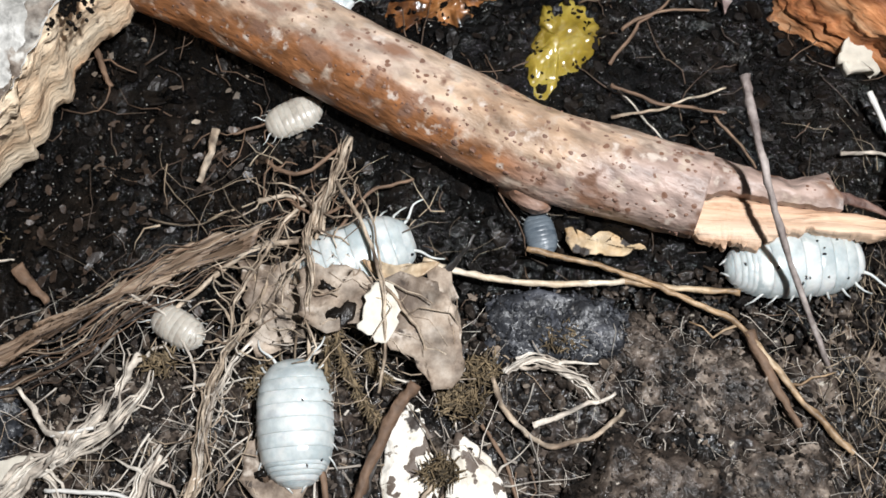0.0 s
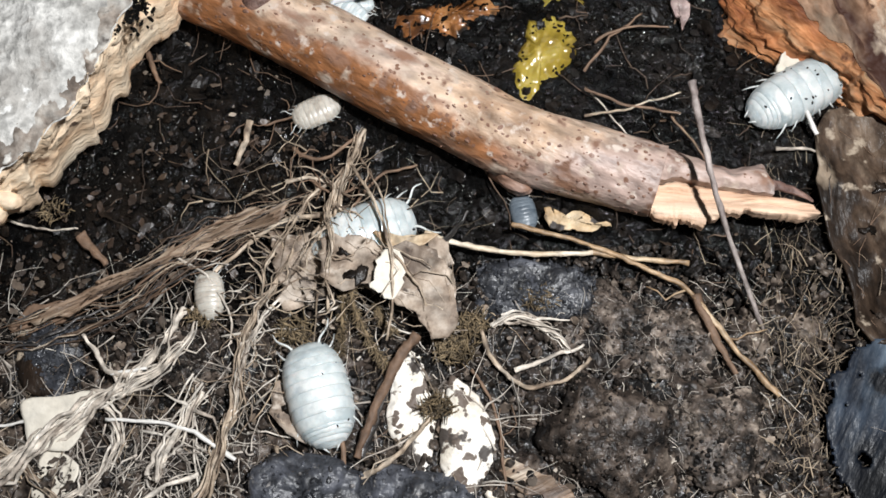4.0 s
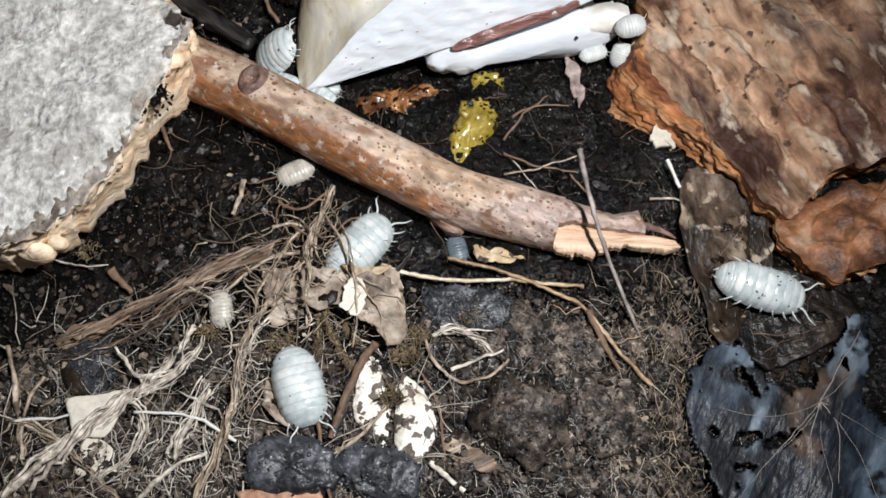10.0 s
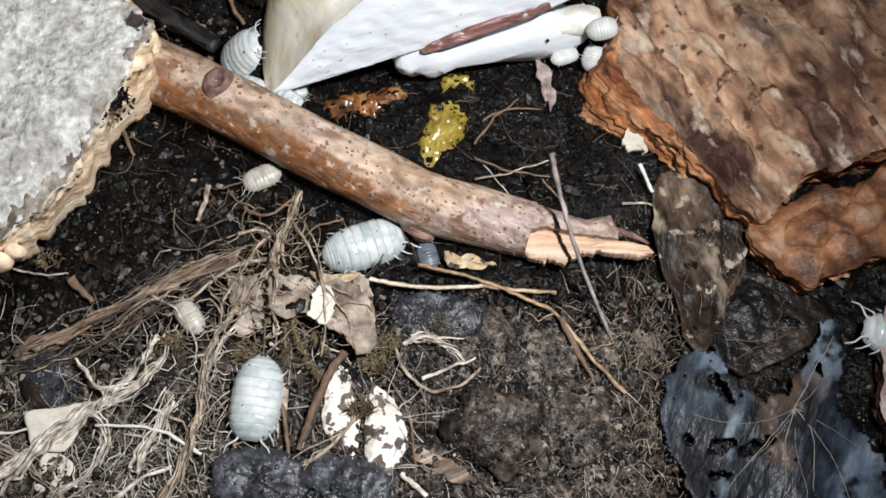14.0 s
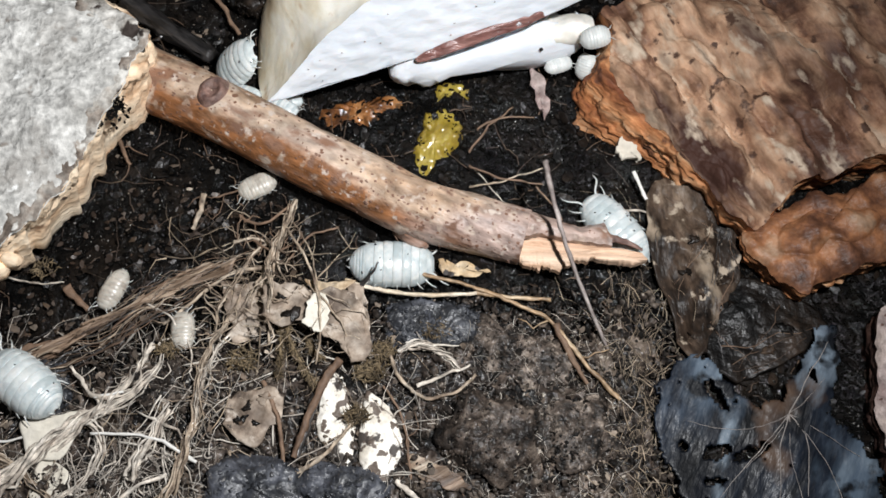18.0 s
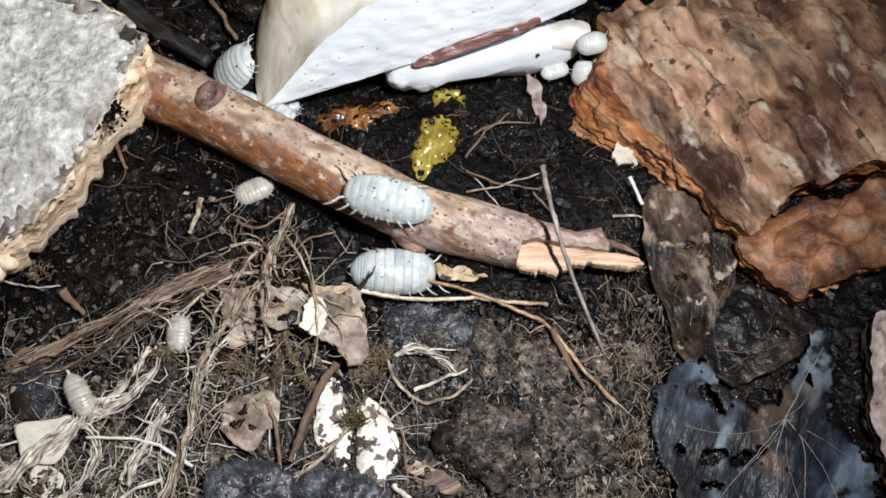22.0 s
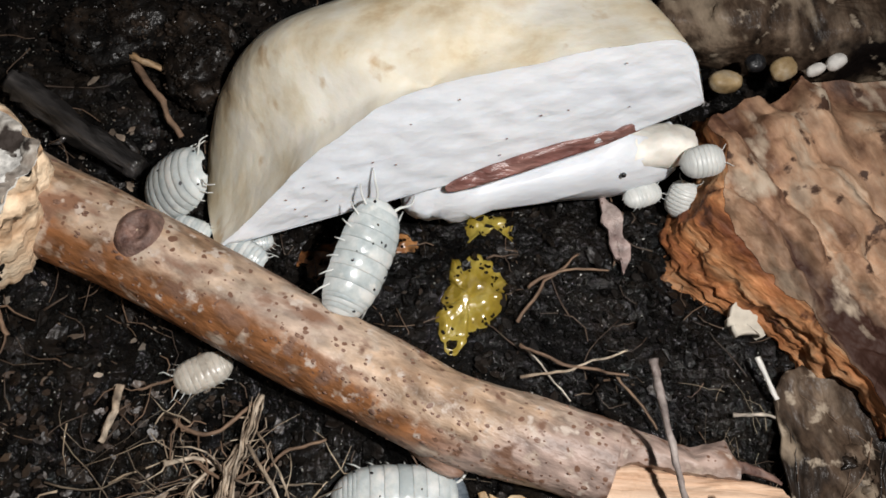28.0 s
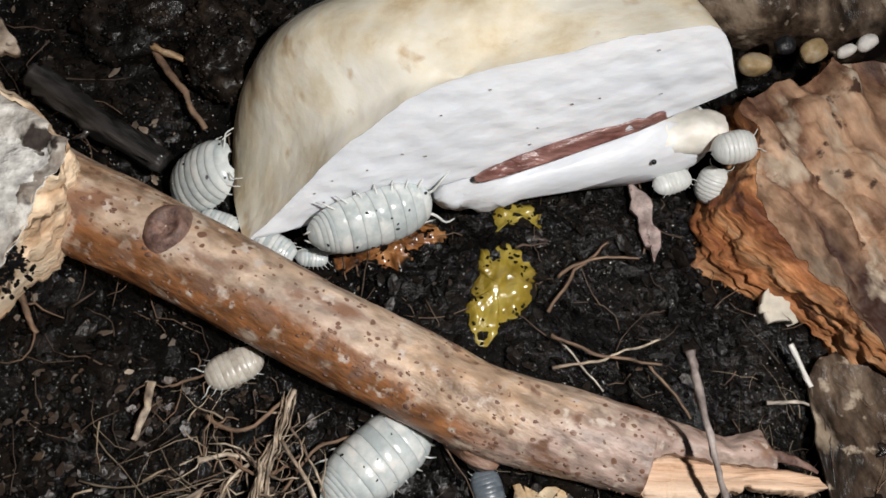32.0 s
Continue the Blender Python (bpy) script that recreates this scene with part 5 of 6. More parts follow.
root("root", [(-44.0, -5.6, 2.6), (-38.6, -8.8, 2.6), (-35.4, -13.6, 2.2), (-34.8, -17.0, 1.8)], 0.22, 0.12, M_GREYROOT, GREY, shoots=10)


def leaf(name, pts, material, label, z, bow=0.8, jag=0.5, thick=0.25, category="leaf", tilt=(0, 0), rings=10, group="", ribs=0, crusts=0):
    o = ring(pts, 5, jag, 0.7)
    cx, cy = sum(p[0] for p in o) / len(o), sum(p[1] for p in o) / len(o)

    def top(x, y, s):
        return z + bow * (nz(x, y, 1.0, 0.16) + 0.45 * nz(x, y, 2.0, 0.45) + 0.2 * abs(nz(x, y, 3.0, 1.1))) + tilt[0] * (x - cx) + tilt[1] * (y - cy)

    g = Geo().disc(o, top, lambda x, y: top(x, y, 1) - thick, rings)
    if not ribs:
        return thing(name, g, material, label, category, group)
    st = empty(name, label, category, group, at=(cx, cy, z))
    part("blade", g, material, st)
    for k in range(ribs):
        (x0, y0), (x1, y1) = rnd.choice(o), rnd.choice(o)
        q = []
        for i in range(9):
            u = 0.12 + 0.76 * i / 8
            x, y = x0 + (x1 - x0) * u + 0.8 * nz(u * 4, k, 2.0), y0 + (y1 - y0) * u + 0.8 * nz(u * 4, k, 5.0)
            x, y = cx + (x - cx) * 0.93, cy + (y - cy) * 0.93
            q.append((x, y, top(x, y, 0) + 0.04))
        part("leaf_vein", Geo().tube(q, rnd.uniform(0.04, 0.11), 0.03, 5, 0.4, 0.5), M_ROOT if material == M_LEAF else rnd.choice((M_BROWNROOT, M_DARKFIBRE, M_DARKTWIG)), st)
    for k in range(crusts):
        x, y = rnd.choice(o)
        u = rnd.uniform(0.1, 0.8)
        x, y = cx + (x - cx) * u, cy + (y - cy) * u
        a, l = rnd.uniform(0, 6.28), rnd.uniform(0.5, 1.6)
        o2 = ring([(x + l * rnd.uniform(0.5, 1.2) * math.cos(t * 0.9 + a), y + 0.7 * l * rnd.uniform(0.5, 1.2) * math.sin(t * 0.9 + a)) for t in range(7)], 4, 0.9, 0.9)
        part("leaf_layer", Geo().disc(o2, lambda px, py, w: top(px, py, 0) + 0.3 - 0.25 * w ** 4, lambda px, py: top(px, py, 0) - 0.1, 4), rnd.choice((M_DLEAF, M_BLACKROT, material)), st)
    return st


# bundle of shredded root bark
def build_bundle():
    line = [Vector(p) for p in ((-62.1, -16.3, 1.4), (-53.7, -12.5, 1.8), (-46.1, -9.1, 2.2), (-40.2, -5.0, 2.4), (-34.3, -1.9, 2.4), (-28.1, -0.3, 2.2))]
    st = empty("root_bundle", "fan of shredded brown root fibres", "roots", at=line[0])
    o = ring([(-59.1, -14.5, 2), (-53.8, -11.4, 2), (-46.3, -7.2, 2), (-40.1, -2.9, 2), (-33.6, -0.3, 2), (-28.7, 0.1, 2), (-31.5, -2.2, 2), (-37.2, -4.6, 2), (-42.8, -6.8, 2), (-49.0, -10.7, 2), (-54.4, -13.6, 2)], 8, 1.0, 0.5)
    top = lambda x, y, s: 2.9 + 0.9 * nz(x, y, 1, 0.14) + 0.35 * nz(x * 0.5 - y, x * 0.2 + y * 0.5, 2, 0.5) + 0.2 * nz(x, y, 4, 1.2)
    g = Geo().disc(o, top, lambda x, y: top(x, y, 1) - 0.15, 20, hole=lambda x, y: nz(x * 0.45 + y * 0.2, (y - 0.45 * x) * 1.6, 3.0, 0.55) > 0.34)
    part("fibre_sheet", g, M_SHEET, st, "thin brown fibrous skin")
    for k in range(28):
        w = rnd.uniform(-1, 1)
        a = rnd.choice((0, 0, 1, 2))
        b = rnd.choice((4, 5, 6, 6))
        pts = []
        for i, p in list(enumerate(line))[a:b]:
            spread = 1.7 + 2.3 * math.sin(0.4 + i * 0.6)
            pts.append(p + Vector((0.3 * w * spread + rnd.uniform(-1.6, 1.6), w * spread + rnd.uniform(-1.5, 1.5), rnd.uniform(-0.7, 1.1))))
        g = Geo().tube(smooth_line(pts, 5), rnd.choice((0.05, 0.06, 0.08, 0.1, 0.13, 0.2)), 0.04, 5, 0.3, 0.8, 0.7)
        part("fibre", g, (M_BROWNROOT, M_DARKTWIG, M_ROOT, M_DARKFIBRE, M_DARKTWIG, M_BROWNROOT)[k % 6], st)


build_bundle()
leaf("rotten_leaf", [(-60.1, -15.6, 1), (-55.5, -14.1, 1), (-53.6, -11.5, 1), (-60.1, -12.4, 1), (-63.3, -15.2, 1)], M_BROWNROOT, "orange-brown rotted leaf scrap", 0.9, 0.5)
leaf("rotten_leaf", [(-61.8, -16.0, 1), (-58.9, -15.2, 1), (-55.5, -18.3, 1), (-55.3, -23.1, 1), (-59.6, -23.1, 1)], M_DLEAF, "dark curled leaf scrap beneath the roots", 0.8, 0.8)
leaf("pale_flake", [(-59.5, -24.5, 2), (-55.3, -23.9, 2), (-50.8, -23.1, 2), (-50.8, -25.5, 2), (-53.2, -30.1, 2), (-57.5, -29.7, 2), (-58.5, -27.2, 2)], M_PAPER, "flat cream flake of dried skin under a root", 1.9, 0.3, 0.25, 0.3, "flake")
leaf("pale_flake", [(-56.1, -30.4, 1), (-52.1, -31.6, 1), (-53.0, -34.9, 1), (-57.1, -35.4, 1)], M_PAPER, "stained cream flake partly buried", 1.0, 0.4, 0.4, 0.3, "flake")
leaf("dead_leaf", [(-16.6, -6.2, 5.6), (-12.5, -5.3, 5.6), (-9.7, -7.5, 5.6), (-8.0, -11.8, 5.6), (-7.6, -15.3, 5.6), (-10.5, -16.7, 5.6), (-12.9, -13.9, 5.6), (-15.8, -11.5, 5.6), (-17.4, -8.8, 5.6)], M_LEAF, "dead grey-brown leaf with dark veins", 5.1, 0.7, 0.7, 0.2, tilt=(0, 0.05), ribs=6)
leaf("dead_leaf", [(-24.6, -6.0), (-22.6, -4.2), (-20.4, -4.4), (-18.2, -4.9), (-15.9, -6.2), (-16.8, -9.4), (-20.7, -10.8), (-23.6, -9.6)], M_LEAF, "crumpled grey dead leaf fragment over the woodlouse", 4.7, 0.9, 1.1, 0.25, ribs=7, crusts=2)
leaf("dead_leaf", [(-11.3, -4.4, 4.2), (-8.9, -5.0, 4.2), (-8.2, -9.7, 4.2), (-7.9, -13.3, 4.2), (-10.0, -12.4, 4.2), (-11.8, -7.9, 4.2)], M_LEAF, "narrow torn grey-brown leaf fragment", 4.2, 1.3, 1.1, 0.25, ribs=5)
leaf("dead_leaf", [(-17.9, -3.6, 4.6), (-14.4, -4.0, 4.6), (-10.2, -4.0, 4.6), (-12.6, -5.3, 4.6), (-16.1, -5.5, 4.6)], M_STRAW, "yellow-brown leaf edge over the woodlouse", 4.6, 0.7, 0.4, 0.25)
leaf("pale_flake", [(-16.4, -6.5, 6.1), (-14.5, -6.9, 6.1), (-13.9, -8.7, 6.1), (-15.2, -12.3, 6.1), (-16.4, -11.8, 6.1), (-18.0, -10.9, 6.1), (-17.4, -8.5, 6.1)], M_PAPER, "small bright patch of dried leaf skin", 6.05, 0.5, 0.8, 0.12, "flake")
leaf("dead_leaf", [(-30.7, -3.5, 2), (-25.3, -3.0, 2), (-24.0, -8.1, 2), (-25.7, -12.3, 2), (-29.2, -12.7, 2), (-29.9, -8.1, 2)], M_LEAF, "brittle grey-brown leaf scrap tangled in roots", 1.6, 1.3, 1.3, 0.2, ribs=5)
leaf("dead_leaf", [(-29.3, -23.1), (-28.4, -20.6), (-26.5, -20.2), (-22.3, -19.8), (-20.9, -23.2), (-23.7, -27.4), (-26.1, -28.6), (-28.7, -26.5)], M_LEAF, "flat pinkish-brown piece of dead leaf", 1.5, 0.7, 0.7, 0.6, ribs=3, crusts=5)
leaf("wood_chip", [(-2.4, -30.4, 1), (1.3, -31.2, 1), (5.5, -33.5, 1), (7.0, -34.9, 1), (3.8, -35.1, 1), (-0.8, -33.1, 1)], M_SHEET, "tan flat wood chip on soil", 1.3, 0.7, 1.0, 0.5, "wood chip")
leaf("wood_chip", [(19.2, 35.1, 1), (20.9, 33.8, 1), (21.7, 29.4, 1), (21.4, 25.9, 1), (20.5, 27.2, 1), (19.3, 31.6, 1)], M_CRACKLE, "slim pointed pinkish wood chip", 1.2, 0.6, 0.7, 0.6, "wood chip")
leaf("wood_chip", [(2.7, 0.3), (5.3, -0.3), (7.4, 0.2), (10.3, -0.1), (10.9, -1.7), (7.9, -2.3), (5.6, -1.9), (3.6, -2.2)], M_MOULD, "pale chip spotted with black mould", 1.6, 0.8, 0.8, 0.3, "wood chip", rings=14)
leaf("wood_chip", [(-54.3, 50.2, 2), (-52.0, 49.6, 2), (-49.8, 47.3, 2), (-49.5, 46.1, 2), (-52.6, 46.5, 2)], M_LEAF, "crumbly tan wood chip behind the slab", 12.5, 0.8, 0.8, 1.4, "wood chip")
leaf("white_crumb", [(33.9, 21.5, 1), (36.2, 20.3, 1), (36.5, 18.6, 1), (34.1, 18.4, 1), (32.7, 19.4, 1)], M_PAPER, "small white crumb of mushroom near the bark", 2.0, 1.3, 1.0, 1.4, "crumb", rings=10)
leaf("rotten_leaf", [(37.2, 12.4), (41.1, 13.9), (47.4, 11.8), (49.7, 7.3), (51.0, 3.0), (50.6, -2.5), (46.9, -8.1), (43.4, -15.3), (40.3, -15.3), (38.9, -8.0), (36.2, 1.5)], M_DLEAF, "flat strip of rotten brown leaf between bark and soil", 2.0, 1.5, 0.9, 0.5, rings=34, ribs=18, crusts=8)
leaf("rotten_leaf", [(46.2, -4.1, 1), (52.6, -3.1, 1), (61.8, -7.8, 1), (63.1, -11.5, 1), (55.4, -16.9, 1), (48.1, -19.6, 1), (44.2, -15.2, 1)], M_BLACKROT, "dark brown rotten leaf under the bark", 1.2, 0.8, 0.6, 0.4, rings=20, ribs=10, crusts=4)


# black leaf skeleton, its lobes and veins
def build_black_leaf():
    st = empty("black_leaf", "wet bluish black decayed leaf with holes and pale veins", "leaf", at=(43.7, -29.1, 1))
    edge = [(38.7, -16.7), (42.4, -15.4), (44.0, -16.8), (46.0, -19.8), (50.0, -23.8), (53.6, -23.0), (55.7, -20.0), (58.5, -16.1), (61.3, -12.0), (63.6, -11.6), (64.3, -15.7), (61.7, -20.9), (61.7, -26.1),
            (65.4, -29.5), (67.3, -33.1), (66.3, -41.3), (58.0, -45.5), (45.1, -46.0), (39.1, -42.0), (36.3, -32.5), (34.2, -27.4), (35.2, -21.5)]
    holes = [(44.2, -22.0, 2.6, 0.9, -0.8), (43.4, -30.3, 2.2, 1.3, 0.2), (48.4, -30.4, 2.8, 0.9, 0.35), (42.3, -34.6, 1.5, 0.8, 0.1), (59.5, -19.0, 0.5, 1.2, 0.3), (38.6, -29.2, 0.8, 0.6, 0.0)]

    def inside(x, y):
        x, y = x + 0.9 * nz(x, y, 1, 0.5) + 0.5 * nz(x, y, 6, 1.6), y + 0.9 * nz(x, y, 3, 0.5) + 0.5 * nz(x, y, 8, 1.6)
        odd = False
        for (xa, ya), (xb, yb) in zip(edge, edge[1:] + edge[:1]):
            if (ya > y) != (yb > y) and x < xa + (xb - xa) * (y - ya) / (yb - ya):
                odd = not odd
        for hx, hy, a, b, turn in holes:
            u, v = (x - hx) * math.cos(turn) + (y - hy) * math.sin(turn), (y - hy) * math.cos(turn) - (x - hx) * math.sin(turn)
            if (u / a) ** 2 + (v / b) ** 2 < 1:
                return False
        return odd and nz(x, y, 12, 0.9) + 0.5 * nz(x, y, 15, 2.2) < 0.75

    def top(x, y):
        return 2.3 + 0.6 * nz(x, y, 2, 0.08) + 0.15 * nz(x, y, 2.0, 0.25) + 0.03 * nz(x, y, 2, 1.2) + 0.5 * math.exp(-((x - 58 - 0.25 * (y + 25)) / 4) ** 2)

    step = 0.32
    nx, ny = int(35 / step), int(36 / step)
    g = Geo()
    index = {}
    faces = []
    for iy in range(ny):
        for ix in range(nx):
            x, y = 33 + ix * step, -46.5 + iy * step
            if not inside(x + step / 2, y + step / 2):
                continue
            ids = []
            for dx, dy in ((0, 0), (1, 0), (1, 1), (0, 1)):
                key = (ix + dx, iy + dy)
                if key not in index:
                    index[key] = len(g.v)
                    px, py = 33 + key[0] * step, -46.5 + key[1] * step
                    px, py = px + 0.12 * nz(px, py, 4, 2.5), py + 0.12 * nz(px, py, 7, 2.5)
                    g.v.append((px, py, top(px, py)))
                ids.append(index[key])
            faces.append(tuple(ids))
    m = len(g.v)
    g.v.extend([(x, y, z - 0.15) for x, y, z in g.v])
    seen = set()
    for f in faces:
        seen.update(zip(f, f[1:] + f[:1]))
    g.f.extend(faces)
    g.f.extend(tuple(i + m for i in reversed(f)) for f in faces)
    g.f.extend((b, a, a + m, b + m) for a, b in sorted(seen) if (b, a) not in seen)
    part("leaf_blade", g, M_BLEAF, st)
    hub = (54.9, -25.0)
    for ends, r in ((((58.4, -19.6), (62.4, -14.0)), 0.13), (((56.9, -28.9), (56.2, -35.8), (55.0, -43)), 0.09), (((53.0, -29.6), (52.1, -35.7), (50.0, -43)), 0.09), (((50.5, -29.6), (44.7, -35.2), (40.5, -40)), 0.07),
                    (((57.6, -29.0), (60.5, -35.0), (62, -42)), 0.06), (((51.5, -26.5), (46.0, -27.2), (39.5, -25.8)), 0.06), (((59.0, -27.5), (64.8, -31.5)), 0.06), (((54.2, -31), (54.8, -38), (53, -44)), 0.05),
                    (((57.6, -23), (61.2, -19.5)), 0.05), (((52.4, -28.4), (47.5, -32.8)), 0.05)):
        pts = [(x, y, top(x, y) + 0.03) for x, y in (hub,) + ends]
        part("leaf_vein", Geo().tube(smooth_line(pts, 8), r, 0.03, 6, 0.3, 0.25), M_VEIN, st, "pale leaf vein")


build_black_leaf()


# shell, charcoal, clods, slime
def build_shell():
    st = empty("broken_shell", "chalk-white eggshell shards stained with dark soil", "eggshell", at=(-8.0, -27.2, 0))
    for pts, z in (([(-8.1, -20.5, 1), (-5.3, -23.1, 1), (-3.3, -27.0, 1), (-3.9, -31.6, 1), (-5.8, -34.3, 1), (-7.9, -33.7, 1), (-9.5, -30.0, 1), (-9.3, -24.4, 1)], 2.6),
                   ([(-15.1, -18.3, 1), (-12.5, -17.7, 1), (-10.7, -20.0, 1), (-10.2, -25.7, 1), (-10.9, -31.6, 1), (-13.4, -30.8, 1), (-15.7, -27.0, 1), (-15.7, -22.2, 1)], 1.8)):
        o = ring(pts, 7, 0.35, 0.6)
        cx, cy = sum(p[0] for p in o) / len(o), sum(p[1] for p in o) / len(o)
        top = lambda x, y, s, z=z: z - 0.9 * s ** 2.5 + 0.35 * nz(x, y, 1, 0.4) + 0.12 * nz(x, y, 4, 1.4)
        g = Geo().disc(o, top, lambda x, y, top=top: top(x, y, 1) - 0.4, 16)
        part("shard", g, M_SHELL, st)


build_shell()


def lump(name, p, size, material, label, category, turn=0.0, rough=0.3, scale=0.22, power=0.75, nu=36, nv=56, group="", coat=0):
    g = Geo().blob(p, size, rough, scale, nu, nv, turn, power, seed=p[0])
    k = min(1.0, size[1] / 4)
    for i, (x, y, z) in enumerate(g.v):
        w = k * (0.5 * nz(x, y, z, 0.45) + 0.35 * abs(nz(x, y, z + 5, 0.9)) + 0.16 * nz(x, y, z, 2.2))
        g.v[i] = (x + w * 0.5, y + w * 0.5, z + w)
    if not coat:
        return thing(name, g, material, label, category, group)
    st = empty(name, label, category, group, at=p)
    part("body", g, material, st)
    cg = Geo()
    upper = [v for v in g.v if v[2] > p[2] + 0.15 * size[2]]
    for _ in range(coat):
        x, y, z = rnd.choice(upper)
        grain(cg, x + rnd.uniform(-0.4, 0.4), y + rnd.uniform(-0.4, 0.4), z, 0.1 * 5 ** (rnd.random() ** 2), rnd)
    part("crumb_coat", cg, material, st, "coat of fine crumbs", smooth=False)
    return st


lump("charcoal_lump", (-24.6, -34.7, 0.6), (7.6, 4.2, 3.0), M_COAL, "bluish black charcoal lump in the soil", "charcoal", -0.1, coat=260)
lump("charcoal_lump", (-12.1, -35.3, 0.4), (6.2, 4.0, 2.6), M_COAL, "bluish black charcoal lump beside the shell", "charcoal", -0.2, coat=260)
lump("terracotta_chip", (-26.1, -39.0, 0.4), (6.0, 1.7, 2.0), M_TERRA, "orange-brown fired clay chip", "clay chip", 0.1)
lump("soil_clod", (9.9, -27.7, 0.2), (7.0, 6.4, 3.9), M_CLOD, "large dark brown crumbly soil clod", "clod", -0.5, coat=700)
lump("soil_clod", (22.8, -27.2, -0.4), (6.2, 5.4, 2.2), M_PALECLOD, "crumbly grey-brown soil clod", "clod", 0.4, 0.4, coat=700)
lump("soil_clod", (1.4, -9.8, -0.2), (7.6, 3.6, 1.8), M_COAL, "smooth blackish soil clod under a stalk", "clod", 0.0, coat=700)
lump("soil_clod", (14.7, -14.7, -0.6), (8.0, 4.8, 2.0), M_PALECLOD, "crumbly grey-brown soil clod", "clod", -0.4, 0.4, coat=700)
lump("soil_clod", (-39.7, -18.4, -0.4), (4.6, 3.8, 2.0), M_CLOD, "brown soil clod among roots", "clod", 0.4, 0.4, coat=700)
lump("soil_clod", (-58.1, -19.2, -0.6), (4.4, 4.4, 1.8), M_COAL, "blackish soil clod below leaf scraps", "clod", 0.2, coat=700)
lump("soil_clod", (-39.7, 57.4, 0), (7, 5, 3), M_BLACKROT, "wet black clod behind the stick", "clod", 0.2, 0.4, coat=700)
lump("soil_clod", (-29.9, 53.5, 0), (4, 7, 4), M_BLACKROT, "wet black clod against the mushroom", "clod", 0.2, 0.4, coat=700)
lump("brown_log", (48.2, 59.1, 3), (22, 5.5, 6.5), M_DLEAF, "dark brown rotten log behind the bark", "log", -0.06, 0.2, 0.12)
lump("gravel_stone", (38.0, 50.9, 8), (1.5, 1.1, 1.0), M_COAL, "small bluish pebble behind the bark", "pebble", 0.3, 0.2, 0.5, 0.9, 12, 16, "pebbles")
lump("gravel_stone", (41.4, 50.2, 8), (1.8, 1.3, 1.2), M_GRAVEL, "small yellow pebble behind the bark", "pebble", 0.5, 0.25, 0.5, 0.8, 12, 16, "pebbles")
lump("gravel_stone", (48.4, 51.4, 8), (1.3, 0.9, 0.9), M_WHITE, "small cream pebble behind the bark", "pebble", 0.5, 0.25, 0.5, 0.8, 12, 16, "pebbles")
lump("gravel_stone", (45.7, 50.3, 8), (1.4, 0.7, 0.8), M_WHITE, "small grey-white pebble behind the bark", "pebble", 0.4, 0.25, 0.5, 0.8, 12, 16, "pebbles")
lump("gravel_stone", (34.7, 49.4, 6), (2.2, 1.3, 1.3), M_GRAVEL, "amber pebble wedged by the mushroom", "pebble", 0.2, 0.25, 0.4, 0.8, 12, 16, "pebbles")

def slime(name, pts, material, label, lift, grains, jag=0.6):
    st = empty(name, label, "food", "food remains", at=(*pts[0], 0))
    o = ring(pts, 10, jag, 0.7)
    top = lambda x, y, s: ground_z(x, y) + lift + 0.3 * nz(x, y, 1, 0.25) + 0.3 * abs(nz(x * 0.7 + y, y * 0.7 - x, 4, 0.45)) + 0.45 * nz(x, y, 8, 0.7) + 0.12 * nz(x, y, 2, 1.8) - 0.9 * s ** 4
    part("smear", Geo().disc(o, top, lambda x, y: ground_z(x, y) - 0.8, 26), material, st)
    cx, cy = sum(p[0] for p in o) / len(o), sum(p[1] for p in o) / len(o)
    for k in range(grains):
        x, y = rnd.choice(o)
        u = rnd.uniform(0.55, 1.05)
        x, y = cx + (x - cx) * u, cy + (y - cy) * u
        g = Geo()
        for m in range(rnd.randrange(2, 6)):
            grain(g, x + rnd.gauss(0, 0.35), y + rnd.gauss(0, 0.2), top(x, y, u) + 0.05, rnd.uniform(0.12, 0.3), rnd)
        part("soil_grain", g, M_CRUMB, st, smooth=False)


slime("yellow_slime", [(0.7, 27.1), (2.0, 28.3), (4.6, 28.2), (6.6, 26.8), (7.7, 24.2), (5.6, 20.4), (3.4, 18.6), (0.8, 16.3), (-1.0, 18.3), (-0.9, 21.0), (0.4, 24.2)], M_SLIME, "wet glossy yellow smear of food with dark grains", 0.85, 22)
slime("yellow_slime", [(2.2, 33.2), (5.4, 33.9), (8.6, 33.2), (8.5, 30.6), (7.0, 31.4), (4.6, 31.3), (3.0, 30.2)], M_SLIME, "thin wet yellow smear of food by the mushroom", 0.7, 10)
slime("orange_slime", [(-17.1, 27.8), (-13.8, 29.9), (-9.1, 30.7), (-3.8, 30.7), (-2.6, 29.0), (-5.5, 27.7), (-7.9, 25.4), (-11.8, 26.2), (-15.8, 25.4)], M_AMBER, "wet orange-brown food remains on black soil", 0.7, 30, 1.0)


# moss tufts
def moss(p, size, count, label):
    g = Geo()
    for k in range(count):
        a, r = rnd.uniform(0, 6.28), size * math.sqrt(rnd.random())
        x, y = p[0] + r * math.cos(a), p[1] + r * math.sin(a) * 0.7
        d = rnd.uniform(0, 6.28)
        l = rnd.uniform(0.5, 1.5)
        g.tube([(x, y, p[2] + rnd.uniform(-0.2, 0.6)), (x + l * 0.6 * math.cos(d), y + l * 0.6 * math.sin(d), p[2] + rnd.uniform(0.3, 1.0)), (x + l * math.cos(d), y + l * math.sin(d), p[2] + rnd.uniform(0.2, 1.1))], 0.11, 0.04, 4, 0)
    return thing("moss_tuft", g, M_MOSS, label, "moss", "moss tufts")


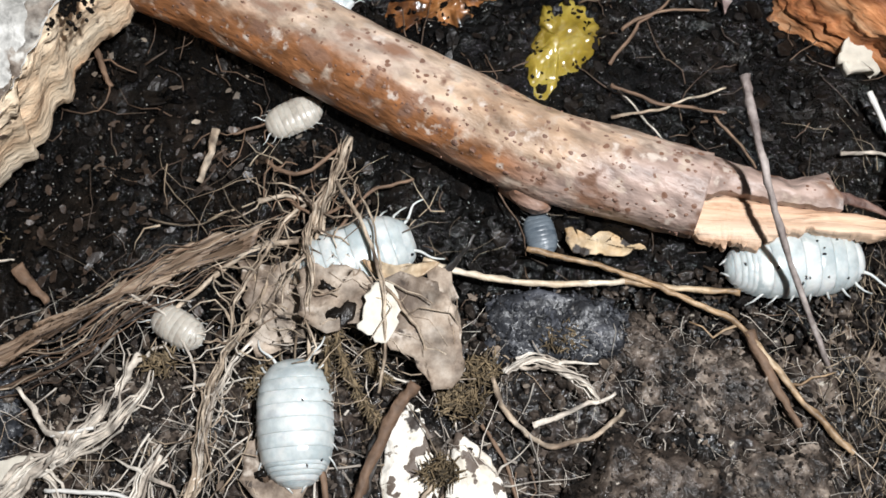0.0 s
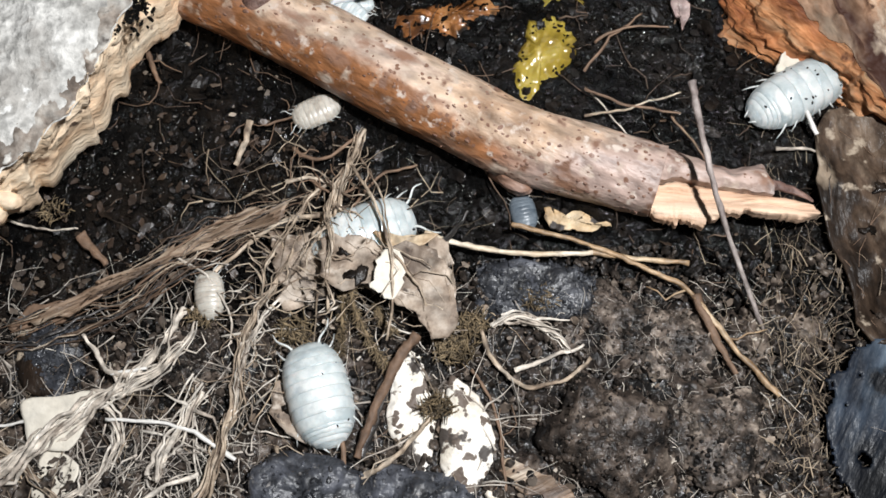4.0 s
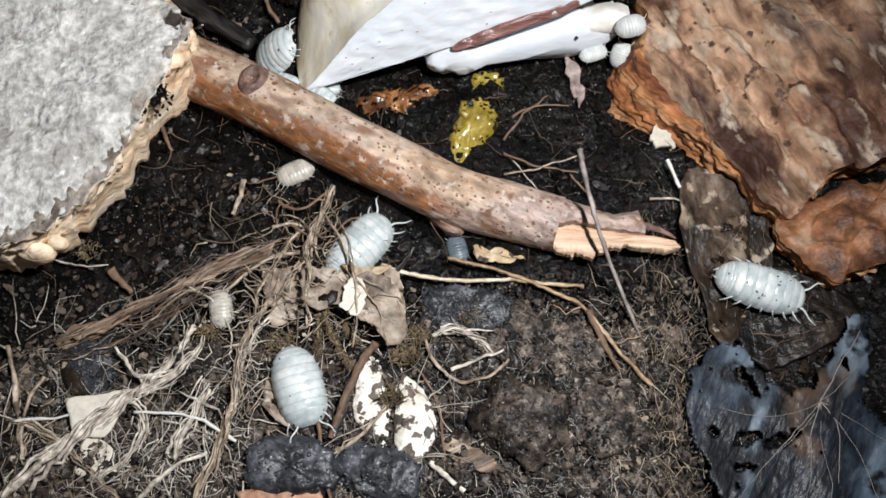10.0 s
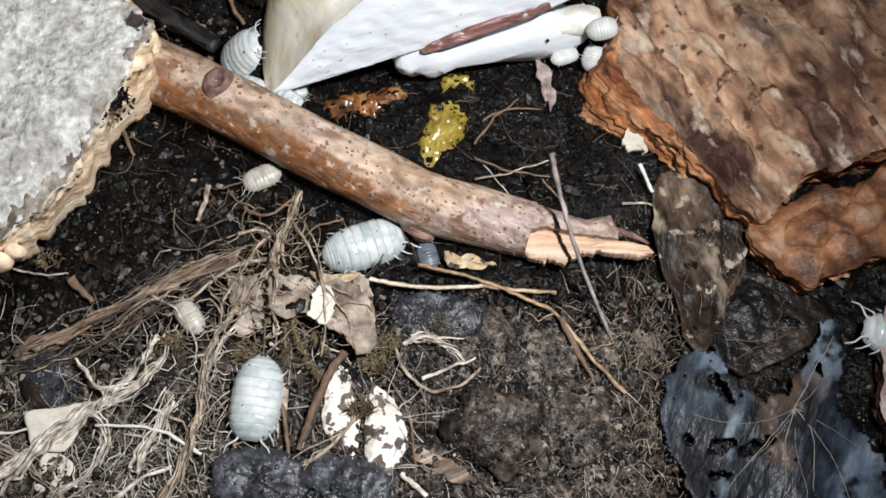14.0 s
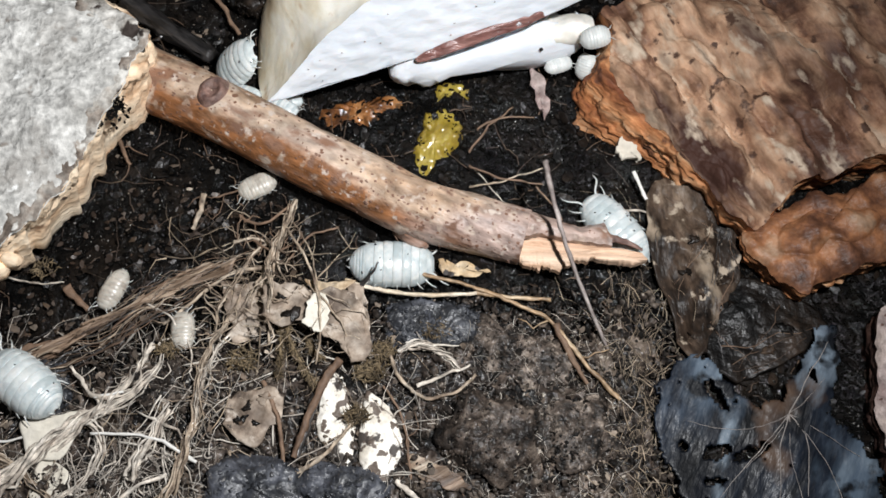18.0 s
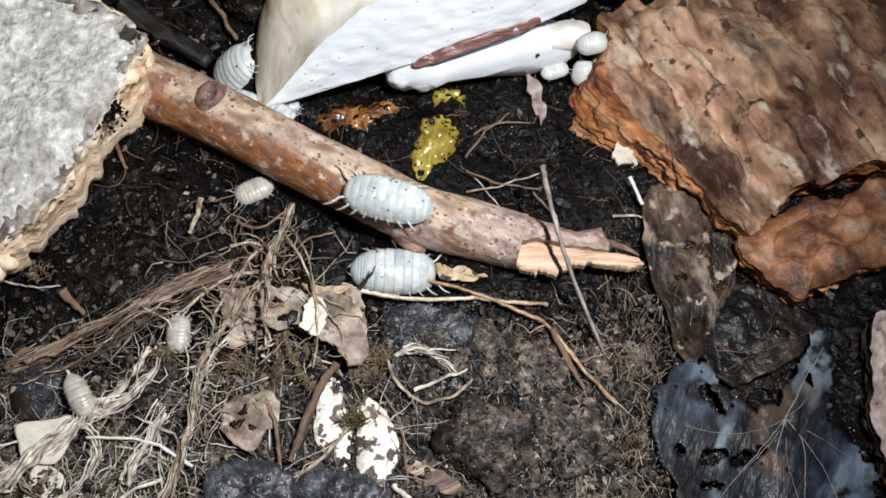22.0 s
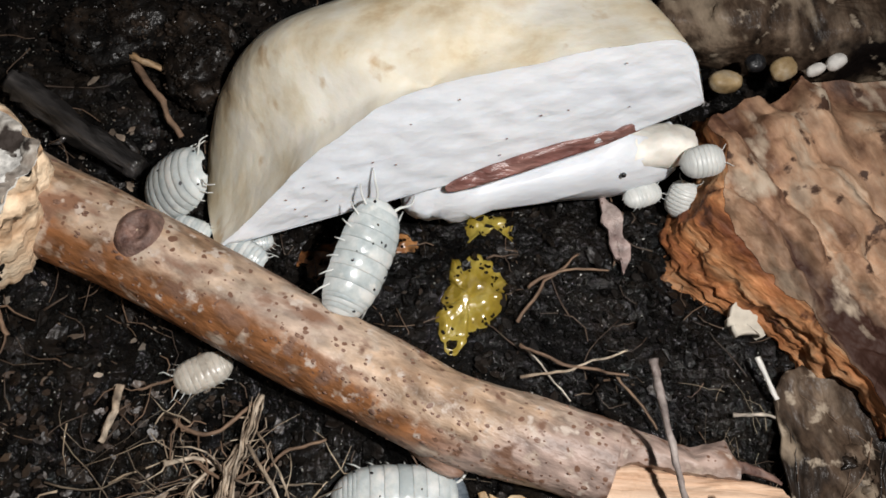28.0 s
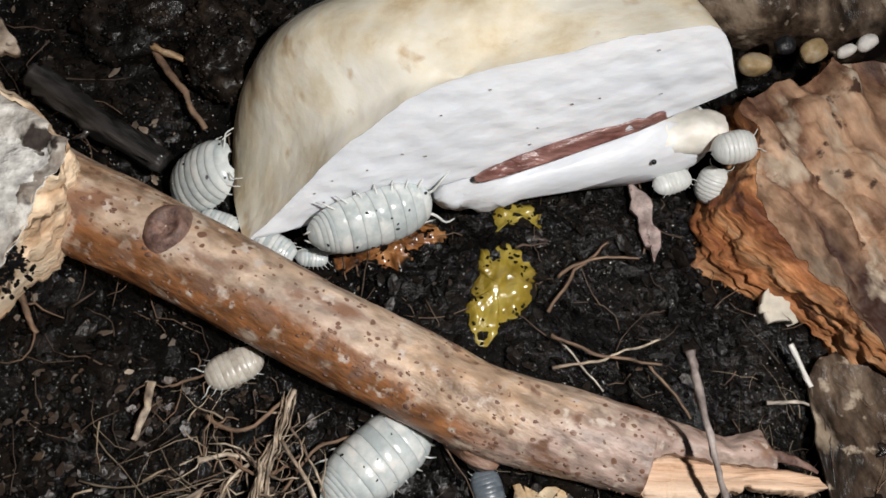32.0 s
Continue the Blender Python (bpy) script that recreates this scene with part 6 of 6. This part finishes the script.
moss((-6.0, -14.3, 1.2), 2.0, 160, "dry olive-brown moss tuft on soil")
moss((-8.1, -17.5, 1.6), 2.6, 180, "dry olive-brown moss tuft by the shell")
moss((-9.8, -24.3, 2.4), 1.8, 110, "dry olive-brown moss tuft on the shell")
moss((2.1, -10.9, 1), 1.8, 110, "rusty moss tuft on black soil")
moss((-27.4, -15.3, 1.4), 2.4, 130, "dry olive-brown moss tuft among roots")
moss((-38.9, -13.4, 1.2), 1.8, 80, "dry olive-brown moss tuft among roots")
moss((-59.1, -0.2, 0.8), 1.8, 60, "dry olive-brown moss tuft below the slab")


def moss_strand(pts, r, label):
    g = Geo()
    line = smooth_line(pts, 10)
    g.tube(line, r * 0.4, r * 0.3, 5, 0.3, 0.1)
    for p in line:
        for k in range(9):
            a = rnd.uniform(0, 6.28)
            q = p + Vector((math.cos(a) * r, math.sin(a) * r - 0.3, rnd.uniform(-0.2, 0.7)))
            g.tube([p, (p + q) / 2 + Vector((0, 0, 0.15)), q], 0.09, 0.04, 4, 0)
    return thing("moss_strand", g, M_MOSS, label, "moss", "moss strands")


moss_strand([(-21.0, -8.3, 2.4), (-20.2, -12.4, 2.6), (-18.3, -16.4, 2.4), (-16.0, -19.5, 2.2)], 0.85, "feathery olive moss strand under the dead leaf")
moss_strand([(-21.6, -10.3, 1.6), (-21.6, -14.5, 1.8), (-21.8, -17.9, 1.4)], 0.8, "feathery tan moss strand under the dead leaf")
moss_strand([(-17.5, -11.7, 1.6), (-16.9, -14.0, 1.8), (-15.2, -15.3, 1.4)], 0.7, "feathery olive moss strand under the dead leaf")


# ---- what nobody could count
def crumbs(name, count, box, sizes, material, label, lift=0.0, seed=1, keep=None):
    r = random.Random(seed)
    g = Geo()
    for _ in range(count):
        x, y = r.uniform(box[0], box[2]), r.uniform(box[1], box[3])
        if keep and not keep(x, y):
            continue
        s = sizes[0] * (sizes[1] / sizes[0]) ** (r.random() ** 1.8)
        grain(g, x, y, ground_z(x, y) + s * 0.3 + lift, s, r)
    return thing(name, g, material, label, "soil", kind="stuff", smooth=False)


def build_peat():
    """Lumpy brown peat over the black soil, thinning out towards the stick."""
    g = Geo()
    step = 0.4
    rows = []
    for iy in range(int(44 / step)):
        row = []
        for ix in range(int(112 / step)):
            x, y = -74 + ix * step, -50 + iy * step
            border = -11 + 0.12 * (x + 20) + 3 * nz(x, y, 0, 0.1) + 2 * nz(x, y, 5, 0.35) if x < -8 else -8 + 3 * nz(x, y, 0, 0.15)
            w = max(-1.0, min(1.0, (border - y) / 5, (36 + 3 * nz(x, y, 2, 0.2) - x) / 4))
            p = Vector((x, y, 0))
            d1 = noise.voronoi(p * 0.42 + Vector((nz(x, y, 2, 0.5), nz(x, y, 7, 0.5), 0)) * 0.5)[0][0]
            d2 = noise.voronoi(p * 1.15 + Vector((0, 0, 3.0)))[0][0]
            h = 0.75 * (0.5 - d1) * (1 + nz(x, y, 9, 0.1)) + 0.4 * (0.45 - d2) + 0.22 * nz(x, y, 1, 1.1) + 0.12 * nz(x, y, 3, 2.6)
            row.append((x, y, ground_z(x, y) + 0.1 + 0.75 * w + 1.45 * h))
        rows.append(row)
    g.grid(rows)
    return thing("peat", g, M_PEAT, "lumpy damp brown peat among the roots", "soil", kind="stuff")


build_peat()
patchy = lambda x, y: nz(x, y, 3, 0.11) + 0.6 * nz(x, y, 6, 0.4) > 0.02
crumbs("soil_crumbs", 26000, (-82, -46, 80, 72), (0.12, 0.8), M_CRUMB, "wet black soil crumbs", seed=3)
# patchy pale grit that imitates the soil's wet glints
crumbs("pale_grains", 16000, (-82, -46, 80, 72), (0.03, 0.15), M_GLINT, "pale grit standing in for wet glints on the soil", 0.3, seed=5, keep=patchy)
crumbs("brown_crumbs", 9000, (-80, -46, 45, -4), (0.12, 0.9), M_CLOD, "brown crumbly soil grains", 0.95, seed=8, keep=lambda x, y: y < -9 + 0.16 * (x + 20) + 3 * nz(x, y, 0, 0.2))


def fibres(name, count, box, length, radius, material, label, seed, lift=(0.2, 1.5), heading=None, dense=None, curl=0.6):
    r = random.Random(seed)
    g = Geo()
    for _ in range(count):
        x, y = r.uniform(box[0], box[2]), r.uniform(box[1], box[3])
        if dense and r.random() > dense(x, y):
            continue
        a = r.uniform(0, 6.28) if heading is None else r.gauss(heading, 0.6)
        l, z = r.uniform(*length), ground_z(x, y) + r.uniform(*lift)
        pts, bend = [], r.gauss(0, curl)
        for k in range(6):
            pts.append((x, y, z + r.uniform(-0.15, 0.25)))
            x, y = x + l / 5 * math.cos(a), y + l / 5 * math.sin(a)
            a += bend * 0.2 + (r.gauss(0, 0.9) if r.random() < 0.2 else r.gauss(0, 0.12 + 0.15 * curl))
        g.tube(pts, radius[0] + (radius[1] - radius[0]) * r.random() ** 2, radius[0] * 0.6, 5, 0.5)
    return thing(name, g, material, label, "rootlets", kind="stuff")


lowleft = lambda x, y: 1.0 if (x < -8 and y < -6 + 0.2 * (x + 20)) else (0.3 if x > -35 else 0.05)
fibres("rootlet_mat", 330, (-70, -44, 0, 6), (2, 11), (0.025, 0.12), M_FIBRE, "tangle of thin tan rootlets", 11, lift=(0.5, 2.2), dense=lowleft)
fibres("grey_rootlets", 520, (-70, -46, 0, -10), (2, 12), (0.03, 0.2), M_GREYFIBRE, "tangle of thin grey rootlets", 12, lift=(0.8, 2.3))
fibres("net_roots", 3400, (16, -56, 50, 14), (2, 7), (0.025, 0.09), M_FIBRE, "net of fine tan root hairs", 13, curl=0.5, heading=1.4, lift=(0.4, 2.0), dense=lambda x, y: math.exp(-((x - 33) / 5.5) ** 2 - ((y + 22) / 17) ** 2))
fibres("root_tangle", 430, (-52, -26, -10, 14), (3, 13), (0.03, 0.17), M_FIBRE, "knotted tangle of tan roots round the woodlouse", 31, lift=(0.3, 3.2), curl=0.5,
       dense=lambda x, y: 0.95 * math.exp(-((x + 31) / 9) ** 2 - ((y + 4) / 9) ** 2))
fibres("dark_rootlets", 500, (-70, -40, 60, 60), (2, 10), (0.06, 0.2), M_DARKFIBRE, "thin dark rootlets in the soil", 14, lift=(-0.1, 0.8))
fibres("hair_roots", 420, (2, -42, 30, -8), (1, 5), (0.02, 0.07), M_GREYFIBRE, "fine tan root hairs on the clods", 15, lift=(0.9, 2.2))


fibres("pale_fibre_clump", 900, (-60, -46, -28, -22), (1.5, 6), (0.04, 0.17), M_GREYFIBRE, "matted clump of pale shredded fibres", 41, lift=(0.6, 2.4), curl=0.9,
       dense=lambda x, y: math.exp(-((x + 44) / 9) ** 2 - ((y + 35) / 7) ** 2) + 0.5 * math.exp(-((x + 33) / 4) ** 2 - ((y + 30) / 5) ** 2))
fibres("leaf_hairs", 420, (-30, -22, -4, 6), (1.5, 6), (0.03, 0.1), M_FIBRE, "fine tan hairs over the dead leaves", 42, lift=(2.0, 5.2), curl=0.8,
       dense=lambda x, y: math.exp(-((x + 20) / 6) ** 2 - ((y + 7) / 8) ** 2))


def flakes(name, count, box, size, material, label, seed, lift=(0.1, 0.9)):
    r = random.Random(seed)
    g = Geo()
    for _ in range(count):
        x, y = r.uniform(box[0], box[2]), r.uniform(box[1], box[3])
        s, a, z = size[0] + (size[1] - size[0]) * r.random() ** 2.5, r.uniform(0, 6.28), ground_z(x, y) + r.uniform(*lift)
        e = Euler((r.gauss(0, 0.35), r.gauss(0, 0.35), a)).to_matrix()
        b = len(g.v)
        n = 9
        for lay in (0.0, -0.1):
            for k in range(n):
                th = 2 * math.pi * k / n
                q = e @ Vector((s * math.cos(th) * r.uniform(0.6, 1.3), s * 0.6 * math.sin(th) * r.uniform(0.6, 1.3), lay))
                g.v.append((x + q.x, y + q.y, z + q.z))
        g.f.append(tuple(b + k for k in range(n)))
        g.f.append(tuple(b + n + k for k in reversed(range(n))))
        g.f.extend((b + k, b + n + k, b + n + (k + 1) % n, b + (k + 1) % n) for k in range(n))
    return thing(name, g, material, label, "litter", kind="stuff", smooth=False)


flakes("leaf_litter", 1500, (-75, -46, 30, -6), (0.12, 0.9), M_LITTER, "scraps of rotted leaf on the soil", 21, (0.6, 1.7))
flakes("pale_scraps", 420, (-80, 12, -14, 74), (0.12, 0.8), M_LITTER, "scraps of pale rotted wood behind the stick", 23)
flakes("brown_litter", 700, (-74, -12, -18, 14), (0.12, 0.9), M_BROWNLITTER, "wet brown scraps of rotted leaf in black soil", 24)
flakes("dark_litter", 2400, (-80, -46, 80, 75), (0.25, 1.5), M_BLACKROT, "dark scraps of rotted leaf on the soil", 22)


# ---- what moves
def motions():
    walk(ISO_LEAF, [(t, upright(p, h)) for t, p, h in (
        (0, (-19.7, -2.4, 0.2), 20), (2, (-20.2, -2.6, 0.2), 24), (4, (-19.9, -2.8, 0.2), 22), (7, (-17.5, -1.7, 0.2), 25), (8, (-16.9, -1.1, 0.2), 30), (9, (-16.4, -1.0, 0.2), 36), (10, (-15.9, 0.3, 0.2), 50), (11, (-16.3, 1.2, 0.2), 62),
        (12, (-16.0, 1.9, 0.2), 57), (12.6, (-15.4, 1.7, 0.2), 48), (13, (-14.7, 1.6, 0.2), 38), (13.5, (-12.8, 1.7, 0.3), 28), (14, (-10.2, 1.8, 0.4), 18), (14.5, (-9.2, 1.5, 0.4), 8), (15, (-8.1, 1.4, 0.4), 1), (15.5, (-7.2, 1.0, 0.4), 0),
        (17.5, (-5.2, 0.2, 0.4), -1), (19, (-4.4, -0.2, 0.4), -2), (21, (-4.0, -0.4, 0.4), -2), (23, (-4.5, -0.6, 0.4), -2), (25, (-4.6, -1.2, 0.4), -2), (27.5, (-5.8, -0.2, 0.4), 0), (28.5, (-6.4, 0.2, 0.4), 0), (29.5, (-7.1, 0.5, 0.4), 0),
        (30, (-7.6, 0.3, 0.4), 4), (30.5, (-9.0, 1.2, 0.4), 15), (31, (-10.8, 1.6, 0.4), 27), (31.5, (-11.4, 2.8, 0.3), 36), (32, (-11.7, 3.5, 0.3), 40))])
    walk(ISO_LOW, [(t, upright(p, h)) for t, p, h in (
        (0, (-24.5, -19.8, 1.2), 95), (2, (-24.8, -20.1, 1.2), 97), (3, (-24.2, -21.9, 1.2), 104), (4, (-23.9, -23.3, 1.2), 108), (4.5, (-23.8, -23.8, 1.2), 120), (5.5, (-23.5, -25.1, 1.2), 180), (6.5, (-23.6, -25.0, 1.2), 232), (7, (-24.4, -24.5, 1.2), 238),
        (8, (-24.5, -24.6, 1.2), 246), (9, (-24.7, -23.8, 1.2), 258), (9.5, (-24.5, -22.6, 1.2), 276), (10, (-24.3, -22.3, 1.2), 288), (10.5, (-23.3, -22.9, 1.2), 300), (11, (-22.8, -23.2, 1.2), 302),
        (11.5, (-24.2, -22.2, 1.2), 288), (12, (-25.3, -22.3, 1.2), 272), (13, (-25.1, -22.8, 1.2), 264), (15, (-26.1, -22.1, 1.2), 262), (15.5, (-26.5, -22.7, 1.6), 215), (16.2, (-32.1, -25.2, 2.2), 190),
        (17.5, (-53.0, -23.8, 3.2), 162), (18, (-58.8, -19.4, 3.2), 142), (18.5, (-62.4, -17.0, 3), 145), (19.5, (-73.5, -15.3, 2), 170), (32, (-76.1, -15.2, 2), 170))])
    walk(ISO_WALK, [(t, upright(p, h, pi, ro)) for t, p, h, pi, ro in (
        (0, (25.6, -3.3, 1), 4, 0, 0), (1, (31.8, -3.4, 1), 10, 0, 0), (1.5, (32.3, -2.8, 1), 50, 0, 0), (2, (31.9, 2.0, 1.5), 98, 5, 0), (2.5, (31.7, 7.1, 2), 100, 0, 0), (3, (31.2, 13.4, 1), 86, 0, 30),
        (3.5, (33.0, 15.2, 1), 45, 0, 0), (4, (34.6, 16.3, 1), 30, 0, 0), (4.5, (36.3, 16.4, 1), 16, 0, 0), (5.5, (34.9, 12.7, 1), 2, 0, 0), (6.5, (34.6, 9.6, 2), -16, 0, 0), (7, (37.8, 4.1, 3), -42, 0, 0),
        (7.5, (40.8, -2.3, 3.4), -58, 0, 0), (8, (42.5, -6.8, 3.4), -64, 0, 0), (9, (42.5, -6.8, 3.4), -44, 0, 0), (9.5, (43.3, -7.8, 3.4), -34, 0, 0), (10.5, (52.1, -6.5, 3.2), -6, 0, 0), (11.5, (61.2, -6.5, 3), 0, 0, 0),
        (12, (66.8, -6.9, 3), 60, 0, 0), (12.5, (69.0, -7.2, 3), 130, 0, 0), (13, (69.2, -7.7, 3), 188, 0, 0), (13.8, (74.5, -12.1, 3), 170, 0, 0), (14.5, (66.6, -20.2, 3.4), 150, 0, 0), (15, (60.6, -15.2, 3.6), 162, 0, 0),
        (15.5, (53.6, -9.3, 3.6), 150, 0, 0), (16.5, (43.2, -3.3, 3), 152, 0, 0), (17.5, (34.4, 2.6, 1.2), 135, 0, 0), (18, (31.5, 5.4, 0.7), 128, 0, 0), (18.5, (26.6, 11.2, 1.2), 150, 0, 0), (19, (21.7, 10.6, 1.5), 172, 0, 0),
        (19.5, (17.9, 13.2, 1.5), 168, 0, 0), (20, (14.9, 13.5, 1.5), 165, 0, 0), (20.5, (14.3, 14.6, 1.5), 166, 0, 0), (21, (13.9, 12.2, 3.0), 214, 34, 0), (21.5, (4.9, 6.3, 8.5), 205, 8, 0),
        (22, (-4.4, 7.9, 9.6), 165, 0, 0), (22.5, (-12.7, 11.2, 10), 150, 0, 0), (23, (-13.3, 14.6, 9.6), 122, 0, -5), (23.5, (-13.0, 16.9, 9.6), 106, 0, 0), (24, (-11.9, 17.4, 9.0), 97, -27, 0), (25, (-12.5, 17.5, 9.0), 96, -27, 0),
        (25.5, (-11.8, 17.6, 9.0), 95, -24, 0), (27.5, (-11.5, 22.1, 8.2), 76, 8, 28), (28, (-10.4, 24.0, 8.0), 68, 12, 48), (28.5, (-11.4, 25.2, 7.6), 52, 8, 55), (29, (-11.8, 27.0, 7.2), 36, 4, 60),
        (29.5, (-12.2, 28.9, 6.8), 22, 0, 64), (30, (-12.2, 29.0, 6.8), 19, 0, 64), (32, (-12.3, 29.1, 6.8), 18, 0, 64))])
    walk(ISO_SMALL, [(t, upright(p, h)) for t, p, h in (
        (0, (-37.2, -10.0, 1.2), 150), (4, (-38.2, -11.1, 1.2), 100), (9, (-37.2, -10.3, 1.2), 95), (13, (-37.1, -9.7, 1.2), 140), (15, (-35.9, -10.3, 1.2), 110), (19, (-36.9, -10.8, 1.2), 95), (21, (-36.9, -10.5, 1.2), 93), (23, (-36.9, -10.9, 1.2), 95), (32, (-36.9, -10.9, 1.2), 95))])
    walk(ISO_ROAM, [(t, upright(p, h)) for t, p, h in (
        (0, (-63.3, 13.1, 1), -30), (14, (-63.3, 13.1, 1), -30), (15.5, (-58.3, 11.2, 1), -35), (17.5, (-47.8, 0.3, 1), -85), (18, (-47.9, -3.9, 1.4), -115), (18.5, (-49.7, -8.4, 1.8), -132), (19, (-51.9, -11.8, 2), -112),
        (19.5, (-52.4, -13.6, 2.2), -80), (20, (-51.6, -15.8, 2.4), -58), (20.5, (-51.4, -17.8, 2.6), -58), (21, (-50.9, -20.2, 2.8), -62), (23, (-50.4, -20.3, 2.8), -60), (32, (-50.4, -20.3, 2.8), -60))])
    walk(ISO_TINY, [(t, upright(p, h)) for t, p, h in (
        (0, (-21.5, 28.7, 2), 10), (28.5, (-21.5, 28.7, 2), 10), (29.5, (-18.6, 25.6, 2), 0), (30, (-18.2, 25.6, 2), -2), (31, (-18.7, 25.9, 2), -2), (32, (-18.5, 26.0, 2), -3))])


motions()
